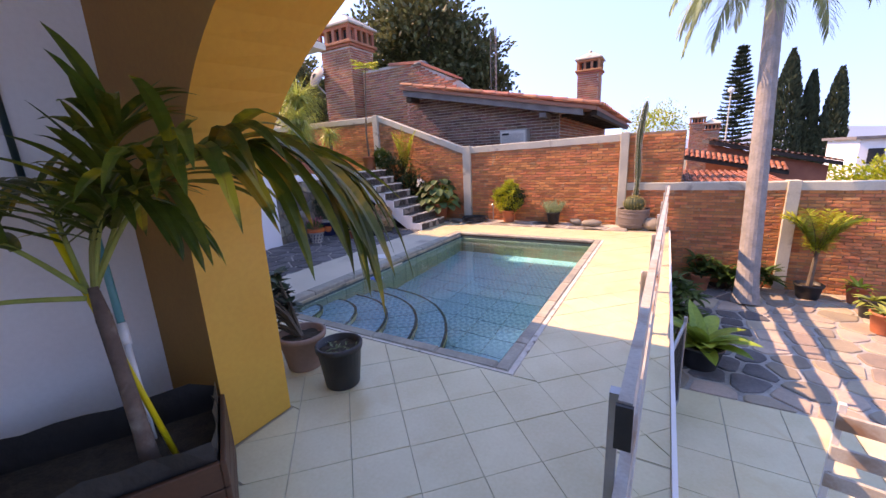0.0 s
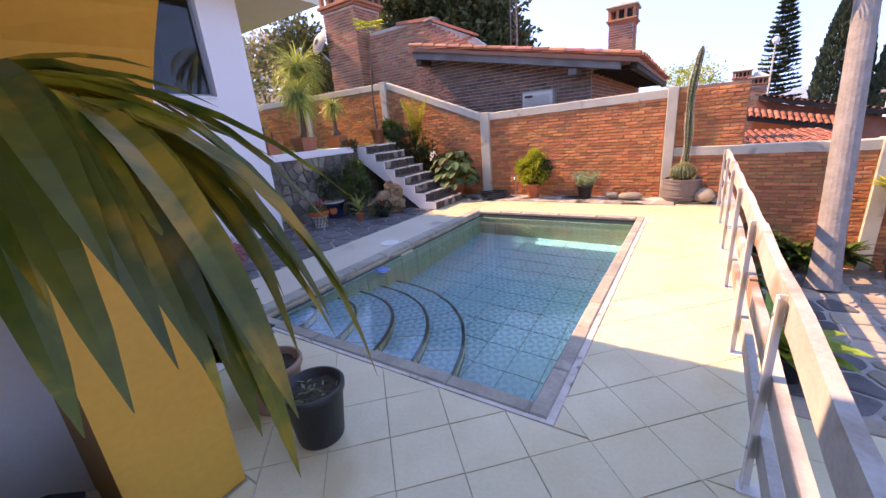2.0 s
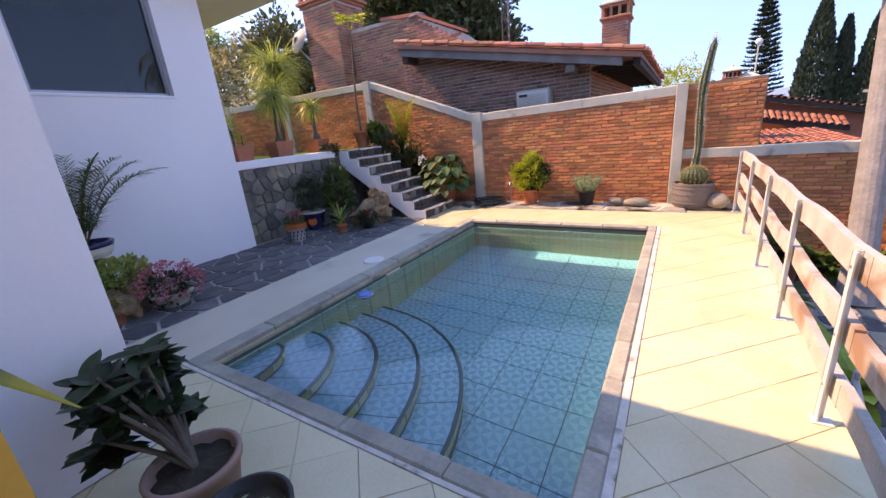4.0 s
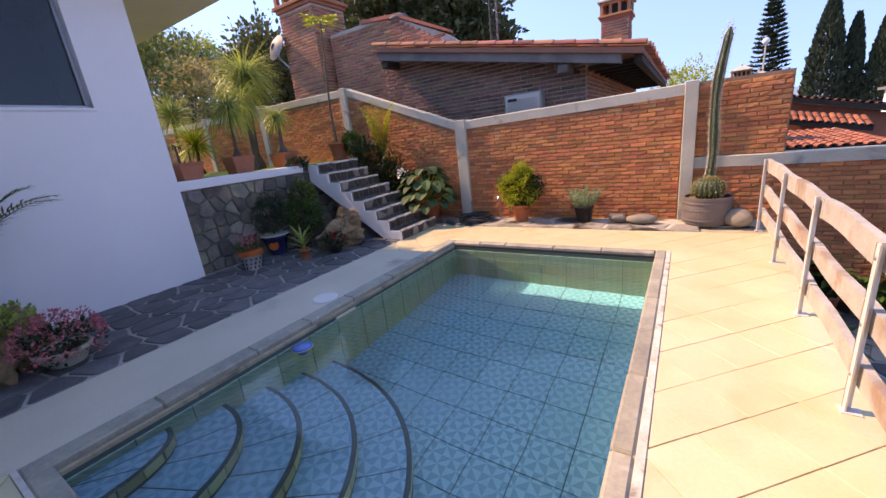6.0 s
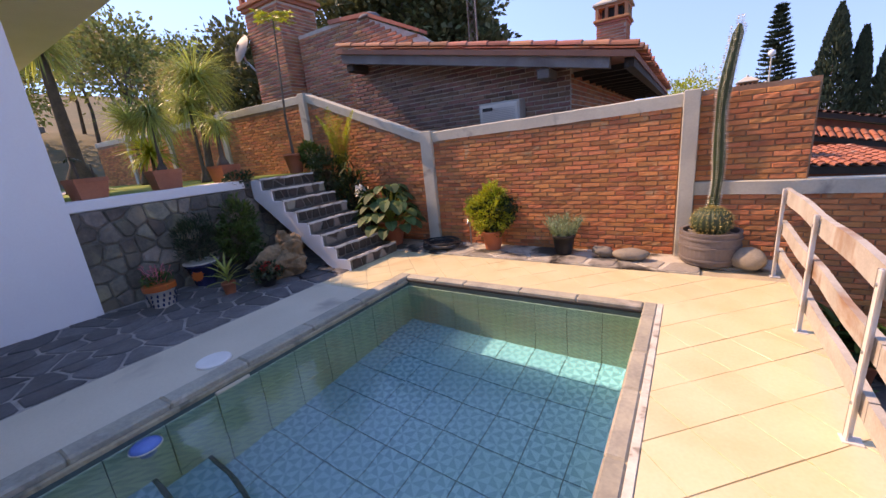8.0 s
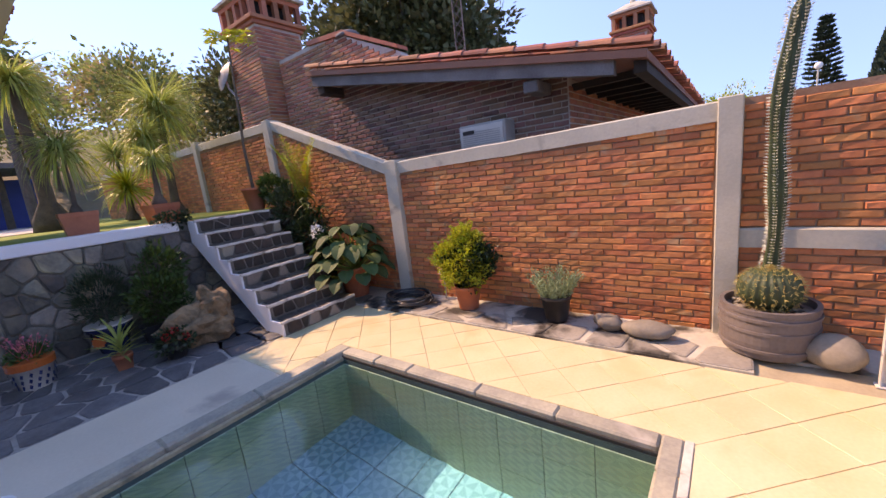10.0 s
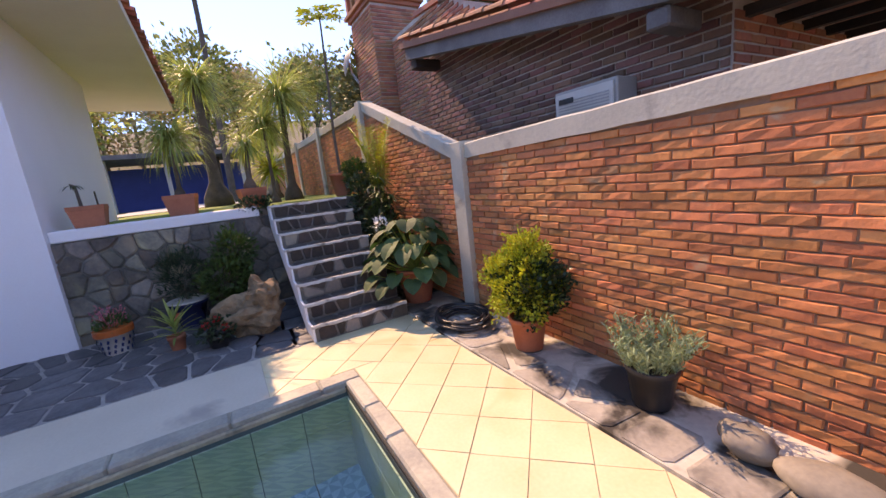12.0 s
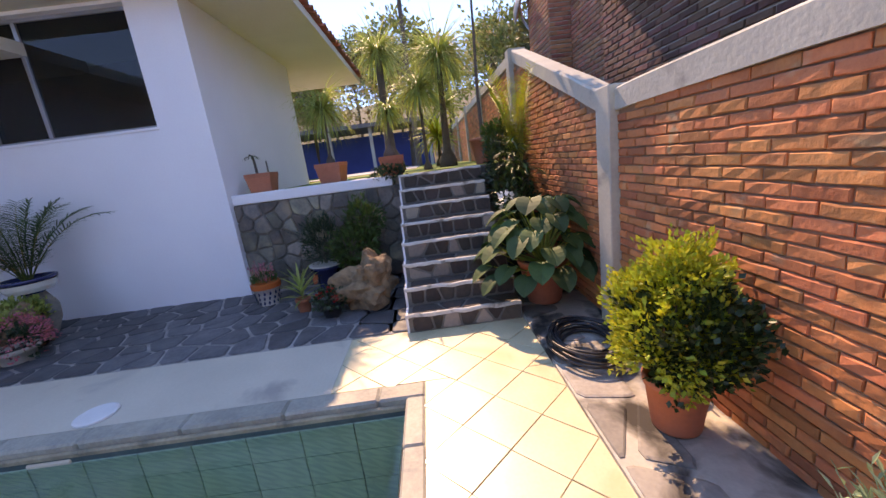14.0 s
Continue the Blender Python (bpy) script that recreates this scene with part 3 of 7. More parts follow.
def pool_tiles():
    s = 0.33
    me = mesh_of(boxed(-s / 2 + 0.0035, s / 2 - 0.0035, -s / 2 + 0.0035, s / 2 - 0.0035, 0, 0.012, bevel=0.002), "tile", M["pool_floor"])
    mw = mesh_of(boxed(-s / 2 + 0.003, s / 2 - 0.003, -s / 2 + 0.003, s / 2 - 0.003, 0, 0.012, bevel=0.002), "tile", M["pool_wall"])

    def put(m, at, rot, scale=(1, 1, 1)):
        ob = new("tile", m)
        ob.parent = pool_shell
        ob.matrix_basis = Matrix.LocRotScale(at, rot, scale)
    nx, ny = 8, 13
    sx, sy = (PX1 - PX0) / nx, (PY1 - PY0) / ny
    for i in range(nx):
        for j in range(ny):
            put(me, (PX0 + (i + 0.5) * sx, PY0 + (j + 0.5) * sy, FLOOR), None, (sx / s, sy / s, 1))
    nz = 3
    sz = (-0.10 - FLOOR) / nz
    for k in range(nz):
        z = FLOOR + (k + 0.5) * sz
        for i in range(nx):
            put(mw, (PX0 + (i + 0.5) * sx, PY1, z), Euler((radians(90), 0, 0)), (sx / s, sz / s, 1))
        for j in range(ny):
            put(mw, (PX0, PY0 + (j + 0.5) * sy, z), Euler((0, radians(90), 0)), (sz / s, sy / s, 1))
            put(mw, (PX1, PY0 + (j + 0.5) * sy, z), Euler((0, radians(-90), 0)), (sz / s, sy / s, 1))


def coping():
    """Stone edge of the pool: separate pieces, laid end to end."""
    g = thing("pool_edge", (0, 0, 0), "worn grey stone coping round the pool", "pool edge", kind="structure")
    part("ledge", boxed(PX0 - 0.030, PX0 + 0.004, PY0, PY1, -0.075, -0.035, bevel=0.008), M["ledge"], g, "tan stained ledge inside the coping")
    part("ledge", boxed(PX0 - 0.028, PX1, PY1 + 0.001, PY1 + 0.02, -0.059, -0.03, bevel=0.004), M["dark"], g, "dark wet joint under the coping")
    part("joint_strip", boxed(-0.327, DX - 0.001, DY - 0.03, 7.665, -0.03, 0.006, bevel=0.003), M["nosing"], g, "rough white mortar strip outside the coping")
    part("joint_strip", boxed(PX0 - 0.195, -0.328, DY - 0.03, DY - 0.001, -0.03, 0.004, bevel=0.002), M["nosing"], g, "rough white mortar strip outside the coping")
    runs = [((PX1 + 0.001, DY), (0, 1), 7.665 - DY, 0.111), ((PX0 - 0.195, DY), (0, 1), 7.665 - DY, 0.166),
            ((PX0 - 0.028, DY), (1, 0), PX1 - PX0 + 0.028, 0.116), ((PX0 - 0.028, PY1 + 0.012), (1, 0), PX1 - PX0 + 0.028, 0.123)]
    rng = random.Random(3)
    for (x, y), (dx, dy), length, w in runs:
        u = 0
        while u < length - 0.02:
            l = min(rng.uniform(0.38, 0.72), length - u)
            l = length - u if length - u - l < 0.15 else l
            h = 0.010 + rng.uniform(-0.0015, 0.0015)
            e = 0.011 + rng.uniform(0, 0.005)
            j = rng.uniform(-0.003, 0.003)
            bm = bmesh.new()
            if dy:
                box(bm, j, w + j, 0.001, l - 0.001, -0.075, h, bevel=e)
                at = (x, y + u, 0)
            else:
                box(bm, 0.001, l - 0.001, j, w + j, -0.075, h, bevel=e)
                at = (x + u, y, 0)
            ob = part("coping_stone", bm, M["coping"], g)
            ob.location = at
            u += l


coping()
bmw = bmesh.new()
nxw, nyw = 30, 48
grid = [[bmw.verts.new((PX0 + (PX1 - PX0) * i / nxw, PY0 + (PY1 - PY0) * j / nyw, WATER)) for j in range(nyw + 1)] for i in range(nxw + 1)]
for i in range(nxw):
    for j in range(nyw):
        bmw.faces.new((grid[i][j], grid[i + 1][j], grid[i + 1][j + 1], grid[i][j + 1]))
water = part("water", bmw, M["water"], None, "clear still pool water", smooth=True, kind="structure")
water.visible_shadow = False


STEPS = ((0.30, 0.53, -0.20), (0.70, 0.90, -0.37), (1.06, 1.25, -0.54), (1.40, 1.60, -0.71), (1.75, 1.95, -0.90))


def pool_steps():
    """Rounded steps fanned about the near corner, from the top one down."""
    g = thing("pool_steps", (0, 0, 0), "curved blue tiled steps in the corner of the pool with green edge tiles", "pool steps", kind="structure")

    def rim(rx, ry, f, inset=0.0):
        a = radians(90) * f
        return PX0 + (rx - inset) * math.cos(a) ** 0.83, PY0 + (ry - inset) * math.sin(a) ** 0.83
    tile = mesh_of(boxed(-0.066, 0.066, -0.012, 0.008, -0.125, -0.004, bevel=0.003), "edge_tile", M["pool_riser"])
    for k, (rx, ry, z) in enumerate(STEPS):
        n = 26
        qx, qy = (0.0, 0.0) if k == 0 else (STEPS[k - 1][0] - 0.04, STEPS[k - 1][1] - 0.04)
        bm = bmesh.new()
        rows = []
        for i in range(n + 1):
            (x0, y0), (x1, y1) = (rim(qx, qy, i / n) if k else (PX0, PY0)), rim(rx, ry, i / n)
            rows.append([bm.verts.new(p) for p in ((x0, y0, z), (x1, y1, z), (x1, y1, FLOOR))])
        for a, b in zip(rows, rows[1:]):
            if k:
                bm.faces.new((a[0], a[1], b[1], b[0]))
            elif (a[1].co - b[1].co).length > 0:
                bm.faces.new((a[0], a[1], b[1]))
            bm.faces.new((a[1], a[2], b[2], b[1])).material_index = 1
        part("tread", bm, [M["pool_floor"], M["pool_joint"]], g)
        pts = [Vector(rim(rx, ry, i / 200)) for i in range(201)]
        run = [0.0]
        for p, q in zip(pts, pts[1:]):
            run.append(run[-1] + (q - p).length)
        count = max(4, round(run[-1] / 0.14))
        for i in range(count):
            u = run[-1] * (i + 0.5) / count
            j = next(m for m in range(200) if run[m + 1] >= u)
            d, c = (pts[j + 1] - pts[j]).normalized(), pts[j].lerp(pts[j + 1], 0.5)
            ob = new("edge_tile", tile)
            ob.parent = g
            ob.matrix_basis = Matrix.LocRotScale((c.x, c.y, z), Euler((0, 0, math.atan2(d.y, d.x) + math.pi)), (run[-1] / count / 0.14, 1, 1))
        bm = bmesh.new()
        prev = None
        for i in range(n + 1):
            cur = [bm.verts.new((*rim(rx, ry, i / n, w), z + h)) for w, h in ((0.022, 0.002), (0.018, 0.007), (-0.006, 0.007), (-0.012, -0.004))]
            if prev:
                for q in range(3):
                    bm.faces.new((prev[q], prev[q + 1], cur[q + 1], cur[q]))
            prev = cur
        part("edge_joint", bm, M["pool_joint"], g, "dark joint along the edge of a step")
        bm = bmesh.new()
        for i in range(1, 3 + k):
            f = i / (3 + k)
            p0, p1 = Vector((*(rim(qx, qy, f) if k else (PX0, PY0)), z + 0.002)), Vector((*rim(rx, ry, f), z + 0.002))
            q = (p1 - p0).cross(Vector((0, 0, 1))).normalized() * 0.004
            bm.faces.new([bm.verts.new(v) for v in (p0 - q, p1 - q, p1 + q, p0 + q)])
        part("tread_joint", bm, M["pool_joint"], g)


pool_steps()


# perimeter wall
def cap(parent, x0, x1, za, zb, y=WALL_Y, t=0.15, out=0.03, name="wall_cap"):
    """A cast concrete cap whose top goes from za to zb."""
    bm = bmesh.new()
    n = max(2, int((x1 - x0) / 0.25))
    rng = random.Random(int(x0 * 10))
    rows = []
    for i in range(n + 1):
        u = i / n
        x, z = x0 + (x1 - x0) * u, za + (zb - za) * u
        j = rng.uniform(-0.004, 0.004)
        rows.append([bm.verts.new((x, yy, zz + j)) for yy, zz in ((y - out, z - t), (y - out, z - 0.012), (y - out + 0.014, z), (y + 0.15, z), (y + 0.17, z - 0.012), (y + 0.17, z - t))])
    for a, b in zip(rows, rows[1:]):
        for i in range(6):
            bm.faces.new((a[i], b[i], b[(i + 1) % 6], a[(i + 1) % 6]))
    bm.faces.new(rows[0])
    bm.faces.new(rows[-1][::-1])
    bmesh.ops.recalc_face_normals(bm, faces=bm.faces[:])
    return part(name, bm, M["concrete"], parent)


def post(parent, x0, x1, z0, z1, out=0.075, y=WALL_Y):
    return part("wall_post", boxed(x0, x1, y - out, y + 0.17, z0, z1, bevel=0.008), M["concrete"], parent)


def sloped_core(parent, x0, x1, z0, za, zb, y=WALL_Y, back=0.14, material="mortar"):
    bm = bmesh.new()
    v = [bm.verts.new(p) for p in ((x0, y, z0), (x1, y, z0), (x1, y, zb), (x0, y, za), (x0, y + back, z0), (x1, y + back, z0), (x1, y + back, zb), (x0, y + back, za))]
    for q in ((0, 1, 2, 3), (5, 4, 7, 6), (3, 2, 6, 7), (0, 4, 5, 1), (0, 3, 7, 4), (1, 5, 6, 2)):
        bm.faces.new([v[i] for i in q])
    return part("wall_core", bm, M[material], parent)


BRICKS = []          # (parent, x0, x1, z0, top, limit, near, y)
wall_n = thing("wall_north", (0, 0, 0), "red brick boundary wall with concrete posts and a sloping concrete cap", "wall", kind="structure")
sloped_core(wall_n, -3.66, -0.26, -0.1, 1.70, 1.78)
cap(wall_n, -3.66, -0.26, 1.81, 1.895)
post(wall_n, -3.87, -3.66, -0.1, 1.835)
post(wall_n, -0.26, -0.10, -0.1, 1.915)
wall_n2 = thing("wall_north", (0, 0, 0), "red brick boundary wall that climbs beside the stairs under a sloping concrete cap", "wall", kind="structure")
sloped_core(wall_n2, -6.50, -3.87, -0.1, 2.72, 1.70)
cap(wall_n2, -6.50, -3.87, 2.80, 1.81)
post(wall_n2, -6.68, -6.50, -0.1, 2.82)
wall_n3 = thing("wall_north", (0, 0, 0), "red brick garden wall along the upper terrace with concrete posts", "wall", kind="structure")
sloped_core(wall_n3, -18.0, -6.68, 1.2, 2.75, 2.70)
cap(wall_n3, -18.0, -6.68, 2.84, 2.80)
for x in (-9.6, -12.4, -15.2):
    post(wall_n3, x - 0.09, x + 0.09, 1.2, 2.87)
wall_n4 = thing("wall_north", (0, 0, 0), "red brick wall of the lower terrace with a concrete cap and posts", "wall", kind="structure")
sloped_core(wall_n4, -0.10, 14.0, LOW - 0.1, 0.8, 0.8)
cap(wall_n4, -0.10, 14.0, 0.905, 0.905)
for x in (2.53, 5.2, 7.9, 10.6):
    post(wall_n4, x - 0.09, x + 0.09, LOW, 0.925)
part("wall_core", boxed(-0.10, 0.87, WALL_Y + 0.02, WALL_Y + 0.14, 0.9, 1.89), M["mortar"], wall_n4)
BRICKS += [(wall_n, -3.66, -0.26, 0.0, lambda u: 1.67 + (u + 3.66) * 0.025, 300, lambda p: (p[0] + 1.6) ** 2 + (p[1] - 1.0) ** 2, WALL_Y),
           (wall_n2, -6.50, -3.87, 0.0, lambda u: 2.66 - (u + 6.50) * 0.3765, 250, lambda p: -p[0], WALL_Y),
           (wall_n3, -18.0, -6.68, 1.33, lambda u: 2.66, 0, None, WALL_Y),
           (wall_n4, -0.10, 14.0, LOW, lambda u: 0.76, 260, lambda p: abs(p[0] - 1.0), WALL_Y),
           (wall_n4, -0.10, 0.87, 0.91, lambda u: 1.90, 0, None, WALL_Y + 0.02)]

# planting strip along the wall
bed = slabbed("planting_strip", M["bed_mortar"], (-6.1, 0.0, 8.572, 9.25, -0.1, BED_Z - 0.012), (0.0, 0.72, 8.85, 9.25, -0.1, BED_Z - 0.012), label="rough mortar bed of the stone strip along the wall")

# slate border
slate_bed = slabbed("slate_border", M["slate_joint"], (-6.1, -4.15, 2.39, 7.45, -0.01, 0.004), (-6.1, -4.2, 7.0, 8.65, -0.01, 0.004), label="pale mortar bed of the slate paving")

# upper terrace and its retaining wall
upper = slabbed("upper_terrace", M["grass"], (-40.0, -6.35, 5.0, 9.25, -0.5, UP - 0.02), (-40.0, -14.0, -20, 30, -0.5, UP - 0.03), label="green lawn of the upper terrace")
path = slabbed("path", M["paving"], (-40.0, -12.0, 4.0, 7.6, UP - 0.02, UP - 0.005), label="pale paved drive behind the lawn")
retaining = thing("retaining_wall", (0, 0, 0), "grey volcanic stone retaining wall with a white rendered cap", "retaining wall", kind="structure")
part("wall_core", boxed(-6.38, -6.12, 5.2, 9.25, -0.1, UP - 0.12), M["stone_mortar"], retaining)
part("wall_cap", boxed(-6.42, -6.08, 5.27, 7.40, UP - 0.12, UP + 0.01, bevel=0.012), M["white"], retaining)
part("wall_cap", boxed(-6.42, -6.12, 7.40, 9.25, UP - 0.12, UP - 0.01, bevel=0.008), M["stone_mortar"], retaining)

# stairs
SX0, SY0, SY1, RISE, RUN = -4.12, 7.52, 8.56, 0.169, 0.247
stairs = thing("stairs", (0, 0, 0), "narrow stairs faced in dark stone with white painted edges that climb to the upper terrace", "stairs", kind="structure")
bm = bmesh.new()
prof = [(SX0, 0.0)]
for k in range(8):
    prof += [(SX0 - RUN * k, RISE * (k + 1) - 0.012), (SX0 - RUN * (k + 1), RISE * (k + 1) - 0.012)]
prof += [(SX0 - RUN * 8, RISE * 8 - 0.30), (SX0 - 0.36, 0.0)]
va = [bm.verts.new((x, SY0 + 0.012, z)) for x, z in prof]
vb = [bm.verts.new((x, SY1, z)) for x, z in prof]
bm.faces.new(va)
bm.faces.new(vb[::-1])
for i in range(len(prof)):
    j = (i + 1) % len(prof)
    bm.faces.new((va[i], vb[i], vb[j], va[j]))
bm.normal_update()
bmesh.ops.triangulate(bm, faces=[f for f in bm.faces if len(f.verts) > 4])
bmesh.ops.recalc_face_normals(bm, faces=bm.faces[:])
part("stair_core", bm, M["stone_mortar"], stairs)
bm = bmesh.new()
va = [bm.verts.new((x, SY0 - 0.01, z)) for x, z in prof]
vb = [bm.verts.new((x, SY0 + 0.012, z)) for x, z in prof]
bm.faces.new(va)
bm.faces.new(vb[::-1])
for i in range(len(prof)):
    j = (i + 1) % len(prof)
    bm.faces.new((va[i], vb[i], vb[j], va[j]))
bm.normal_update()
bmesh.ops.triangulate(bm, faces=[f for f in bm.faces if len(f.verts) > 4])
bmesh.ops.recalc_face_normals(bm, faces=bm.faces[:])
part("stringer", bm, M["white"], stairs, "white painted side of the stairs")

# house with the window
HX, HY, SILL, HEAD = -6.0, 5.27, 2.31, 3.70
house = thing("house", (0, 0, 0), "white rendered house with a tiled roof and a wide dark window", "house", kind="structure")
W0, W1 = 2.60, 4.65
for b in ((HX - 0.25, HX, 2.38, W0, 0, 4.2), (HX - 0.25, HX, W1, HY, 0, 4.2), (HX - 0.25, HX, W0, W1, 0, SILL), (HX - 0.25, HX, W0, W1, HEAD, 4.2), (-9.6, HX - 0.25, HY - 0.25, HY, 0, 4.2), (-9.6, -9.35, -3, HY - 0.25, 0, 4.2)):
    part("wall", boxed(*b), M["white"], house)
# unseen lid, added to keep light out of the room behind the window
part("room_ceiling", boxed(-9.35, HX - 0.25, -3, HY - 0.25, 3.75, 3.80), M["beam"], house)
part("wall_floor", boxed(-9.35, HX - 0.25, -3, HY - 0.25, 1.2, 1.3), M["screed"], house)
window = thing("window_1", (0, 0, 0), "wide dark sliding window in a white wall, with a pale frame", "window", kind="structure")
for b in ((HX - 0.16, HX - 0.10, W0, W1, SILL, SILL + 0.04), (HX - 0.16, HX - 0.10, W0, W1, HEAD - 0.04, HEAD), (HX - 0.16, HX - 0.10, W0, W0 + 0.04, SILL + 0.04, HEAD - 0.04), (HX - 0.16, HX - 0.10, W1 - 0.04, W1, SILL + 0.04, HEAD - 0.04), (HX - 0.16, HX - 0.10, 3.245, 3.295, SILL + 0.04, HEAD - 0.04)):
    part("window_frame", boxed(*b, bevel=0.004), M["grey_metal"], window)
# near-black plate added behind the panes: the room's dimness as colour
part("room_back", boxed(-8.2, -8.1, -2.9, HY - 0.3, 1.3, 3.75), M["beam_and_room_gloom"], window)
part("pane", boxed(HX - 0.135, HX - 0.129, W0 + 0.04, 3.245, SILL + 0.04, HEAD - 0.04), M["glass"], window)
part("pane", boxed(HX - 0.135, HX - 0.129, 3.295, W1 - 0.04, SILL + 0.04, HEAD - 0.04), M["glass"], window)
part("window_sill", boxed(HX - 0.10, HX + 0.015, W0 - 0.02, W1 + 0.02, SILL - 0.035, SILL, bevel=0.005), M["white"], window)


def barrel_tile(l=0.42, r=0.085, t=0.014, n=7):
    """A half-round clay tile that runs along +x, open below."""
    bm = bmesh.new()
    rows = []
    for x, k in ((0, 1.0), (l, 0.86)):
        o = [bm.verts.new((x, math.cos(math.pi * i / n) * r * k, math.sin(math.pi * i / n) * r * k * 0.8)) for i in range(n + 1)]
        q = [bm.verts.new((x, math.cos(math.pi * i / n) * (r * k - t), math.sin(math.pi * i / n) * (r * k * 0.8 - t))) for i in range(n + 1)]
        rows.append((o, q))
    (o0, q0), (o1, q1) = rows
    for i in range(n):
        bm.faces.new((o0[i], o1[i], o1[i + 1], o0[i + 1]))
        bm.faces.new((q0[i + 1], q1[i + 1], q1[i], q0[i]))
        bm.faces.new((o0[i + 1], q0[i + 1], q0[i], o0[i]))
        bm.faces.new((o1[i], q1[i], q1[i + 1], o1[i + 1]))
    return bm


TILE = mesh_of(barrel_tile(), "roof_tile", M["roof_tile"])


def tile_field(parent, m, width, length, rows_as_parts=1, pitch=0.19, run=0.34, seed=1, cut=None, material="roof_tile"):
    """Rows of half-round tiles on a slope: m maps x up the slope, y along the eave, z out."""
    rng = random.Random(seed)
    src_v = [v.co.copy() for v in TILE.vertices]
    src_f = [tuple(p.vertices) for p in TILE.polygons]
    vs, fs = [], []
    for j in range(int(width / pitch)):
        for i in range(int(length / run)):
            y = (j + 0.5) * pitch + rng.uniform(-0.008, 0.008)
            if cut and not cut(i * run, y):
                continue
            mm = m @ Matrix.LocRotScale((i * run + rng.uniform(-0.02, 0.02), y, 0.012 + rng.uniform(0, 0.008)), Euler((rng.uniform(-0.04, 0.04), radians(1.5), rng.uniform(-0.03, 0.03))), None)
            if i < rows_as_parts:
                ob = new("roof_tile", TILE)
                ob.parent = parent
                ob.matrix_basis = mm
            else:
                n = len(vs)
                vs.extend(tuple(mm @ c) for c in src_v)
                fs.extend(tuple(k + n for k in f) for f in src_f)
    if vs:
        me = bpy.data.meshes.new("roof_tiling")
        me.from_pydata(vs, [], fs)
        me.materials.append(M[material])
        ob = new("roof_tiling", me)
        ob.parent = parent
        tagged(ob, kind="stuff")


# house roof: eaves towards the pool and towards the stairs
EZ, EY, EX = 3.74, 6.43, -5.40
bm = bmesh.new()
box(bm, -12.0, EX, -3.0, EY, EZ, EZ + 0.12)
part("soffit", bm, M["cream"], house, "cream rendered soffit")
bm = bmesh.new()
rid = 2.0
v = [bm.verts.new(p) for p in ((-12.0, EY, EZ + 0.125), (EX, EY, EZ + 0.125), (EX, -3, EZ + 0.125), (-12, -3, EZ + 0.125), (-12.0, 2.0, EZ + 1.4), (-8.5, 2.0, EZ + 1.4))]
bm.faces.new((v[0], v[1], v[5], v[4]))
bm.faces.new((v[1], v[2], v[5]))
bm.faces.new((v[2], v[3], v[4], v[5]))
part("roof", bm, M["fascia"], house, "clay tiled roof")
s1 = math.atan2(1.275, EY - 2.0)
tile_field(house, Matrix.Translation((-12.0, EY + 0.06, EZ + 0.13)) @ Euler((0, 0, radians(-90))).to_matrix().to_4x4() @ Euler((0, -s1, 0)).to_matrix().to_4x4(), 6.6, 4.6, 1,
           cut=lambda u, y: y < 6.65 - u * 0.72)

# nearer block of the house
near_block = thing("house_block", (0, 0, 0), "white rendered block of the house with a projecting roof", "house", kind="structure")
BX, BY = -2.55, 2.38
part("wall", boxed(HX + 0.002, BX, -3.2, BY, 0, 3.3), M["white"], near_block)
part("roof", boxed(HX - 1.0, -2.50, -3.2, 3.30, 3.3, 3.45), M["cream"], near_block)

# arcade: the wall with the wide arch that the walk begins under
AX, AY0, AY1 = -1.48, 1.43, 1.84
ACX, AA, AZ0, AB = 1.3, 2.78, 1.15, 1.55
arcade = thing("arcade", (0, 0, 0), "ochre painted pillar that bends into a wide arch", "arcade", kind="structure")
bm = bmesh.new()
n = 48
ins = [(ACX - AA, 0.0)] + [(ACX - AA * math.cos(math.pi * i / n), AZ0 + AB * math.sin(math.pi * i / n)) for i in range(n + 1)] + [(ACX + AA, 0.0)]
outs = [(AX - 0.57, 0.0)] + [(AX - 0.57 + (ACX + AA + 0.6 - (AX - 0.57)) * i / n, 3.3) for i in range(n + 1)] + [(ACX + AA + 0.6, 0.0)]
fa = [(bm.verts.new((x - 0.17 * max(0, min(1, (z - 1.5) / 0.7)) * (1 if x < 0.5 else -1), AY0, z)), bm.verts.new((x, AY1, z))) for x, z in ins]
fb = [(bm.verts.new((x, AY0, z)), bm.verts.new((x, AY1, z))) for x, z in outs]
for i in range(len(ins) - 1):
    bm.faces.new((fa[i][0], fa[i][1], fa[i + 1][1], fa[i + 1][0])).material_index = 0
    # the face towards the arcade gets the darker ochre, its shade painted in
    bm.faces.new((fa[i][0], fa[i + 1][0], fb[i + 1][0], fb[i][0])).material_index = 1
    bm.faces.new((fa[i][1], fb[i][1], fb[i + 1][1], fa[i + 1][1])).material_index = 0
    bm.faces.new((fb[i][0], fb[i + 1][0], fb[i + 1][1], fb[i][1])).material_index = 0
bmesh.ops.recalc_face_normals(bm, faces=bm.faces[:])
part("arch", bm, [M["ochre"], M["ochre_shaded"]], arcade)
side_wall = slabbed("wall_west", M["grey_wall"], (-2.30, -2.05, -3.2, AY0 + 0.02, 0, 3.3), (-2.30, -2.05, AY0 + 0.02, AY1, 0, 3.3), label="plain grey-white rendered wall")
back_wall = slabbed("wall_south", M["grey_wall"], (-2.30, 5.0, -3.4, -3.2, LOW, 3.3), label="plain grey-white rendered wall")
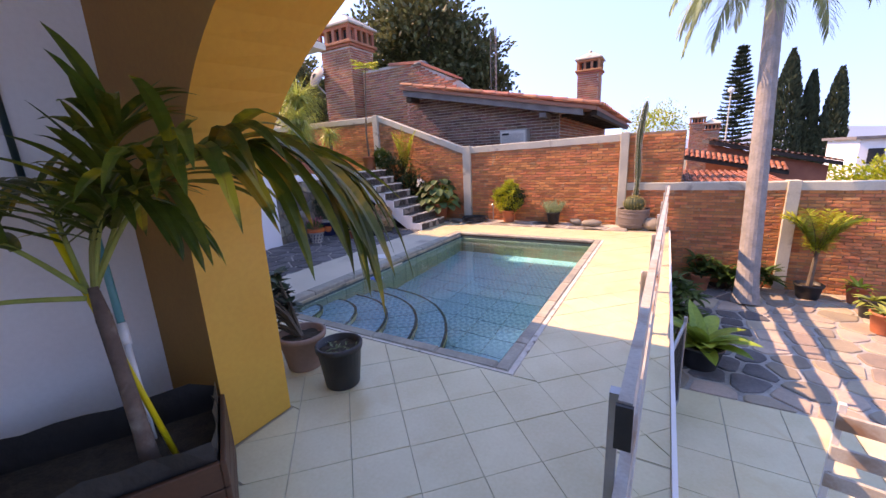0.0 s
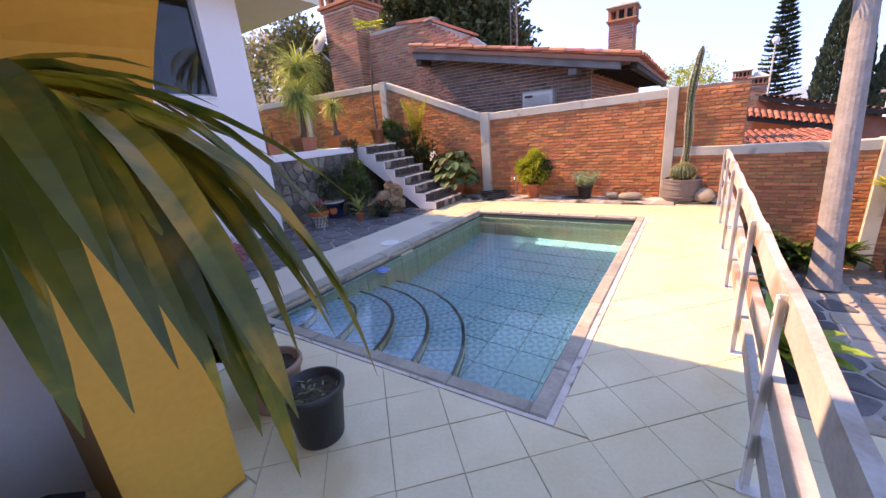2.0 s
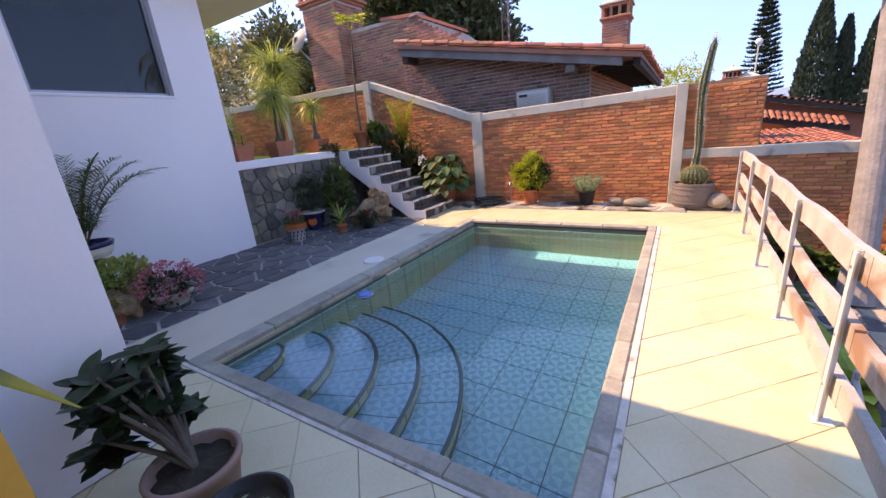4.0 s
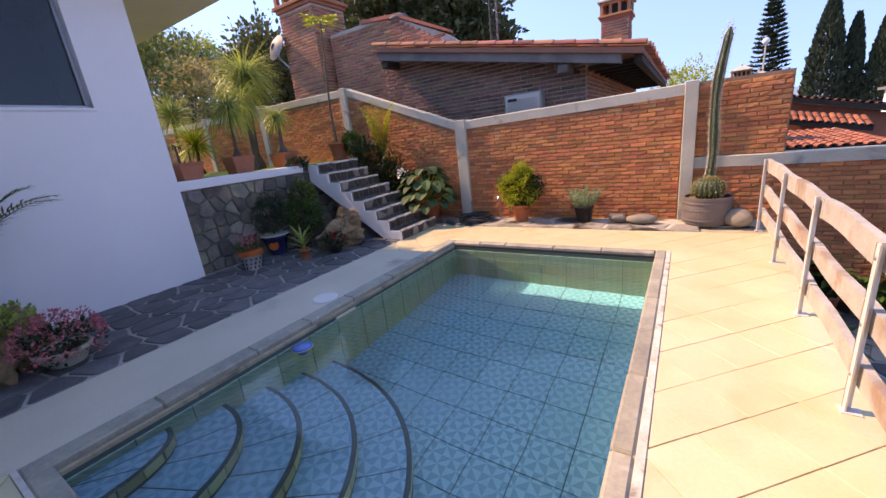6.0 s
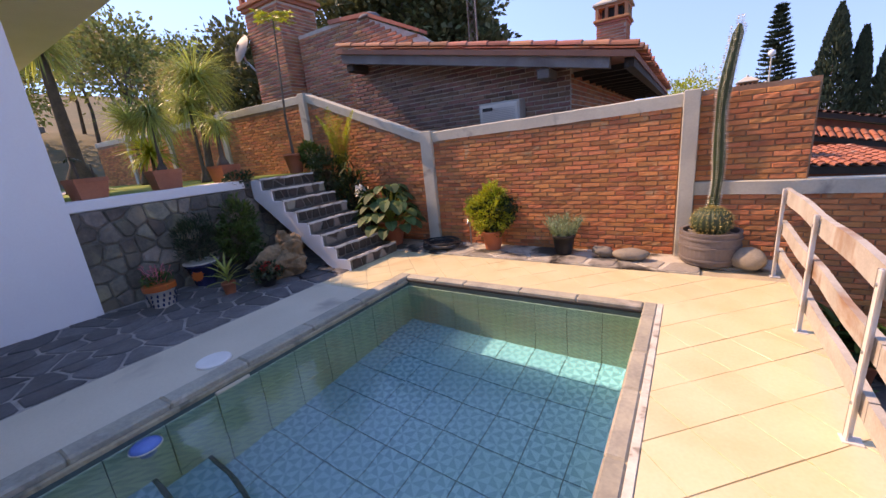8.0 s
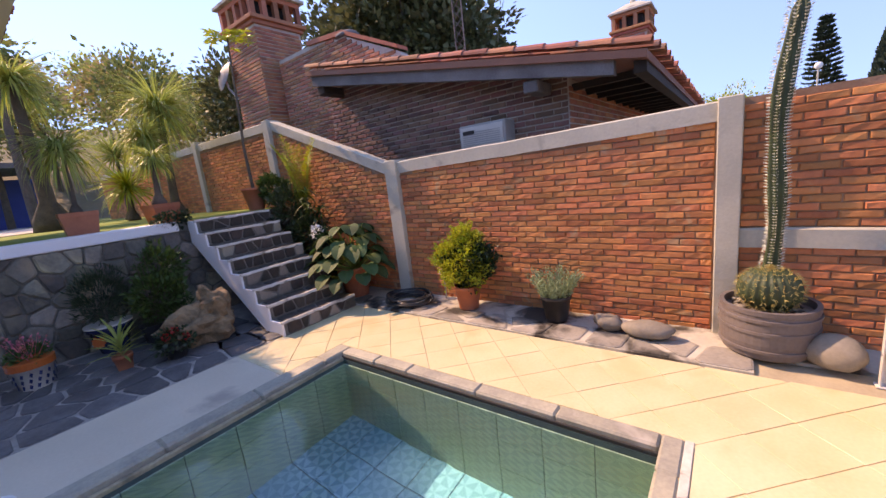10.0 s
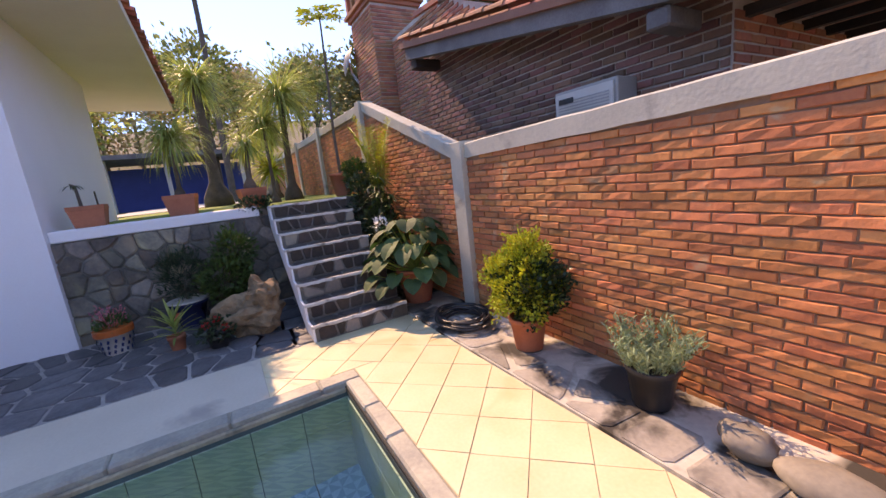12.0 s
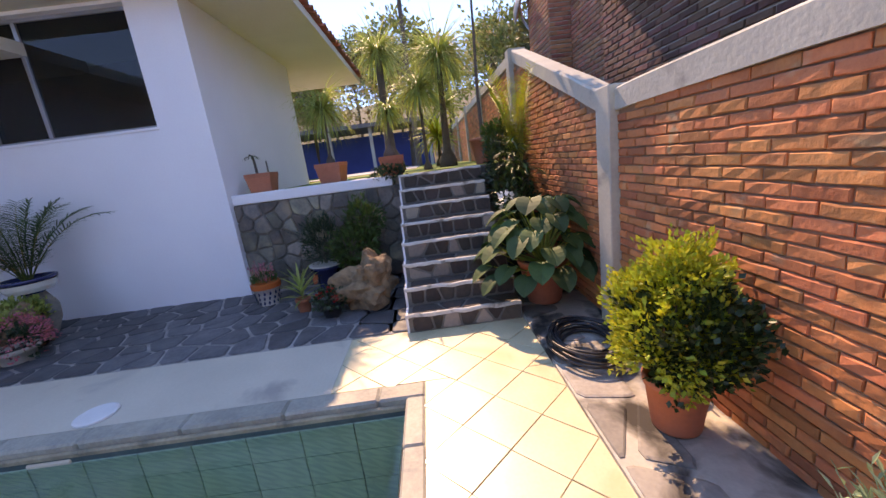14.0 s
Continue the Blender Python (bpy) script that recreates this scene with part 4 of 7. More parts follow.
ceiling = slabbed("ceiling", M["cream"], (-2.30, 0.9, -3.4, AY1 + 0.1, 3.3, 3.45), label="pale flat ceiling of the arcade")

# lower terrace
low = slabbed("lower_floor", M["slate_joint"], (0.745, 14.0, -3.2, 9.25, LOW - 0.2, LOW - 0.01), label="pale mortar bed of the lower terrace")

# ---- neighbouring house, roofs beyond, trees ----
def place_on(ob, m):
    ob.matrix_basis = m
    return ob


def brick_face(parent, m, w, z0, top, seed, meshes, limit=0, length=0.24, course=0.075, near=None):
    lay_bricks(parent, meshes, brick_rows(0.0, w, z0, top, length + 0.014, course, 0.014, seed), m, length, limit, near, seed)


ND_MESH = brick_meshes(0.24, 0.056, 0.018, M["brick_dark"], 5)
NO_MESH = brick_meshes(0.24, 0.056, 0.016, M["brick_orange"], 5)


def face_to(x, y, deg):
    """A wall frame at (x, y): u runs at deg, bricks stand out to its right side."""
    return Matrix.Translation((x, y, 0)) @ Matrix.Rotation(radians(deg), 4, "Z")


nh = thing("neighbour_house", (0, 0, 0), "low brick house with a clay tiled roof on timber beams", "house")
NY, NX0, NX1 = 10.42, -6.30, -1.78
def rake(x):
    return 3.66 + (x + 6.1) * (2.62 - 3.66) / (-0.91 + 6.1)


def slab_poly(pts, y0, y1, material):
    """A plate from (x, z) points, between two y."""
    bm = bmesh.new()
    a = [bm.verts.new((x, y0, z)) for x, z in pts]
    b = [bm.verts.new((x, y1, z)) for x, z in pts]
    bm.faces.new(a)
    bm.faces.new(b[::-1])
    for i in range(len(pts)):
        j = (i + 1) % len(pts)
        bm.faces.new((a[i], b[i], b[j], a[j]))
    bmesh.ops.recalc_face_normals(bm, faces=bm.faces[:])
    return bm


part("wall", slab_poly([(NX0, 0.5), (NX1, 0.5), (NX1, rake(NX1) - 0.15), (NX0, rake(NX0) - 0.15)], NY, NY + 0.15, None), M["mortar_pale"], nh)
part("wall", boxed(NX1 - 0.15, NX1, NY + 0.15, NY + 8, 0.5, 2.55), M["mortar_pale"], nh)
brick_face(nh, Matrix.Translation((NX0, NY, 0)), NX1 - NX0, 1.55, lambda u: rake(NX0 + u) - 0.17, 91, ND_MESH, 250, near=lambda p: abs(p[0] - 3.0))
brick_face(nh, face_to(NX1, NY, 90), 7.9, 1.8, lambda u: 2.5, 92, NO_MESH)
part("beam", slab_poly([(-6.07, 3.34), (-1.15, 2.38), (-1.15, 2.53), (-6.07, 3.50)], 9.92, 10.04, None), M["beam"], nh, "weathered grey timber beam")
part("beam", boxed(-0.98, -0.86, 10.0, 18.0, 2.36, 2.48), M["beam_and_room_gloom"], nh, "dark timber beam")
for x, z in ((-5.93, 3.19), (-2.08, 2.42)):
    part("corbel", boxed(x - 0.09, x + 0.09, 9.96, NY, z - 0.02, z + 0.12, bevel=0.015), M["beam"] if x > -5 else M["beam_and_room_gloom"], nh)
for i in range(14):
    part("rafter", boxed(NX1, -0.95, 10.55 + i * 0.55, 10.63 + i * 0.55, 2.42, 2.50), M["beam_and_room_gloom"], nh)
sl = math.atan2(3.66 - 2.62, 5.19)
bm = slab_poly([(-6.15, 3.52), (-0.84, 2.46), (-0.84, 2.54), (-6.15, 3.60)], 9.86, 18.0, None)
part("roof", bm, M["fascia"], nh, "clay tiled roof with a red painted edge")
tile_field(nh, Matrix.Translation((-0.76, 9.90, 2.56)) @ Euler((0, 0, radians(180))).to_matrix().to_4x4() @ Matrix.Translation((0, -8.1, 0)) @ Euler((0, -sl, 0)).to_matrix().to_4x4(), 8.1, 5.4, 1, seed=3)
rk = 0
for i in range(15):
    ob = new("roof_tile", TILE)
    ob.parent = nh
    ob.matrix_basis = Matrix.Translation((-0.80 - i * 0.35, 9.90, 2.59 + i * 0.35 * math.tan(sl))) @ Euler((0, 0, radians(180))).to_matrix().to_4x4() @ Euler((0, -sl + 0.02, 0)).to_matrix().to_4x4()
# higher part of the house, with its brick gable
hi = [(-8.2, 1.2), (-4.3, 1.2), (-4.3, 3.38), (-4.75, 3.72), (-6.0, 4.30), (-7.0, 4.42), (-8.2, 4.42)]
part("gable", slab_poly(hi, 10.75, 10.95, None), M["mortar_pale"], nh)
def gable_top(u):
    x = -8.2 + u
    for (x0, z0), (x1, z1) in (((-8.3, 4.42), (-7.0, 4.42)), ((-7.0, 4.42), (-6.0, 4.30)), ((-6.0, 4.30), (-4.75, 3.72)), ((-4.75, 3.72), (-4.2, 3.30))):
        if x <= x1:
            return z0 + (z1 - z0) * (x - x0) / (x1 - x0)
    return 3.30
brick_face(nh, Matrix.Translation((-8.2, 10.75, 0)), 3.9, 2.4, gable_top, 93, NO_MESH)
part("gable_cap", slab_poly([(-7.1, 4.42), (-6.0, 4.32), (-4.7, 3.74), (-4.7, 3.80), (-6.0, 4.40), (-7.1, 4.50)], 10.70, 10.98, None), M["brick_orange"], nh)
bm = bmesh.new()
lathe(bm, [(0.25, 0), (0.24, 0.04), (0.18, 0.10), (0.07, 0.14), (0.01, 0.145)], 16, at=(-6.05, 10.9, 4.30))
part("vent_dome", bm, M["beam"], nh, "grey metal roof dome", smooth=True)


def chimney(at, w, d, z0, z1, label, scale=1.0, rows=True, seed=50):
    g = thing("chimney", at, label, "chimney")
    part("shaft_core", boxed(-w / 2, w / 2, 0, d, z0, z1), M["mortar_pale"], g)
    if rows:
        for m, ww in ((Matrix.Translation((-w / 2, 0, 0)), w), (face_to(w / 2, 0, 90), d), (face_to(-w / 2, d, -90), d)):
            brick_face(g, m, ww, z0, lambda u: z1, seed, NO_MESH, length=0.22)
    for k, (o, h0, h1) in enumerate(((0.05, 0.0, 0.07), (0.10, 0.07, 0.14), (0.05, 0.44, 0.52), (0.12, 0.52, 0.58))):
        part("collar", boxed(-w / 2 - o * scale, w / 2 + o * scale, -o * scale, d + o * scale, z1 + h0 * scale, z1 + h1 * scale, bevel=0.01), M["brick_orange"] if k < 3 else M["concrete"], g)
    n = max(3, int(w / (0.22 * scale)))
    for i in range(n + 1):
        for yy in (0.0, d):
            x = -w / 2 + i * w / n
            part("pier", boxed(x - 0.045 * scale, x + 0.045 * scale, yy - 0.045 * scale, yy + 0.045 * scale, z1 + 0.14 * scale, z1 + 0.44 * scale), M["brick_orange"], g)
        for xx in (-w / 2, w / 2):
            y = i * d / n
            if 0 < i < n:
                part("pier", boxed(xx - 0.045 * scale, xx + 0.045 * scale, y - 0.045 * scale, y + 0.045 * scale, z1 + 0.14 * scale, z1 + 0.44 * scale), M["brick_orange"], g)
    part("flue", boxed(-w / 2 + 0.12 * scale, w / 2 - 0.12 * scale, 0.12 * scale, d - 0.12 * scale, z1, z1 + 0.44 * scale), M["dark"], g)
    bm = bmesh.new()
    o = 0.10 * scale
    zb, zt = z1 + 0.58 * scale, z1 + 0.58 * scale + 0.28 * w
    b = [bm.verts.new(p) for p in ((-w / 2 - o, -o, zb), (w / 2 + o, -o, zb), (w / 2 + o, d + o, zb), (-w / 2 - o, d + o, zb))]
    t = [bm.verts.new(p) for p in ((-w / 6, d / 3, zt), (w / 6, d / 3, zt), (w / 6, d * 2 / 3, zt), (-w / 6, d * 2 / 3, zt))]
    for i in range(4):
        bm.faces.new((b[i], b[(i + 1) % 4], t[(i + 1) % 4], t[i]))
    bm.faces.new(t)
    bm.faces.new(b[::-1])
    part("hood", bm, M["concrete"], g)
    bm = bmesh.new()
    lathe(bm, [(0.02, 0), (0.07 * scale, 0.04), (0.07 * scale, 0.09), (0.01, 0.13)], 10, at=(0, d / 2, zt - 0.01))
    part("finial", bm, M["concrete"], g)
    return g


chimney((-8.95, 10.4, 0), 1.25, 1.1, 1.2, 5.15, "big square brick chimney with a pierced brick crown", 1.2)
chimney((-2.20, 16.4, 0), 0.74, 0.74, 2.6, 4.4, "slim brick chimney with a small domed hood", 0.9, seed=51)
chimney((2.1, 30.0, 0), 0.75, 0.75, 0.0, 2.88, "distant brick chimney with a white collar", 0.8, seed=52)
chimney((2.85, 30.0, 0), 0.8, 0.8, 0.0, 2.45, "distant brick chimney with a white collar", 0.8, seed=53)
# air conditioner on the neighbour's wall
ac = thing("air_cooler", (-2.88, NY - 0.30, 1.62), "cream metal window air cooler fixed to the dark brick wall", "air conditioner")
part("body", boxed(-0.36, 0.36, 0.0, 0.29, 0.0, 0.58, bevel=0.012), M["ac_side"], ac)
part("front_panel", boxed(-0.33, 0.33, -0.018, -0.001, 0.03, 0.55, bevel=0.006), M["ac"], ac)
for i in range(16):
    part("grille_slat", boxed(-0.29, 0.29, -0.024, -0.019, 0.06 + i * 0.027, 0.072 + i * 0.027), M["ac_side"], ac)
part("badge", boxed(-0.28, -0.10, -0.030, -0.0245, 0.45, 0.50), M["dark"], ac, "small dark maker's plate")
# satellite dish
dish = thing("satellite_dish", (-9.85, 10.2, 4.15), "grey satellite dish on a short pole beside the chimney", "satellite dish")
bm = bmesh.new()
rows = [[bm.verts.new((0.5 * k / 5 * math.cos(2 * math.pi * i / 24), -0.14 * (1 - (k / 5) ** 2), 0.42 * k / 5 * math.sin(2 * math.pi * i / 24) + 0.35)) for i in range(24)] for k in range(1, 6)]
for a, b in zip(rows, rows[1:]):
    for i in range(24):
        bm.faces.new((a[i], a[(i + 1) % 24], b[(i + 1) % 24], b[i]))
bm.faces.new(rows[0])
reflector = part("reflector", bm, M["dish_grey"], dish, smooth=True)
reflector.scale = (0.8, 0.8, 0.8)
reflector.rotation_euler = (radians(-20), 0, radians(-12))
bm = bmesh.new()
tube(bm, [(0.3, 0.2, -0.3), (0, 0.15, 0.0), (0, 0.1, 0.3)], 0.025)
part("mast", bm, M["grey_metal"], dish)
# lattice mast
mast = thing("lattice_mast", (-3.95, 11.5, 2.8), "thin rusty lattice radio mast behind the roof", "mast")
bm = bmesh.new()
for x, y in ((-0.09, 0), (0.09, 0), (0, 0.15)):
    tube(bm, [(x, y, 0), (x, y, 2.3)], 0.011, 5)
part("leg", bm, M["beam"], mast)
bm = bmesh.new()
for i in range(14):
    z = 0.1 + i * 0.155
    for a, b in (((-0.09, 0), (0.09, 0)), ((0.09, 0), (0, 0.15)), ((0, 0.15), (-0.09, 0))):
        tube(bm, [(a[0], a[1], z), (b[0], b[1], z + 0.155)], 0.007, 4)
part("lattice", bm, M["beam"], mast)


def far_roof(x0, x1, y, z_ridge, z_eave, depth, label, wall=True):
    g = thing("distant_house", (0, 0, 0), label, "house")
    if wall:
        part("wall", boxed(x0 + 0.3, x1 - 0.3, y, y + depth, -8.0, z_eave), M["brick_orange"], g)
    a = math.atan2(z_ridge - z_eave, depth / 2)
    bm = slab_poly([(0, 0), (1, 0), (1, 0.08), (0, 0.08)], 0, 1, None)
    bm.free()
    bm = bmesh.new()
    v = [bm.verts.new(p) for p in ((x0, y - 0.4, z_eave), (x1, y - 0.4, z_eave), (x1, y + depth / 2, z_ridge), (x0, y + depth / 2, z_ridge), (x0, y - 0.4, z_eave - 0.15), (x1, y - 0.4, z_eave - 0.15), (x1, y + depth, z_eave), (x0, y + depth, z_eave))]
    for q in ((0, 1, 2, 3), (4, 5, 1, 0), (3, 2, 6, 7)):
        bm.faces.new([v[i] for i in q])
    part("roof", bm, M["old_tile"], g)
    tile_field(g, Matrix.Translation((x1, y - 0.45, z_eave + 0.02)) @ Euler((0, 0, radians(90))).to_matrix().to_4x4() @ Euler((0, -a, 0)).to_matrix().to_4x4(), x1 - x0, depth / 2 + 0.3, 0, pitch=0.22, run=0.5, seed=9, material="old_tile")
    return g


def shed_roof(p0, p1, depth, rise, label, floor=-8.0, material="old_tile", wall="brick_orange", run=0.4):
    """A roof whose front edge runs from p0 to p1, tiled, over a brick wall."""
    g = thing("distant_house", (0, 0, 0), label, "house")
    a, b = Vector(p0), Vector(p1)
    along = (a - b).normalized()
    up = Vector((0, depth, rise)).normalized()
    out = up.cross(along).normalized()
    q = Vector((0, depth, rise))
    bm = bmesh.new()
    v = [bm.verts.new(p) for p in (a, b, b + q, a + q, a - Vector((0, 0, 0.16)), b - Vector((0, 0, 0.16)), b + q - Vector((0, 0, 0.16)), a + q - Vector((0, 0, 0.16)))]
    for f in ((0, 1, 2, 3), (7, 6, 5, 4), (0, 4, 5, 1), (1, 5, 6, 2), (2, 6, 7, 3), (3, 7, 4, 0)):
        bm.faces.new([v[i] for i in f])
    part("roof", bm, M["beam_and_room_gloom"], g)
    m = Matrix((up, along, out)).transposed().to_4x4()
    m.translation = b + out * 0.01 - up * 0.06
    tile_field(g, m, (a - b).length, math.hypot(depth, rise), 0, pitch=0.21, run=run, seed=9, material=material)
    if wall:
        bm = bmesh.new()
        s = Vector((0, 0.45, 0))
        w = [bm.verts.new(p) for p in (a + s - Vector((0, 0, 0.16)), b + s - Vector((0.3, 0, 0.16)), Vector((b.x - 0.3, b.y + 0.45, floor)), Vector((a.x, a.y + 0.45, floor)))]
        bm.faces.new(w)
        e = [bm.verts.new(p) for p in (b + s - Vector((0.3, 0, 0.16)), b + q - Vector((0.3, 0, 0.16)), Vector((b.x - 0.3, b.y + depth, floor)), Vector((b.x - 0.3, b.y + 0.45, floor)))]
        bm.faces.new(e)
        part("wall", bm, M[wall], g)
    return g


shed_roof((2.2, 22.0, 1.80), (6.75, 22.0, 0.70), 4.5, 0.12, "distant brick house with a low clay tiled verge")
shed_roof((1.2, 21.2, 1.18), (4.97, 21.2, 0.42), 0.9, 0.35, "narrow red tiled canopy on the brick house", material="roof_red", wall=None)
shed_roof((0.9, 15.5, 0.42), (3.9, 15.5, 0.32), 5.0, 0.14, "low red tiled roof just behind the boundary wall", material="roof_red")
g = thing("distant_house", (0, 0, 0), "flat roofed white and grey building in the distance", "house")
part("wall", boxed(15, 24, 48, 56, -9.0, 1.5), M["white"], g)
for i in range(5):
    part("window", boxed(15.6 + i * 1.6, 16.6 + i * 1.6, 47.93, 47.99, -0.6, 0.7), M["dark"], g)
part("roof", boxed(14.6, 24.4, 47.6, 56.4, 1.5, 1.75), M["beam"], g)
hill = thing("far_hills", (0, 0, 0), "hazy blue hills on the horizon", "hill", kind="structure")
M["haze_hill"] = surf("haze_hill", (0.30, 0.40, 0.50), (0.26, 0.35, 0.45), 0.01, 1.0, 0, 1)
bm = bmesh.new()
prev = None
for i in range(61):
    x = -500 + i * 30
    h = 4 + 26 * max(0, noise.noise(Vector((x * 0.004, 3.1, 0))) + 0.35) + 4 * noise.noise(Vector((x * 0.02, 1, 0)))
    cur = (bm.verts.new((x, 640, -20)), bm.verts.new((x, 660, h)))
    if prev:
        bm.faces.new((prev[0], cur[0], cur[1], prev[1]))
    prev = cur
part("hill_slope", bm, M["haze_hill"], hill)
g = thing("street_lamp", (8.0, 73.0, -8.0), "white street lamp with a round head seen over the roofs", "street lamp")
bm = bmesh.new()
tube(bm, [(0, 0, 0), (0, 0, 17.1)], [0.15, 0.09])
part("pole", bm, M["concrete"], g)
bm = bmesh.new()
bmesh.ops.create_uvsphere(bm, u_segments=12, v_segments=8, radius=0.42, matrix=Matrix.Translation((0, 0, 17.3)))
part("head", bm, M["white_plastic"], g, smooth=True)


def tree(name, at, label, trunk, crowns, leaf_m, leaf_size, limbs=6, bark="bark", seed=1, wide=0.6, up=0.2, thick=0.2):
    """Trunk with tapered limbs that reach into crown masses: crowns are (x, y, z, rx, ry, rz, count)."""
    g = thing(name, at, label, "tree")
    rng = random.Random(seed)
    bm = bmesh.new()
    tube(bm, [(0, 0, 0), (0.05 * trunk, 0.02 * trunk, trunk * 0.5), (0, 0, trunk)], [thick, thick * 0.75, thick * 0.55], 9)
    for c in crowns:
        for _ in range(max(1, limbs // len(crowns))):
            e = Vector((c[0] + rng.uniform(-0.6, 0.6) * c[3], c[1] + rng.uniform(-0.6, 0.6) * c[4], c[2] + rng.uniform(-0.2, 0.6) * c[5]))
            s = Vector((0, 0, trunk * rng.uniform(0.75, 1.0)))
            mid = (s + e) / 2 + Vector((rng.uniform(-0.2, 0.2), rng.uniform(-0.2, 0.2), 0.1)) * trunk * 0.15
            tube(bm, [s, mid, e], [thick * 0.4, thick * 0.22, thick * 0.06], 6)
    part("trunk", bm, M[bark], g)
    bm = bmesh.new()
    for i, c in enumerate(crowns):
        bush(bm, c[:3], c[3:6], c[6], leaf_size, wide, seed * 10 + i, 0.35, 0.35, up)
    part("crown", bm, leaf_m, g)
    return g


tree("broadleaf_tree", (-9.8, 17.0, -1), "big dense dark green broadleaf tree behind the brick house", 4.5,
     [(0, 0, 7.2, 2.9, 2.7, 2.3, 8500), (1.9, 0.2, 6.4, 2.0, 2.0, 1.7, 5000), (-2.4, 0, 7.4, 2.4, 2.2, 2.2, 6000), (0.6, -0.8, 8.4, 2.0, 2.0, 1.3, 3500), (3.1, 0, 5.5, 1.2, 1.3, 0.9, 1800)], M["leaf_olive"], 0.26, 10, seed=3, thick=0.4)
tree("broadleaf_tree", (-13.5, 12.5, 1.2), "dense green tree beside the chimney", 2.0, [(0, 0, 3.4, 1.6, 1.4, 1.6, 4500), (1.5, 0.5, 2.6, 1.3, 1.2, 1.2, 2500)], M["leaf_olive"], 0.2, 6, seed=4, thick=0.16)


def cypress(at, h, r, seed, label="tall narrow dark cypress"):
    g = thing("cypress_tree", at, label, "tree", group="cypresses beyond the roofs")
    bm = bmesh.new()
    tube(bm, [(0, 0, 0), (0, 0, h * 0.9)], [0.18, 0.03], 7)
    part("trunk", bm, M["bark"], g)
    rng = random.Random(seed)
    bm = bmesh.new()
    for _ in range(int(340 * h)):
        t = rng.random()
        rad = r * (math.sin(math.pi * min(1, 0.12 + 0.9 * t)) ** 0.6) * (1 - 0.45 * t)
        a = rng.uniform(0, 2 * math.pi)
        rad *= (0.75 + 0.25 * rng.random()) * (1 + 0.22 * noise.noise(Vector((math.cos(a) * 1.5, math.sin(a) * 1.5, t * h * 0.9 + seed))))
        leaf(bm, (rad * math.cos(a), rad * math.sin(a), h * (0.06 + 0.94 * t)), (math.cos(a) * 0.5, math.sin(a) * 0.5, 1), 0.8 * rng.uniform(0.6, 1.2), 0.5, 0, rng)
    part("crown", bm, M["leaf_conifer"], g)
    return g


cypress((19.65, 100.6, -8.0), 25.9, 3.2, 1, "broad rounded dark green cypress")
cypress((23.3, 101.7, -8.0), 21.9, 2.1, 2)
cypress((26.8, 100.6, -8.0), 21.8, 2.4, 3)


def araucaria(at, h, r):
    g = thing("araucaria_tree", at, "tall conical pine with thin tiers of branches", "tree")
    bm = bmesh.new()
    tube(bm, [(0, 0, 0), (0, 0, h)], [0.22, 0.03], 7)
    part("trunk", bm, M["bark"], g)
    bm = bmesh.new()
    rng = random.Random(5)
    for k in range(28):
        z = h * (0.22 + 0.76 * k / 28)
        rr = r * (1 - k / 29) ** 0.8
        for i in range(15):
            a = rng.uniform(0, 2 * math.pi)
            for s in range(9):
                t = (s + 1) / 9
                p = (rr * t * math.cos(a), rr * t * math.sin(a), z + 0.35 * t * t)
                for _ in range(3):
                    leaf(bm, p, (math.cos(a) + rng.uniform(-1, 1), math.sin(a) + rng.uniform(-1, 1), 0.7), 0.85, 0.34, 0, rng)
    part("crown", bm, M["leaf_conifer"], g)


araucaria((12.7, 107.0, -8.0), 29.9, 4.3)
tree("broadleaf_tree", (-0.2, 46, -8), "yellowish round tree beyond the roof", 8.5, [(-0.4, 0, 11.6, 2.7, 2.4, 2.1, 3500)], M["leaf_yellow"], 0.22, 4, seed=8)
tree("bush", (12.0, 27.0, -4.5), "bright green shrub above the boundary wall", 2.5, [(-1.6, 0, 4.0, 3.0, 1.6, 1.1, 5000), (1.5, 0, 4.6, 2.4, 1.6, 1.3, 3500)], M["leaf_yellow"], 0.2, 5, seed=9)


# wooded hillside behind the upper terrace
hillside = thing("hillside", (0, 0, 0), "dry wooded hillside behind the upper terrace", "hill", kind="structure")
bm = bmesh.new()
gx = [[bm.verts.new((-26 - i * 3.0, -30 + j * 5.0, 1.3 + i * 0.85 + 1.2 * noise.noise(Vector((i * 0.3, j * 0.3, 2))) * min(1, i / 3))) for j in range(17)] for i in range(12)]
for i in range(11):
    for j in range(16):
        bm.faces.new((gx[i][j], gx[i][j + 1], gx[i + 1][j + 1], gx[i + 1][j]))
part("slope", bm, M["ground"], hillside, smooth=True)
rng = random.Random(21)
M["leaf_fresh"] = surf("hillside_foliage", (0.26, 0.30, 0.10), (0.12, 0.16, 0.055), 1.2, 0.7, 0.1, 30, rand=0.4, hue=0.03, trans=0.3)
# dry brown leaves, paled so that the distance haze is in their colour
M["leaf_dry_hazed"] = surf("dry_foliage_hazed", (0.56, 0.44, 0.20), (0.34, 0.28, 0.13), 1.5, 0.7, 0.1, 30, rand=0.4, hue=0.03, trans=0.25)
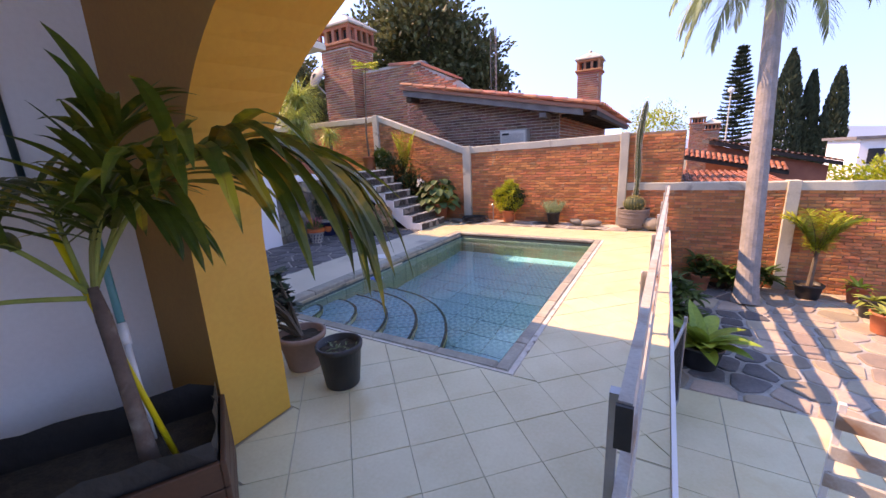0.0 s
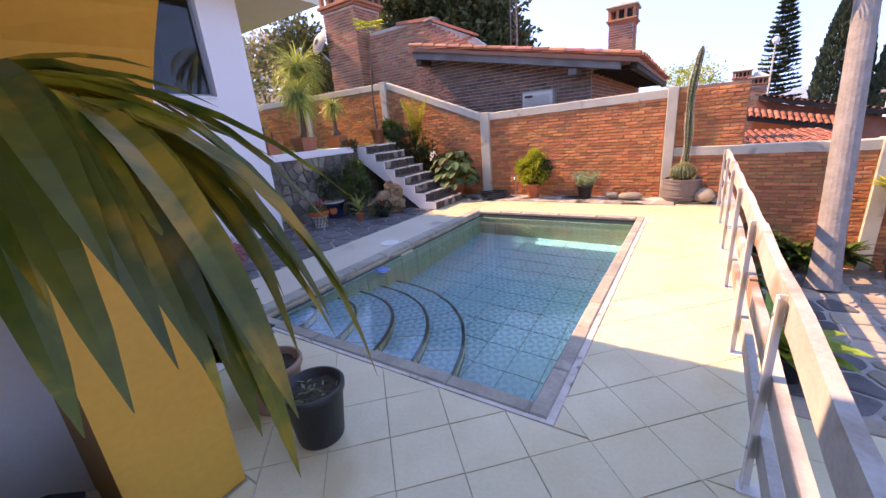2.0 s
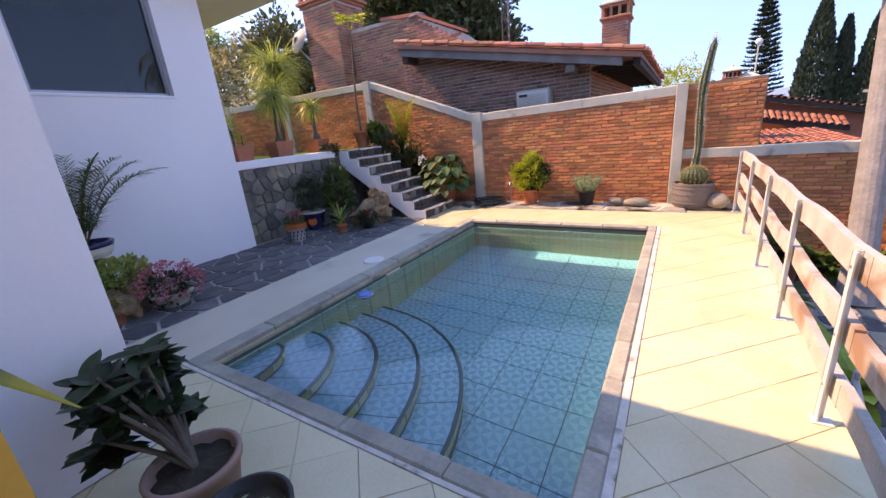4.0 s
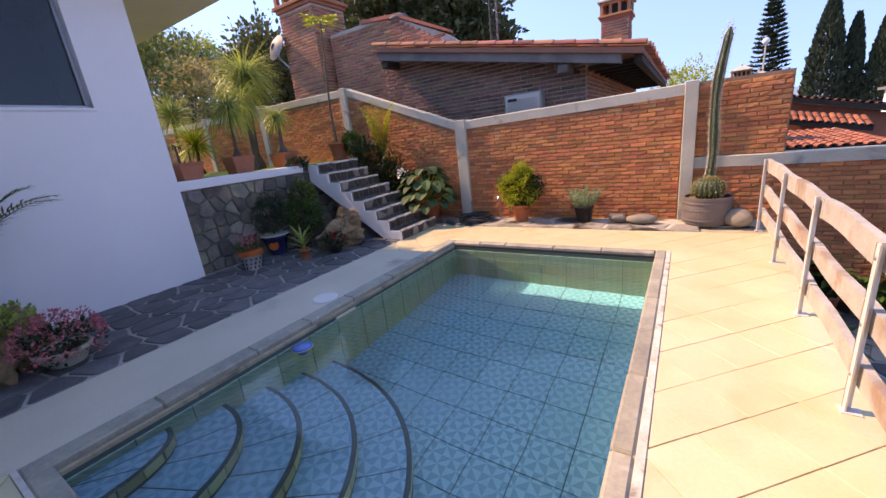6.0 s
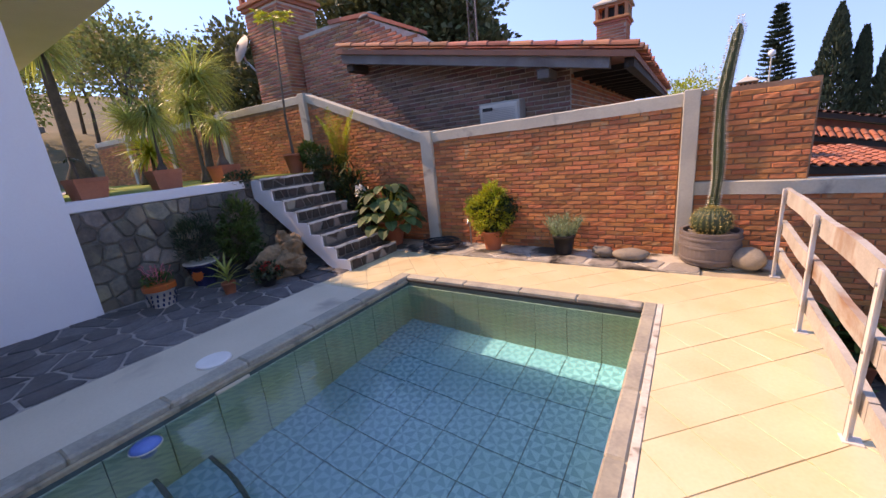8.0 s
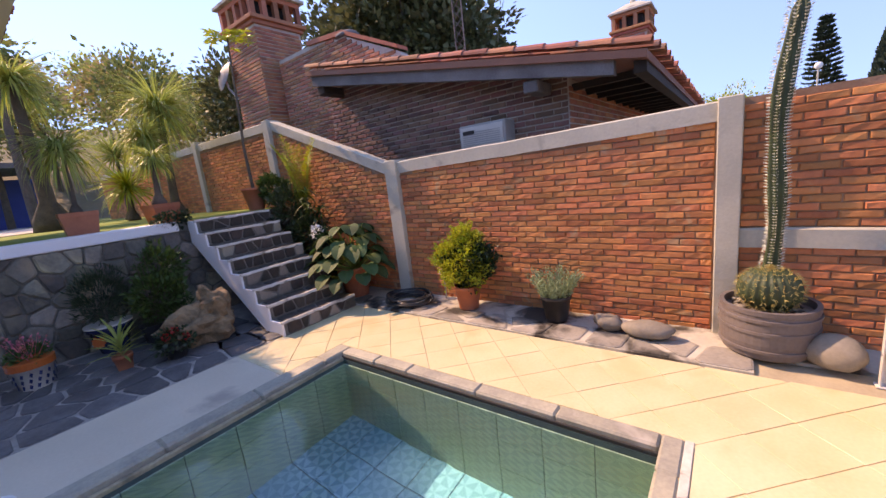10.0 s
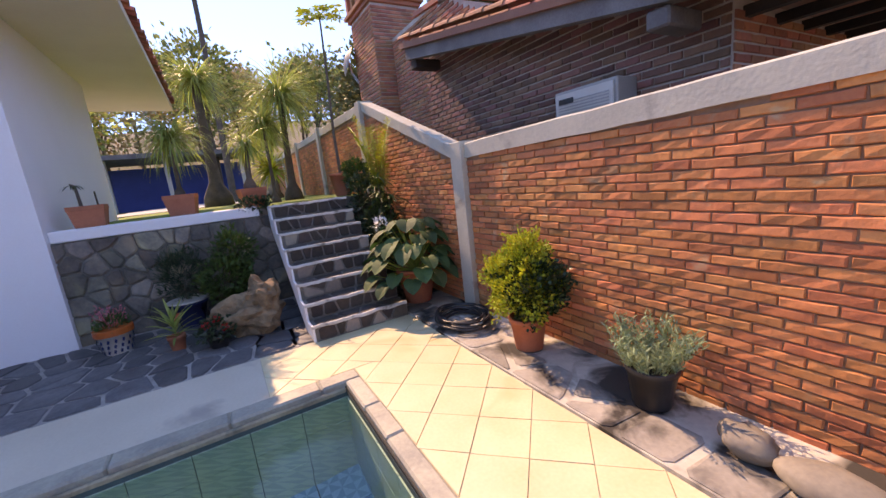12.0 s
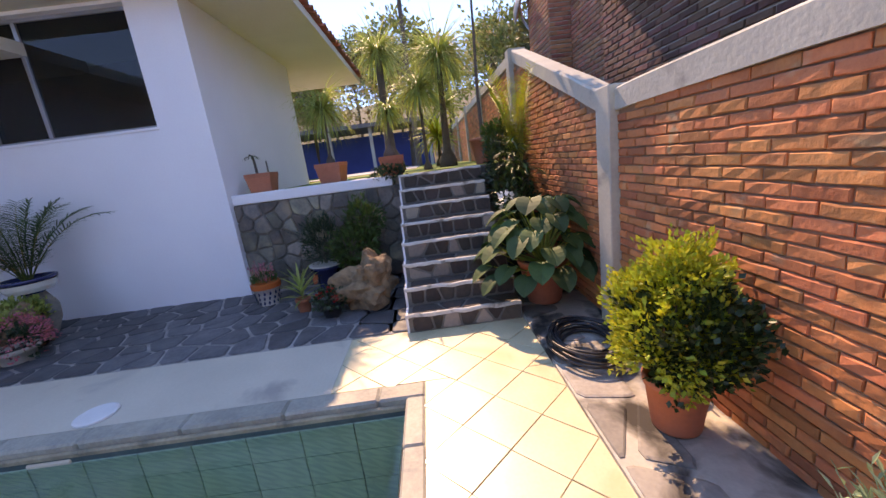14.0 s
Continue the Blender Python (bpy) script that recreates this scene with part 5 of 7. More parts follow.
for k in range(30):
    x, y = -23 - rng.uniform(0, 16), -6 + k * 1.15 + rng.uniform(-0.7, 0.7)
    z = 1.3 + max(0, (-26 - x) / 3 * 0.85)
    h = rng.uniform(2.8, 5.0)
    m_ = (M["leaf_fresh"], M["leaf_dry_hazed"], M["leaf_pony"], M["leaf_dry_hazed"])[k % 4]
    tree("broadleaf_tree", (x, y, z), ("green tree on the dry hillside", "thin tree with dry brownish foliage on the hillside", "fresh green tree behind the terrace", "half-bare tree with dry leaves")[k % 4], h,
         [(0, 0, h + 0.8, 2.3, 2.3, 2.0, 1700), (rng.uniform(-1, 1), rng.uniform(-1, 1), h + 2.2, 1.6, 1.6, 1.2, 1000)], m_, 0.26, 8, seed=60 + k, thick=0.13)
# carport with blue wall at the back of the drive
port = thing("carport", (0, 0, 0), "dark roofed carport with a blue painted wall", "carport")
part("wall", boxed(-25.0, -24.8, 0.0, 8.5, 1.3, 3.4), M["blue_wall"], port)
for y in (0.2, 3.0, 5.2, 8.3):
    part("post", boxed(-22.2, -22.0, y - 0.08, y + 0.08, 1.3, 3.6), M["concrete"], port)
part("roof", boxed(-25.4, -21.6, -0.4, 8.9, 3.6, 3.8), M["beam"], port)

# ---- railing, gate ----
def rx(y):
    return 0.522 + (y - 1.6) * 0.0175


rail = thing("deck_railing", (0, 0, 0), "weathered three-board wooden railing on white metal posts along the deck edge", "railing")
for i, y in enumerate((2.86, 3.98, 5.12, 6.26, 7.46, 8.72)):
    RX = rx(y)
    bm = bmesh.new()
    box(bm, RX - 0.045, RX - 0.038, y - 0.022, y + 0.022, 0.0, 0.88)
    box(bm, RX - 0.045, RX - 0.012, y + 0.016, y + 0.022, 0.0, 0.88)
    box(bm, RX - 0.06, RX + 0.02, y - 0.035, y + 0.035, 0.0, 0.008)
    p = part("post", bm, M["white_metal"], rail)
    for z in (0.21, 0.48, 0.81):
        bm = bmesh.new()
        lathe(bm, [(0.011, -0.006), (0.011, 0.0), (0.005, 0.004)], 6)
        b = part("bolt", bm, M["grey_metal"], p)
        b.matrix_basis = Matrix.Translation((RX - 0.046, y, z)) @ Euler((0, radians(-90), 0)).to_matrix().to_4x4()
for zc, hh in ((0.815, 0.135), (0.49, 0.12), (0.21, 0.12)):
    ys = [1.50, 3.9, 6.2, 8.84]
    for k in range(3):
        bm = bmesh.new()
        n = 10
        prev = None
        for i in range(n + 1):
            y = ys[k] + 0.003 + (ys[k + 1] - ys[k] - 0.006) * i / n
            s = 0.010 * math.sin(i * 1.3 + k * 2 + zc * 9)
            cur = [bm.verts.new((x + rx(y), y, z)) for x, z in ((-0.010, zc - hh / 2 + s), (0.028, zc - hh / 2 + s), (0.028, zc + hh / 2 + s), (-0.010, zc + hh / 2 + s))]
            if prev:
                for q in range(4):
                    bm.faces.new((prev[q], prev[(q + 1) % 4], cur[(q + 1) % 4], cur[q]))
            else:
                bm.faces.new(cur)
            prev = cur
        bm.faces.new(prev[::-1])
        bmesh.ops.recalc_face_normals(bm, faces=bm.faces[:])
        part("board", bm, M["wood_rail"], rail)
part("end_cap", boxed(rx(1.5) - 0.014, rx(1.5) + 0.032, 1.485, 1.50, 0.745, 0.885), M["black"], rail, "black end cap of the top board")
bm = bmesh.new()
box(bm, rx(1.6) - 0.042, rx(1.6) - 0.012, 1.58, 1.62, 0.0, 0.86)
part("post", bm, M["grey_metal"], rail, "grey square steel end post")

gate = thing("mesh_gate", (0.70, 3.70, LOW), "low grey metal gate filled with dark mesh, standing open", "gate", rz=math.degrees(math.atan2(0.99, 0.17)))
for b in ((0, 0.03, -0.015, 0.015, 0.02, 0.95), (0.97, 1.0, -0.015, 0.015, 0.02, 0.98), (0.03, 0.97, -0.012, 0.012, 0.02, 0.05), (0.03, 0.97, -0.012, 0.012, 0.90, 0.93)):
    part("gate_frame", boxed(*b, bevel=0.003), M["grey_metal"], gate)
bm = bmesh.new()
for i in range(46):
    u = 0.04 + i * 0.0202
    box(bm, u, u + 0.004, -0.002, 0.002, 0.05, 0.90)
for i in range(42):
    z = 0.06 + i * 0.0202
    box(bm, 0.03, 0.97, -0.0035, -0.0022, z, z + 0.004)
part("mesh", bm, M["dark"], gate)
rail2 = thing("terrace_railing", (1.72, 3.66, LOW), "wooden slat railing with a white metal post on the lower terrace", "railing", rz=-10)
part("post", boxed(-0.02, 0.02, -0.02, 0.02, 0, 0.92, bevel=0.003), M["white_metal"], rail2)
for z in (0.80, 0.56, 0.34):
    part("board", boxed(-0.02, 1.8, -0.05, -0.022, z - 0.055, z + 0.055, bevel=0.004), M["wood_rail"], rail2)


# ---- pots and small plants ----
def pot(parent_name, at, r, h, m, label, category="plant pot", taper=0.72, rim=0.04, group="", soil=True):
    g = thing(parent_name, at, label, category, group)
    bm = bmesh.new()
    rr = r * taper
    lathe(bm, [(rr * 0.98, 0), (rr, 0.01), (r * 0.94, h - rim), (r, h - rim), (r * 1.02, h - 0.006), (r * 0.99, h), (r * 0.90, h), (r * 0.88, h - 0.05), (r * 0.80, h - 0.055)], 28)
    part("pot", bm, m, g, smooth=False)
    for f in g.children[0].data.polygons:
        f.use_smooth = True
    if soil:
        bm = bmesh.new()
        n = 22
        c = bm.verts.new((0, 0, h - 0.035))
        ring = [bm.verts.new((r * 0.89 * math.cos(2 * math.pi * i / n), r * 0.89 * math.sin(2 * math.pi * i / n), h - 0.05 + 0.008 * math.sin(i * 2.1))) for i in range(n)]
        for i in range(n):
            bm.faces.new((c, ring[i], ring[(i + 1) % n]))
        part("soil", bm, M["soil"], g)
    return g


g = pot("rubber_plant", (-1.83, 2.27, 0), 0.185, 0.29, M["terra_faded"], "dark rubber plant in a faded terracotta pot by the pillar", "potted plant", 0.7)
bm = bmesh.new()
tips = [(-0.28, 0.0, 0.66), (-0.14, -0.05, 0.76), (-0.02, -0.1, 0.70), (-0.36, 0.08, 0.52), (-0.2, 0.2, 0.62), (0.0, 0.1, 0.60), (-0.33, -0.1, 0.42), (-0.12, 0.12, 0.80), (-0.38, -0.05, 0.70), (-0.1, 0.2, 0.46), (-0.12, -0.12, 0.48), (-0.28, 0.22, 0.74), (-0.2, -0.05, 0.54), (-0.16, 0.05, 0.68)]
tips = [(t[0] * 0.85 - 0.16, t[1] * 0.9 - 0.08, t[2] * 0.92) for t in tips]
for t in tips:
    tube(bm, [(0, 0, 0.24), (t[0] * 0.35, t[1] * 0.35, 0.24 + (t[2] - 0.24) * 0.5), t], [0.016, 0.011, 0.007], 6)
part("stem", bm, M["bark"], g)
rng = random.Random(4)
for t in tips:
    for k in range(15):
        a = k * 2.4
        w = (math.cos(a), math.sin(a), rng.uniform(-0.35, 0.9))
        bm = bmesh.new()
        blade(bm, Vector(t) - Vector((0, 0, 0.10 * rng.random())), w, rng.uniform(0.11, 0.15), rng.uniform(0.07, 0.085), 0.4, 4, 0.12)
        part("leaf", bm, M["leaf_dark"], g)
g = pot("black_pot", (-1.37, 2.22, 0), 0.165, 0.32, M["black"], "empty black plastic nursery pot with dry soil", taper=0.74)
bm = bmesh.new()
rng = random.Random(6)
for _ in range(26):
    a, r_ = rng.uniform(0, 6.28), rng.uniform(0, 0.12)
    bm = bmesh.new()
    leaf(bm, (r_ * math.cos(a), r_ * math.sin(a), 0.275), (math.cos(a * 3), math.sin(a * 2), 0.3), 0.05, 0.4, 0, rng)
    part("dry_leaf", bm, M["leaf_grey"], g)

# pink flowers
g = pot("pink_kalanchoe", (-4.70, 3.44, 0), 0.20, 0.17, M["concrete"], "round mass of pink flowers in a shallow grey bowl", "potted plant", 0.6)
bm = bmesh.new()
bush(bm, (0, 0, 0.20), (0.24, 0.24, 0.16), 500, 0.05, 0.7, 5)
part("foliage", bm, M["leaf_dark"], g)
rng = random.Random(3)
bm = bmesh.new()
for k in range(120):
    d = Vector((rng.gauss(0, 1), rng.gauss(0, 1), abs(rng.gauss(0, 0.9)) - 0.25)).normalized()
    c = Vector((0, 0, 0.22)) + Vector((d.x * 0.31, d.y * 0.31, d.z * 0.27)) * rng.uniform(0.85, 1.05)
    for _ in range(14):
        e = Vector((rng.gauss(0, 1), rng.gauss(0, 1), rng.gauss(0, 1))).normalized()
        leaf(bm, c + e * 0.028, e + d, 0.022, 0.9, 0, rng)
part("blossom", bm, M["pink"], g, "small pink flower heads")


def frond(bm, base, way, length, n=26, leaf_len=0.26, leaf_w=0.02, droop=1.0, rach=0.008, sweep=0.7, bm_r=None, vee=0.35, seed=1, ldroop=0.6, start=0.15, segs=3):
    """A feather palm leaf: a bent midrib with leaflets on both sides."""
    rng = random.Random(seed)
    p, d = Vector(base), Vector(way).normalized()
    pts, dirs = [p.copy()], [d.copy()]
    st = length / 24
    for i in range(24):
        d = (d + Vector((0, 0, -droop / 24 * (0.5 + i / 18)))).normalized()
        p = p + d * st
        pts.append(p.copy())
        dirs.append(d.copy())
    tube(bm_r or bm, pts[::3], [rach * (1 - 0.8 * k / 8) for k in range(len(pts[::3]))], 6)
    for i in range(n):
        t = start + (1 - start) * i / (n - 1)
        k = min(23, int(t * 24))
        f = t * 24 - k
        c = pts[k].lerp(pts[k + 1], f)
        d = dirs[k]
        side = d.cross(Vector((0, 0, 1)))
        side = side.normalized() if side.length > 0.05 else Vector((1, 0, 0))
        upv = side.cross(d)
        ll = leaf_len * (math.sin(math.pi * (0.2 + 0.72 * t)) ** 0.6) * rng.uniform(0.85, 1.1)
        for s in (-1, 1):
            w = side * s + d * sweep * (0.6 + 0.9 * t) + upv * vee * rng.uniform(0.5, 1.4)
            blade(bm, c, w, ll, leaf_w, ldroop * rng.uniform(0.6, 1.4), segs, 0.18)


# areca palm in a bowl on a rock stand
g = pot("areca_palm", (-5.42, 3.06, 0.56), 0.26, 0.19, M["glaze_blue"], "small feathery palm in a dark glazed bowl on a rock stand", "potted plant", 0.45)
part("glaze_band", (lambda b: (lathe(b, [(0.20, 0.03), (0.235, 0.08), (0.252, 0.14), (0.22, 0.14)], 28), b)[1])(bmesh.new()), M["glaze_white"], g, "cream and red painted band")
bm, br = bmesh.new(), bmesh.new()
for k in range(20):
    a = k * 2.4 + 0.3
    frond(bm, (0.03 * math.cos(a), 0.03 * math.sin(a), 0.15), (math.cos(a) * (0.10 + 0.026 * k), math.sin(a) * (0.10 + 0.026 * k), 1.0), 0.92 + 0.015 * k, 28, 0.25, 0.014, 1.2, 0.006, bm_r=br, seed=k)
part("foliage", bm, M["leaf"], g)
part("stalk", br, M["leaf_frond"], g)
g = thing("rock_stand", (-5.42, 3.06, 0), "dark stacked stone stand under the bowl", "stand")
bm = bmesh.new()
rockform(bm, (0, 0, 0.29), (0.17, 0.17, 0.30), 3, 0.25, 3, 0.95)
part("stone", bm, M["stone_grey"], g)
for k, (x, y, s, m_) in enumerate(((-4.86, 3.02, (0.22, 0.17, 0.17), "rock"), (-5.02, 3.28, (0.17, 0.16, 0.26), "rock"), (-4.90, 2.98, (0.0, 0, 0), ""))):
    if s[0]:
        g = thing("garden_rock", (x, y, 0), "rough pale brown garden rock on the slate paving", "rock", group="rocks below the palm bowl")
        bm = bmesh.new()
        rockform(bm, (0, 0, s[2] * 0.8), s, 11 + k, 0.4, 3, 0.8)
        part("stone", bm, M[m_], g)
g = pot("jade_plant", (-5.14, 3.14, 0), 0.16, 0.28, M["black"], "spreading green succulent in a dark pot among rocks", "potted plant")
bm = bmesh.new()
bush(bm, (0.05, 0, 0.42), (0.28, 0.28, 0.13), 900, 0.055, 0.8, 6, up=1.0)
part("foliage", bm, M["leaf_pony"], g)
g = pot("croton", (-4.75, 2.93, 0), 0.10, 0.16, M["terracotta"], "small yellow-leaved croton in a terracotta pot", "potted plant")
bm = bmesh.new()
rng = random.Random(9)
for k in range(34):
    a = k * 2.4
    blade(bm, (0, 0, 0.14 + 0.004 * k), (math.cos(a), math.sin(a), rng.uniform(0.2, 1.2)), 0.15, 0.035, 0.8, 4, 0.1)
part("foliage", bm, M["leaf_yellow"], g)

# talavera pot
g = pot("talavera_pot", (-5.50, 5.72, 0), 0.165, 0.30, M["glaze_white"], "small white pot with orange rim and black pattern, planted green", "potted plant", 0.66, 0.07)
bm = bmesh.new()
lathe(bm, [(0.160, 0.232), (0.174, 0.234), (0.176, 0.298), (0.16, 0.304)], 28)
part("rim_band", bm, M["glaze_orange"], g, "orange glazed rim band")
bm = bmesh.new()
for k in range(16):
    a = k * 0.393
    for q in range(3):
        c = Vector((math.cos(a + 0.1 * q), math.sin(a + 0.1 * q), 0))
        r_ = 0.1135 + 0.046 * (0.05 + 0.07 * q) / 0.23 + 0.012
        t_ = Vector((-c.y, c.x, 0))
        z = 0.06 + 0.06 * q
        v = [bm.verts.new(c * (r_ + 0.004) + t_ * u + Vector((0, 0, z + w))) for u, w in ((-0.014, -0.01), (0.004, -0.022), (0.016, 0.012), (-0.004, 0.026))]
        bm.faces.new(v)
part("leaf_pattern", bm, M["glaze_blue"], g, "black painted leaf pattern")
bm = bmesh.new()
bush(bm, (0, 0, 0.33), (0.15, 0.15, 0.10), 420, 0.045, 0.4, 7, up=1.2)
part("foliage", bm, M["leaf"], g)
bm = bmesh.new()
rng = random.Random(10)
for k in range(14):
    a = k * 2.4
    r_ = 0.03 + 0.008 * k
    e = Vector((r_ * math.cos(a) * 1.3, r_ * math.sin(a) * 1.3, rng.uniform(0.44, 0.56)))
    tube(bm, [(r_ * 0.4 * math.cos(a), r_ * 0.4 * math.sin(a), 0.28), e], [0.003, 0.002], 4)
    for q in range(6):
        leaf(bm, e - Vector((0, 0, 0.02 * q)), (rng.uniform(-1, 1), rng.uniform(-1, 1), 0.5), 0.035, 0.5, 0, rng)
part("sprig", bm, M["pink"], g, "thin reddish sprigs")

# dark glazed pot with a sun, holding a clipped shrub
g = pot("sun_pot_shrub", (-5.86, 6.40, 0), 0.21, 0.34, M["glaze_blue"], "dark glazed pot with a painted orange sun and a feathery shrub", "potted plant", 0.6, 0.05)
bm = bmesh.new()
lathe(bm, [(0.20, 0.325), (0.225, 0.335), (0.225, 0.352), (0.19, 0.352)], 28)
part("rim_band", bm, M["glaze_white"], g, "white glazed rim")
bm = bmesh.new()
for k in range(24):
    a0, a1 = k * 2 * math.pi / 24, (k + 1) * 2 * math.pi / 24
    r0, r1 = (0.085, 0.065) if k % 2 else (0.065, 0.085)
    bm.faces.new([bm.verts.new(p) for p in ((0, 0, 0), (r0 * math.cos(a0), r0 * math.sin(a0), 0), (r1 * math.cos(a1), r1 * math.sin(a1), 0))])
s_ = part("sun_disc", bm, M["glaze_orange"], g, "painted orange sun")
s_.matrix_basis = Matrix.Rotation(radians(-48), 4, "Z") @ Matrix.Translation((0.193, 0, 0.19)) @ Euler((0, radians(74), 0)).to_matrix().to_4x4()
bm = bmesh.new()
bush(bm, (0, 0, 0.66), (0.24, 0.24, 0.32), 1500, 0.075, 0.16, 12, up=1.0)
part("foliage", bm, M["leaf_dark"], g)
bm = bmesh.new()
tube(bm, [(0, 0, 0.28), (0, 0, 0.6)], [0.02, 0.012])
part("stem", bm, M["bark"], g)

g = thing("leafy_vine", (-5.62, 6.75, 0), "tall loose green shrub against the stone wall, in a dark pot", "potted plant")
bm = bmesh.new()
lathe(bm, [(0.10, 0), (0.14, 0.2), (0.15, 0.24), (0.13, 0.24)], 20)
part("pot", bm, M["black"], g)
bm = bmesh.new()
bush(bm, (0.0, 0.12, 0.55), (0.26, 0.28, 0.26), 1500, 0.075, 0.4, 13)
bush(bm, (-0.12, 0.25, 0.86), (0.20, 0.22, 0.26), 900, 0.075, 0.4, 14)
part("foliage", bm, M["leaf"], g)
bm = bmesh.new()
for k in range(7):
    tube(bm, [(0, 0, 0.2), (-0.04 * k + 0.05, 0.05 * k, 0.6), (-0.06 * k + 0.1, 0.06 * k - 0.05, 1.1)], [0.009, 0.006, 0.003], 5)
part("stalk", bm, M["bark"], g)
g = pot("spiky_plant", (-5.05, 6.30, 0), 0.085, 0.17, M["terracotta"], "young spiky palm in a small terracotta pot", "potted plant")
bm = bmesh.new()
for k in range(26):
    a = k * 2.4
    blade(bm, (0, 0, 0.15 + 0.007 * k), (math.cos(a), math.sin(a), 0.4 + 0.07 * k), 0.30, 0.028, 0.7, 5, 0.15)
part("foliage", bm, M["leaf_pony"], g)
g = thing("garden_rock", (-4.98, 6.98, 0), "large knobbly pale rock full of hollows beside the stairs", "rock")
bm = bmesh.new()
rockform(bm, (0, 0.03, 0.20), (0.27, 0.34, 0.22), 31, 0.45, 4, 0.85)
rockform(bm, (0.04, 0.18, 0.38), (0.20, 0.19, 0.23), 33, 0.45, 4)
part("stone", bm, M["rock"], g)
g = pot("red_flower_pot", (-4.78, 6.68, 0), 0.11, 0.15, M["black"], "small red flowers in a dark pot by the rock", "potted plant")
bm = bmesh.new()
bush(bm, (0, 0, 0.2), (0.18, 0.18, 0.11), 420, 0.05, 0.6, 15)
part("foliage", bm, M["leaf_dark"], g)
rng = random.Random(14)
for c in ((0.06, -0.08, 0.28), (-0.1, 0.05, 0.27), (0.11, 0.08, 0.24), (0.02, 0.02, 0.31)):
    bm = bmesh.new()
    for _ in range(26):
        e = Vector((rng.gauss(0, 1), rng.gauss(0, 1), rng.gauss(0, 1))).normalized()
        leaf(bm, Vector(c) + e * 0.022, e, 0.025, 0.9, 0, rng)
    part("blossom", bm, M["red_flower"], g)

# taro in a big terracotta pot
g = pot("taro_plant", (-4.42, 8.86, BED_Z), 0.235, 0.42, M["terracotta"], "large-leaved taro in a big terracotta pot beside the stairs", "potted plant", 0.68)
bm, br = bmesh.new(), bmesh.new()
rng = random.Random(17)
for k in range(68):
    a = k * 2.4
    rr = 0.12 + 0.47 * math.sqrt(k / 68) * (0.75 if math.sin(a) > 0 else 1)
    z = 1.02 - 0.62 * (k / 68) + rng.uniform(-0.10, 0.08)
    e = Vector((rr * math.cos(a), min(0.27, rr * math.sin(a)), z))
    tube(br, [(0, 0, 0.38), (e.x * 0.5, e.y * 0.5, z * 0.75), e], [0.008, 0.007, 0.004], 5)
    bm = bmesh.new()
    blade(bm, e - Vector((math.cos(a), math.sin(a), 0)) * 0.05, (math.cos(a), math.sin(a), 0.15), rng.uniform(0.22, 0.30), rng.uniform(0.17, 0.23), 1.5, 5, 0.12)
    part("leaf", bm, M["leaf_taro"], g)
part("stalk", br, M["leaf_pony"], g)

# hose coil and tap
g = thing("hose_coil", (-3.42, 8.86, BED_Z), "coil of black garden hose on the stone strip", "hose")
rng = random.Random(5)
for k in range(11):
    bm = bmesh.new()
    r_, z, ox, oy = 0.20 + 0.018 * (k % 6), 0.018 + 0.018 * (k // 2), rng.uniform(-0.03, 0.03), rng.uniform(-0.03, 0.03)
    pts = [(ox + r_ * 1.15 * math.cos(a), oy + r_ * 0.9 * math.sin(a), z + 0.006 * math.sin(3 * a + k)) for a in [2 * math.pi * i / 28 for i in range(29)]]
    tube(bm, pts, 0.010, 6)
    part("hose_loop", bm, M["hose"], g, smooth=True)
g = thing("garden_tap", (-3.05, 9.16, BED_Z), "short standing water pipe with a tap by the brick wall", "tap")
bm = bmesh.new()
tube(bm, [(0, 0, -0.02), (0, 0, 0.36), (0, -0.05, 0.38), (0, -0.08, 0.34)], 0.013, 8)
part("pipe", bm, M["grey_metal"], g)
part("handle", boxed(-0.03, 0.03, -0.025, -0.015, 0.40, 0.41), M["grey_metal"], g)

# clipped yellow-green shrub
g = pot("aralia_shrub", (-2.57, 8.96, BED_Z), 0.155, 0.28, M["terracotta"], "dense yellow-green shrub in a terracotta pot against the brick wall", "potted plant", 0.74)
bm = bmesh.new()
bush(bm, (-0.02, -0.03, 0.54), (0.30, 0.26, 0.27), 5200, 0.036, 0.6, 18, 0.62, 0.34, 0.8)
bush(bm, (0.03, 0, 0.78), (0.18, 0.17, 0.20), 2600, 0.034, 0.6, 19, 0.55, 0.4, 0.8)
bush(bm, (-0.19, -0.06, 0.66), (0.14, 0.15, 0.13), 1400, 0.034, 0.6, 21, 0.55, 0.3, 0.8)
part("foliage", bm, M["leaf_yellow"], g, "small yellow-green leaves")
# dark leaves inside the mass: shade of the gaps put into leaf colour
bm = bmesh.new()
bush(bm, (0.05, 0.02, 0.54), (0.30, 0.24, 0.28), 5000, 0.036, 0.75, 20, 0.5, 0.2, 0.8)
part("inner_foliage", bm, M["leaf_dark"], g, "inner leaves coloured dark as the shaded gaps of the shrub")
bm = bmesh.new()
for k in range(8):
    a = k * 0.8
    tube(bm, [(0, 0, 0.24), (0.08 * math.cos(a), 0.08 * math.sin(a), 0.5), (0.2 * math.cos(a), 0.18 * math.sin(a), 0.72)], [0.012, 0.008, 0.004], 5)
part("stalk", bm, M["bark"], g)
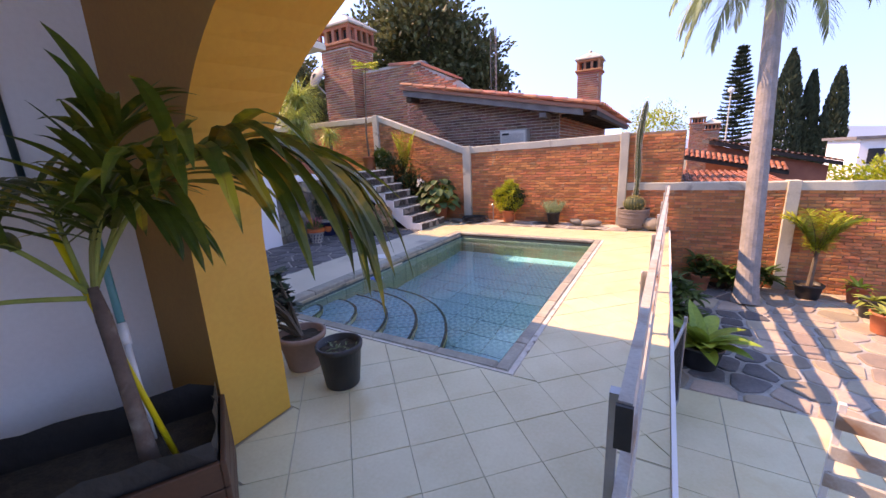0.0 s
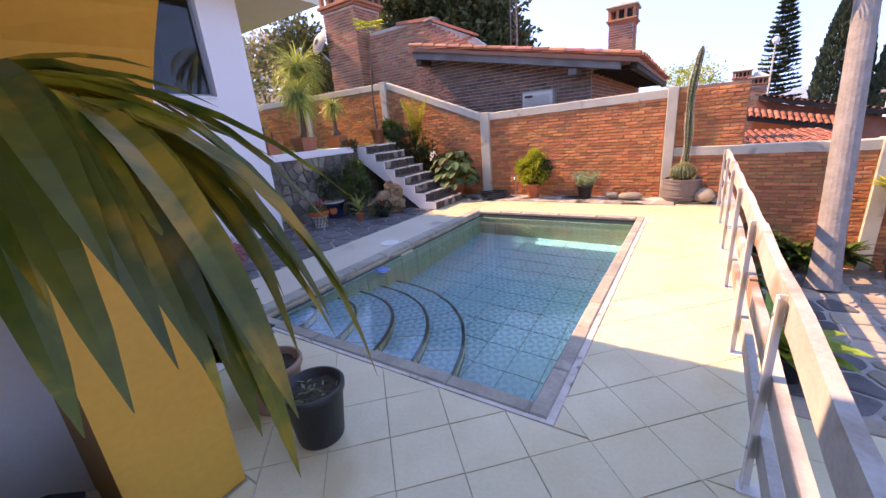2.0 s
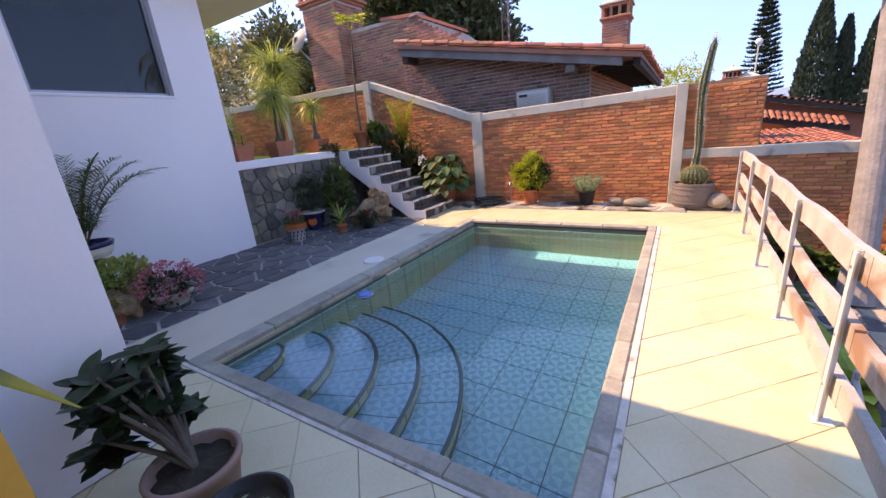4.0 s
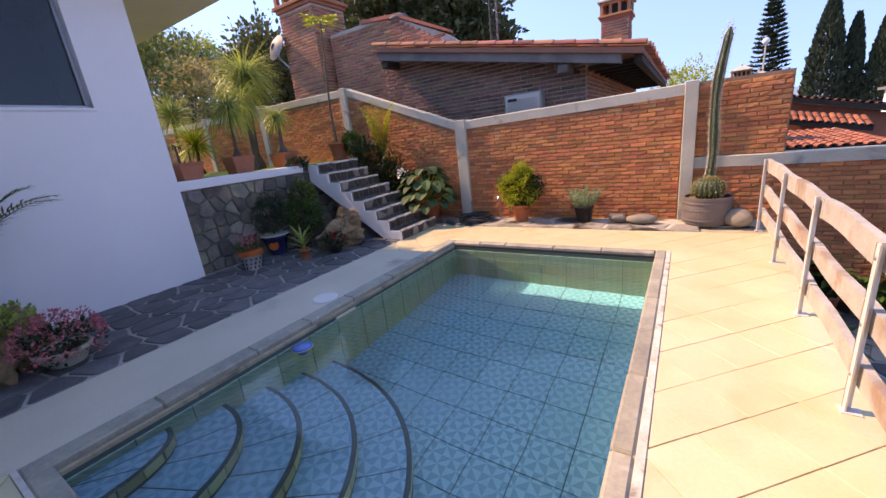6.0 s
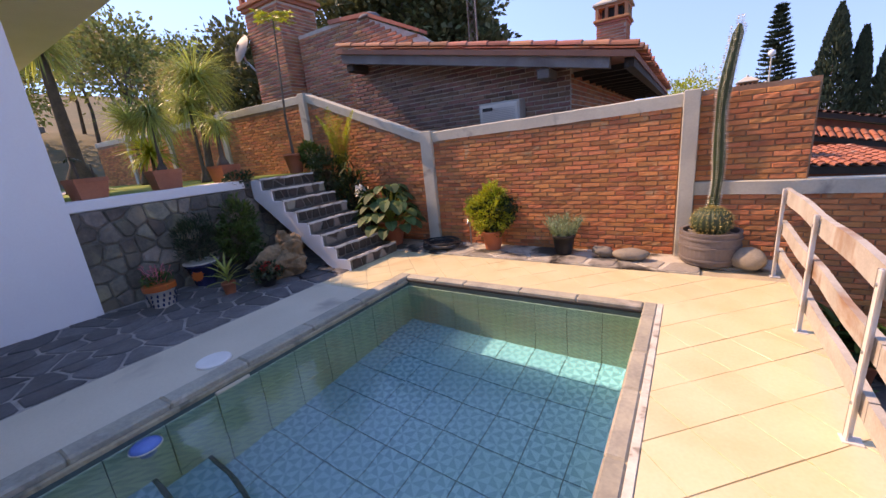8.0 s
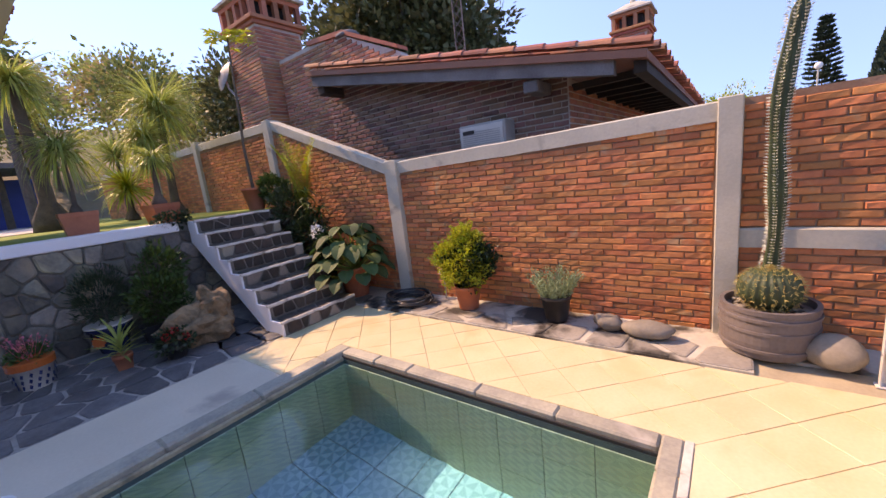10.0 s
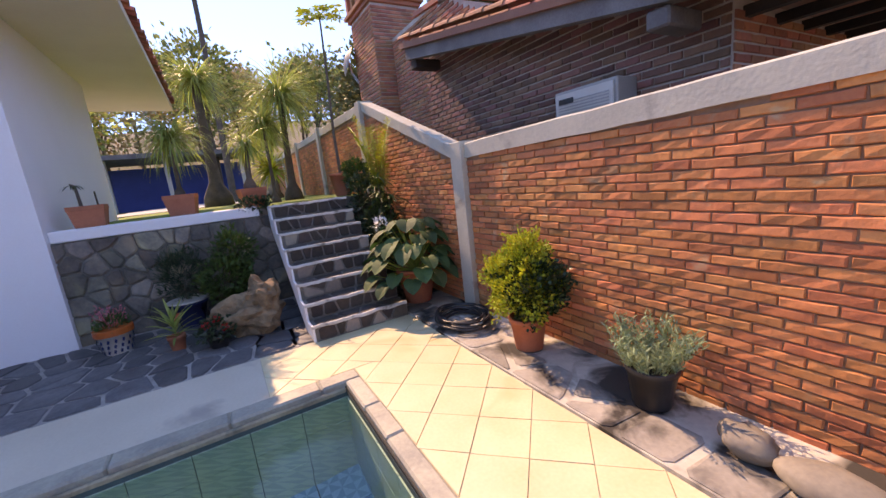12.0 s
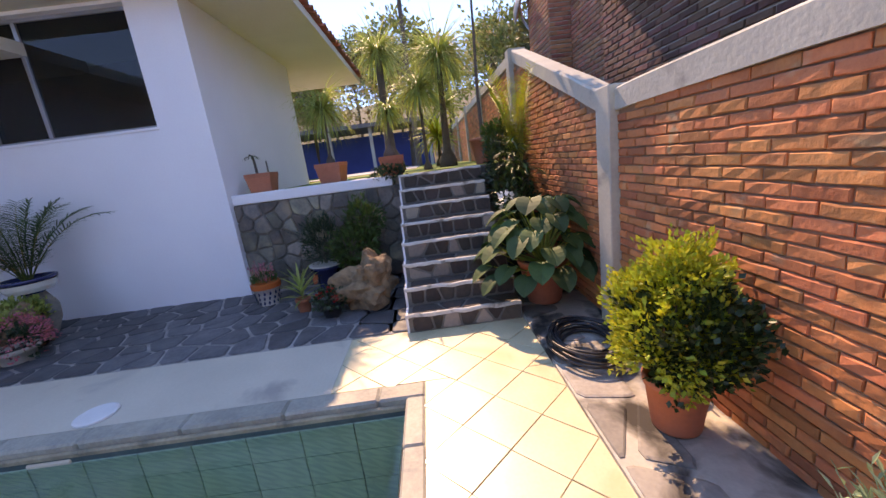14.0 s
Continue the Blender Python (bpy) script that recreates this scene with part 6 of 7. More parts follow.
# lavender
g = pot("lavender", (-1.53, 8.98, BED_Z), 0.15, 0.26, M["black"], "grey-green lavender in a black plastic pot", "potted plant", 0.72)
bm = bmesh.new()
rng = random.Random(22)
for k in range(110):
    a, r_ = rng.uniform(0, 6.28), 0.12 * math.sqrt(rng.random())
    d = Vector((math.cos(a) * rng.uniform(0.1, 0.8), math.sin(a) * rng.uniform(0.1, 0.8), 1)).normalized()
    l_ = rng.uniform(0.18, 0.33)
    b = Vector((r_ * math.cos(a), r_ * math.sin(a), 0.2))
    tube(bm, [b, b + d * l_], [0.003, 0.0015], 3)
    for q in range(13):
        c = b + d * l_ * (0.2 + 0.8 * q / 12)
        w = Vector((rng.uniform(-1, 1), rng.uniform(-1, 1), 0.7))
        leaf(bm, c, w, 0.055, 0.22, 0, rng)
part("foliage", bm, M["leaf_grey"], g)
for k, (x, y, s) in enumerate(((-1.02, 8.93, (0.13, 0.11, 0.075)), (-0.70, 8.88, (0.20, 0.12, 0.075)), (0.42, 8.84, (0.16, 0.13, 0.12)), (0.50, 9.05, (0.08, 0.07, 0.06)))):
    g = thing("river_stone", (x, y, BED_Z if x < 0 else BED_Z), ("rough grey-brown stone on the bed by the wall", "flat smooth tan boulder on the bed by the wall", "rounded grey boulder beside the barrel", "small stone behind the barrel")[k], "stone", group="stones along the wall")
    bm = bmesh.new()
    rockform(bm, (0, 0, s[2] * 0.85), s, 41 + k, 0.22 if k == 0 else 0.09, 3, 0.85)
    part("stone", bm, M["river"], g, smooth=True)

# barrel with cacti
g = thing("barrel_planter", (0.08, 9.0, BED_Z), "grey-brown half-barrel planter filled with pebbles", "planter")
bm = bmesh.new()
lathe(bm, [(0.245, 0), (0.27, 0.02), (0.285, 0.12), (0.29, 0.24), (0.285, 0.34), (0.292, 0.345), (0.292, 0.375), (0.262, 0.375), (0.258, 0.30), (0.2, 0.295)], 40)
part("tub", bm, M["barrel"], g)
for z in (0.06, 0.20, 0.29):
    bm = bmesh.new()
    r_ = 0.276 + 0.045 * min(z, 0.24)
    lathe(bm, [(r_, z), (r_ + 0.012, z + 0.003), (r_ + 0.012, z + 0.024), (r_, z + 0.027)], 40)
    part("hoop", bm, M["barrel"], g)
bm = bmesh.new()
lathe(bm, [(0.257, 0.30), (0.2, 0.325), (0.01, 0.33)], 24)
part("soil", bm, M["soil"], g)
bm = bmesh.new()
rng = random.Random(23)
for k in range(60):
    a, r_ = rng.uniform(0, 6.28), rng.uniform(0.12, 0.235)
    s = rng.uniform(0.012, 0.03)
    rr = bmesh.ops.create_icosphere(bm, subdivisions=1, radius=1)
    for v in rr["verts"]:
        v.co = Vector((v.co.x * s * 1.3 + r_ * math.cos(a), v.co.y * s + r_ * math.sin(a), v.co.z * s * 0.8 + 0.33))
part("gravel", bm, M["river"], g, kind="stuff")
g = thing("barrel_cactus", (0.08, 8.97, BED_Z + 0.33), "round golden barrel cactus with dense yellow spines", "cactus")
bm = bmesh.new()
n = 84
pr = [(0.03, 0.0), (0.12, 0.02), (0.17, 0.09), (0.178, 0.15), (0.16, 0.22), (0.11, 0.275), (0.05, 0.29), (0.01, 0.285)]
lathe(bm, pr, n, ribs=21, rib=0.07)
part("body", bm, M["cactus"], g, smooth=True)
bm = bmesh.new()
rng = random.Random(24)
for k in range(21):
    a = 2 * math.pi * k / 21
    for i in range(11):
        t = 0.12 + 0.86 * i / 10
        ph = math.pi * (t - 0.5)
        r_, z = 0.19 * math.cos(ph), 0.145 + 0.15 * math.sin(ph)
        for _ in range(5):
            w = Vector((math.cos(a) * math.cos(ph), math.sin(a) * math.cos(ph), math.sin(ph))) + Vector((rng.uniform(-1, 1), rng.uniform(-1, 1), rng.uniform(-1, 1))) * 0.9
            leaf(bm, (r_ * math.cos(a), r_ * math.sin(a), z), w, 0.036, 0.10, 0, rng)
part("spine", bm, M["spine"], g, kind="stuff")
g = thing("column_cactus", (0.03, 9.06, BED_Z + 0.32), "tall slightly leaning ribbed column cactus with pale spine lines", "cactus")
bm, bs_ = bmesh.new(), bmesh.new()
H = 2.10
rings = []
for i in range(26):
    t = i / 25
    c = Vector((0.02 + 0.10 * t + 0.03 * math.sin(t * 7), 0.02 * math.sin(t * 5), H * t))
    r_ = 0.040 * (1 + 0.12 * math.sin(t * 19) + 0.12 * t) * (1 if t < 0.94 else max(0.15, math.sqrt(max(0, 1 - ((t - 0.94) / 0.062) ** 2))))
    rings.append([bm.verts.new(c + Vector((r_ * (1 + 0.24 * math.cos(7 * a)) * math.cos(a), r_ * (1 + 0.24 * math.cos(7 * a)) * math.sin(a), 0))) for a in [2 * math.pi * k / 42 for k in range(42)]])
    for q in range(7):
        a = 2 * math.pi * q / 7
        for s in range(4):
            zz = Vector((0, 0, H / 25 * s / 4))
            for e in (-0.6, 0.6):
                leaf(bs_, c + zz + Vector((math.cos(a), math.sin(a), 0)) * r_ * 1.22, (math.cos(a + e), math.sin(a + e), 0.3), 0.030, 0.34)
for a, b in zip(rings, rings[1:]):
    for k in range(42):
        bm.faces.new((a[k], a[(k + 1) % 42], b[(k + 1) % 42], b[k]))
bm.faces.new(rings[-1])
bm.faces.new(rings[0][::-1])
part("stem", bm, M["cactus"], g, smooth=True)
part("spine", bs_, M["pale_spine"], g, kind="stuff")


# ---- upper terrace plants ----
def square_pot(at, w, d, h, rz, label):
    g = thing("ponytail_palm", at, label, "potted plant", rz=rz, group="ponytail palms along the white ledge")
    bm = bmesh.new()
    k = 0.78
    for (x, y, z0, z1, s0, s1) in ((w / 2, d / 2, 0, h - 0.05, k, 0.97),):
        b = [bm.verts.new((sx * x * s0, sy * y * s0, z0)) for sx, sy in ((-1, -1), (1, -1), (1, 1), (-1, 1))]
        t = [bm.verts.new((sx * x * s1, sy * y * s1, z1)) for sx, sy in ((-1, -1), (1, -1), (1, 1), (-1, 1))]
        for i in range(4):
            bm.faces.new((b[i], b[(i + 1) % 4], t[(i + 1) % 4], t[i]))
        bm.faces.new(b[::-1])
    part("pot", bm, M["terracotta"], g)
    bm = bmesh.new()
    for q in ((-w / 2, w / 2, -d / 2, -d / 2 + 0.02), (-w / 2, w / 2, d / 2 - 0.02, d / 2), (-w / 2, -w / 2 + 0.02, -d / 2 + 0.02, d / 2 - 0.02), (w / 2 - 0.02, w / 2, -d / 2 + 0.02, d / 2 - 0.02)):
        box(bm, *q, h - 0.052, h)
    part("rim", bm, M["terracotta"], g)
    part("soil", boxed(-w / 2 + 0.02, w / 2 - 0.02, -d / 2 + 0.02, d / 2 - 0.02, h - 0.06, h - 0.04), M["soil"], g)
    return g


def ponytail(g, z0, h, crown_r, count, foot, seed, lean=(0, 0), droop=1.7, leaf_w=0.016, mat="leaf_pony"):
    bm = bmesh.new()
    top = Vector((lean[0], lean[1], z0 + h))
    tube(bm, [(0, 0, z0 - 0.01), (0, 0, z0 + foot * 0.7), (lean[0] * 0.15, lean[1] * 0.15, z0 + foot * 1.7), (lean[0] * 0.6, lean[1] * 0.6, z0 + h * 0.7), top], [foot, foot * 0.9, foot * 0.4, foot * 0.28, foot * 0.25], 12)
    part("trunk", bm, M["bark"], g, smooth=True)
    rng = random.Random(seed)
    bm = bmesh.new()
    for k in range(count):
        a, el = rng.uniform(0, 6.28), rng.uniform(-0.3, 2.4)
        blade(bm, top + Vector((0, 0, rng.uniform(-0.05, 0.12) * crown_r)), (math.cos(a), math.sin(a), el), crown_r * rng.uniform(0.8, 1.35), leaf_w, droop * rng.uniform(0.5, 1.5), 6, 0.0, rng.uniform(-0.6, 0.6))
    part("foliage", bm, M[mat], g, "long thin drooping leaves")


g = square_pot((-6.40, 5.60, UP), 0.38, 0.34, 0.26, 4, "sparse young plant in a square terracotta planter on the white ledge")
bm = bmesh.new()
tube(bm, [(0, -0.05, 0.2), (0.0, -0.06, 0.5), (0.02, -0.10, 0.52)], [0.02, 0.014, 0.01], 6)
tube(bm, [(0, 0.1, 0.2), (0.01, 0.1, 0.42)], [0.012, 0.008], 6)
part("trunk", bm, M["bark"], g)
bm = bmesh.new()
rng = random.Random(2)
for k in range(10):
    a = k * 2.4
    blade(bm, (0, -0.08, 0.50), (math.cos(a), math.sin(a), 0.6), 0.15, 0.02, 1.6, 4)
part("foliage", bm, M["leaf_dark"], g)
g = square_pot((-6.58, 6.53, UP), 0.40, 0.36, 0.28, -5, "bushy ponytail palm in a square terracotta planter")
ponytail(g, 0.26, 0.72, 0.52, 300, 0.07, 31, (0.02, 0.03), 2.2, 0.013)
g = square_pot((-6.54, 7.39, UP), 0.36, 0.34, 0.27, 8, "ponytail palm with a swollen base in a square terracotta planter")
ponytail(g, 0.24, 0.62, 0.36, 240, 0.10, 32, (-0.03, 0.06), 2.2, 0.014)
g = thing("ponytail_tree", (-8.92, 8.35, UP - 0.02), "tall slender ponytail palm with a flared base growing in the lawn", "tree")
ponytail(g, 0, 1.95, 0.84, 600, 0.20, 33, (0.28, 0.02), 1.7, 0.016)
g = thing("ponytail_tree", (-8.3, 7.92, UP - 0.02), "branched ponytail palm with two crowns growing in the lawn", "tree")
ponytail(g, 0, 1.38, 0.6, 400, 0.09, 34, (0.05, 0.0), 1.9, 0.016)
g = thing("ponytail_tree", (-11.8, 6.98, UP - 0.02), "tall ponytail palm with a slim dark trunk", "tree")
ponytail(g, 0, 3.0, 0.9, 460, 0.36, 35, (-0.1, 0.02), 1.8, 0.022)
for k, (x, y, h_) in enumerate(((-11.5, 8.3, 0.7), (-13.0, 8.6, 1.6))):
    g = thing("yucca_tree", (x, y, UP - 0.02), "spiky yellowish yucca behind the lawn", "tree", group="yuccas behind the lawn")
    ponytail(g, 0, h_, 0.70, 260, 0.13, 36 + k, (0.1, 0), 1.0, 0.03, "leaf_yellow" if k == 0 else "leaf_pony")
g = thing("thin_palm_trunk", (-20.0, 7.6, UP - 0.02), "very tall bare palm trunk behind the ponytail palms", "tree")
bm = bmesh.new()
tube(bm, [(0, 0, 0), (0.05, 0.05, 4), (0.0, 0.1, 9.5)], [0.16, 0.11, 0.09], 9)
part("trunk", bm, M["bark"], g)
bm = bmesh.new()
for k in range(14):
    a = k * 2.4
    frond(bm, (0, 0.1, 9.5), (math.cos(a), math.sin(a), 0.9), 2.0, 24, 0.5, 0.03, 1.6, 0.02, seed=k)
part("crown", bm, M["leaf"], g)
# thin tree in a pot at the top of the stairs
g = pot("thin_potted_tree", (-6.50, 8.72, UP), 0.19, 0.36, M["terracotta"], "tall thin tree with a yellow tuft in a terracotta pot", "potted plant", 0.62)
bm = bmesh.new()
tube(bm, [(0, 0, 0.3), (-0.03, 0, 1.0), (0.03, 0.02, 1.8), (0.12, 0.02, 2.65)], [0.028, 0.022, 0.018, 0.012], 7)
part("trunk", bm, M["bark"], g)
bm = bmesh.new()
rng = random.Random(41)
for k in range(26):
    a = k * 2.4
    c = Vector((0.12, 0.02, 2.62))
    d = Vector((math.cos(a), math.sin(a), rng.uniform(-0.3, 0.7)))
    e = c + d * rng.uniform(0.15, 0.3)
    tube(bm, [c, e], [0.004, 0.002], 4)
    for q in range(7):
        b_ = q * 0.9
        leaf(bm, e, (math.cos(b_), math.sin(b_), 0.1 - 0.4 * rng.random()), 0.12, 0.35, 0, rng)
part("foliage", bm, M["leaf_yellow"], g, "yellow-green leaf tuft")
# shrubs beside the stairs
g = thing("yellow_palm", (-5.50, 8.98, 0.0), "feathery yellow-green palm growing between the stairs and the brick wall", "palm")
bm, br = bmesh.new(), bmesh.new()
for k in range(11):
    a = k * 2.4
    yy = math.sin(a) * 0.16
    frond(bm, (0.04 * math.cos(a), 0.03 * math.sin(a), 1.3), (math.cos(a) * 0.17, min(yy, 0.05), 1.0), 0.78 + 0.035 * k, 34, 0.17, 0.016, 1.1, 0.007, bm_r=br, seed=70 + k)
tube(br, [(0, 0, 0), (0, 0, 1.35)], [0.05, 0.03])
part("foliage", bm, M["leaf_yellow"], g)
part("stalk", br, M["leaf_pony"], g)
for k, (x, y, z, r_, m_) in enumerate(((-5.75, 8.86, 1.25, (0.30, 0.24, 0.42), "leaf_dark"), (-5.3, 8.84, 0.85, (0.28, 0.22, 0.40), "leaf_dark"), (-6.2, 8.9, 1.65, (0.22, 0.2, 0.22), "leaf"))):
    g = thing("dark_shrub", (x, y, 0.0), "dark green shrub crowding the side of the stairs", "shrub", group="shrubs beside the stairs")
    bm = bmesh.new()
    bush(bm, (0, 0, z), r_, 1300, 0.085, 0.3, 50 + k)
    part("foliage", bm, M[m_], g)
    bm = bmesh.new()
    for q in range(5):
        tube(bm, [(0.02 * q, 0, 0.0), (0.05 * q - 0.1, 0.02, z)], [0.012, 0.005], 5)
    part("stalk", bm, M["bark"], g)
g = thing("spiky_shrub", (-5.12, 8.86, 0.0), "dark strap-leaved shrub on thin canes beside the stairs", "shrub")
bm, br = bmesh.new(), bmesh.new()
rng = random.Random(88)
for x, y, z in ((0.0, 0.0, 0.85), (-0.25, 0.05, 1.10), (0.12, 0.02, 1.25), (-0.10, -0.02, 1.48), (-0.42, 0.04, 1.42)):
    tube(br, [(x * 0.3, y, 0), (x * 0.8, y, z * 0.6), (x, y, z)], [0.018, 0.013, 0.009], 6)
    for k in range(34):
        a = k * 2.4
        blade(bm, (x, y, z - 0.012 * k + 0.1), (math.cos(a), math.sin(a) * 0.7, rng.uniform(-0.1, 1.1)), rng.uniform(0.24, 0.36), 0.026, 1.1, 5, 0.12)
part("foliage", bm, M["leaf"], g)
part("stalk", br, M["bark"], g)
g = thing("ledge_plant", (-6.22, 7.42, UP), "low trailing plant in a small terracotta pot on the ledge", "potted plant")
bm = bmesh.new()
lathe(bm, [(0.06, 0), (0.085, 0.13), (0.09, 0.15), (0.07, 0.15)], 18)
part("pot", bm, M["terracotta"], g)
bm = bmesh.new()
bush(bm, (0.05, -0.06, 0.03), (0.13, 0.22, 0.11), 620, 0.05, 0.6, 55)
part("foliage", bm, M["leaf_dark"], g)
g = thing("white_flowers", (-4.82, 8.66, 0.0), "pale flowering plant at the side of the stairs", "shrub")
bm = bmesh.new()
bush(bm, (0, 0.05, 0.55), (0.14, 0.12, 0.5), 500, 0.08, 0.5, 57)
part("foliage", bm, M["leaf_dark"], g)
bm = bmesh.new()
bush(bm, (0, -0.02, 0.98), (0.08, 0.07, 0.09), 70, 0.05, 0.8, 58)
part("blossom", bm, M["white_plastic"], g)

# pool fittings
g = thing("pool_skimmer", (-3.46, 5.27, 0.002), "round white plastic skimmer lid set in the deck", "lid")
bm = bmesh.new()
lathe(bm, [(0.135, 0), (0.135, 0.014), (0.122, 0.020), (0.01, 0.022)], 32)
part("lid", bm, M["white_plastic"], g)
g = thing("skimmer_mouth", (PX0 - 0.02, 5.22, -0.09), "cream skimmer mouth under the coping", "pool fitting")
part("mouth", boxed(-0.06, 0.035, -0.14, 0.14, -0.02, 0.012, bevel=0.008), M["screed"], g)
g = thing("chlorine_float", (PX0 + 0.10, 4.58, WATER - 0.03), "round blue and white floating chlorine dispenser", "pool float")
bm = bmesh.new()
lathe(bm, [(0.03, -0.12), (0.045, -0.1), (0.045, 0.0), (0.085, 0.005), (0.09, 0.03), (0.07, 0.045), (0.02, 0.055)], 24)
part("body", bm, M["blue_float"], g, smooth=True)
bm = bmesh.new()
lathe(bm, [(0.088, 0.006), (0.095, 0.012), (0.095, 0.022), (0.088, 0.028)], 24)
part("ring", bm, M["white_plastic"], g)

# ---- lower terrace ----
g = thing("tall_palm", (1.92, 8.20, LOW), "tall palm with a smooth ringed grey trunk on the lower terrace", "palm")
bm = bmesh.new()
n = 60
tube(bm, [(0, 0.22 * 5.7 * i / n, 5.7 * i / n) for i in range(n + 1)], [(0.155 - 0.04 * i / n + (0.05 * math.exp(-i / 2.5))) * (1 + 0.02 * (i % 2)) for i in range(n + 1)], 18)
part("trunk", bm, M["bark_palm"], g)
bm, br = bmesh.new(), bmesh.new()
for k in range(18):
    a = k * 2.4
    frond(bm, (0, 1.25, 5.65), (math.cos(a), math.sin(a), 0.85 - 0.05 * k), 1.9, 46, 0.5, 0.022, 2.3, 0.022, bm_r=br, seed=90 + k, ldroop=1.6)
part("foliage", bm, M["leaf_grey"], g)
part("stalk", br, M["leaf_pony"], g)


def rosette(bm, at, n, length, width, seed, el=(0.2, 1.4), droop=1.0):
    rng = random.Random(seed)
    for k in range(n):
        a = k * 2.4 + rng.uniform(-0.2, 0.2)
        blade(bm, at, (math.cos(a), math.sin(a), rng.uniform(*el)), length * rng.uniform(0.75, 1.15), width * rng.uniform(0.8, 1.1), droop * rng.uniform(0.6, 1.4), 6, 0.12)


g = pot("hosta_plant", (1.12, 5.62, LOW), 0.24, 0.30, M["black"], "big-leaved yellow-green plant in a wide black pot beside the gate", "potted plant")
for k in range(30):
    bm = bmesh.new()
    rl = random.Random(600 + k)
    blade(bm, (0, 0, 0.26), (math.cos(k * 2.4), math.sin(k * 2.4), rl.uniform(0.5, 2.4)), rl.uniform(0.45, 0.66), rl.uniform(0.17, 0.23), rl.uniform(0.7, 1.4), 7, 0.12)
    part("leaf", bm, M["leaf_hosta"], g)
g = pot("yellow_palm", (2.85, 8.85, LOW), 0.20, 0.26, M["black"], "bright yellow feathery palm in a dark pot by the brick wall", "potted plant")
bm, br = bmesh.new(), bmesh.new()
tube(br, [(0, 0, 0.2), (0.02, 0, 0.75)], [0.04, 0.03])
for k in range(12):
    a = k * 2.4
    frond(bm, (0.02, 0, 0.72), (math.cos(a) * 0.6, math.sin(a) * 0.35, 1.7), 0.85, 30, 0.28, 0.022, 1.25, 0.009, bm_r=br, seed=110 + k)
part("foliage", bm, M["leaf_yellow"], g)
part("trunk", br, M["bark"], g)
for k, (x, y, r_, m_, l_) in enumerate(((3.45, 8.85, 0.15, "terracotta", "leaf_yellow"), (3.40, 8.2, 0.15, "black", "leaf_pony"), (3.35, 7.6, 0.17, "terracotta", "leaf_pony"), (1.30, 8.7, 0.16, "terracotta", "leaf_dark"))):
    g = pot("potted_plant", (x, y, LOW), r_, 0.30, M[m_], ("low plant in a square red pot on the flagstones", "pale green plant in a black pot on the flagstones", "leafy plant in a terracotta pot on the flagstones", "dark plant in a terracotta pot in the shade of the deck")[k], "potted plant")
    bm = bmesh.new()
    rosette(bm, (0, 0, 0.26), 26, 0.26, 0.06, 130 + k)
    part("foliage", bm, M[l_], g)
for k, (x, y, s) in enumerate(((1.35, 9.0, 0.5), (2.2, 8.95, 0.45), (1.75, 8.9, 0.35), (0.95, 7.4, 0.5), (0.95, 6.5, 0.4))):
    g = thing("leafy_shrub", (x, y, LOW), "broad-leaved green shrub at the foot of the lower wall", "shrub", group="shrubs of the lower terrace")
    bm = bmesh.new()
    for q in range(5):
        a = q * 1.26
        rosette(bm, (0.16 * math.cos(a) * s * 2, 0.08 * math.sin(a), s * (0.5 + 0.25 * (q % 3))), 16, 0.30, 0.085, 140 + k * 7 + q)
    part("foliage", bm, M["leaf"], g)
    bm = bmesh.new()
    for q in range(5):
        a = q * 1.26
        tube(bm, [(0, 0, 0), (0.16 * math.cos(a) * s * 2, 0.08 * math.sin(a), s * (0.5 + 0.25 * (q % 3)))], [0.012, 0.007], 5)
    part("stalk", bm, M["bark"], g)

# ---- planter with the palm under the arch ----
PR = Matrix.Translation((-1.40, 1.41, 0)) @ Matrix.Rotation(math.atan2(-0.5, 0.866), 4, "Z")
g = thing("wooden_planter", (-1.40, 1.41, 0), "red-brown wooden planter box with a ragged black plastic liner", "planter", rz=math.degrees(math.atan2(-0.5, 0.866)))
PW, PL = 0.56, 0.98
for k in range(3):
    z0, z1 = 0.01 + k * 0.13, 0.135 + k * 0.13
    for b in ((0, PW, -0.022, 0, z0, z1), (0, PW, -PL, -PL + 0.022, z0, z1), (0, 0.022, -PL + 0.023, -0.023, z0, z1), (PW - 0.022, PW, -PL + 0.023, -0.023, z0, z1)):
        part("board", boxed(*b, bevel=0.004), M["planter_wood"], g)
bm = bmesh.new()
rng = random.Random(71)
inner = [(0.03, -0.03), (PW - 0.03, -0.03), (PW - 0.03, -PL + 0.03), (0.03, -PL + 0.03)]
ring = []
for i in range(4):
    a, b = Vector(inner[i]), Vector(inner[(i + 1) % 4])
    for q in range(9):
        ring.append(a.lerp(b, q / 9))
lo = [bm.verts.new((p.x, p.y, 0.12)) for p in ring]
mid_ = [bm.verts.new((p.x, p.y, 0.36)) for p in ring]
hi_ = [bm.verts.new((p.x + rng.uniform(-0.012, 0.012), p.y + rng.uniform(-0.012, 0.012), 0.50 + rng.uniform(-0.035, 0.03))) for p in ring]
for r0, r1 in ((lo, mid_), (mid_, hi_)):
    for i in range(len(ring)):
        j = (i + 1) % len(ring)
        bm.faces.new((r0[i], r0[j], r1[j], r1[i]))
part("liner", bm, M["liner"], g)
part("soil", boxed(0.035, PW - 0.035, -PL + 0.035, -0.035, 0.10, 0.34), M["soil"], g)

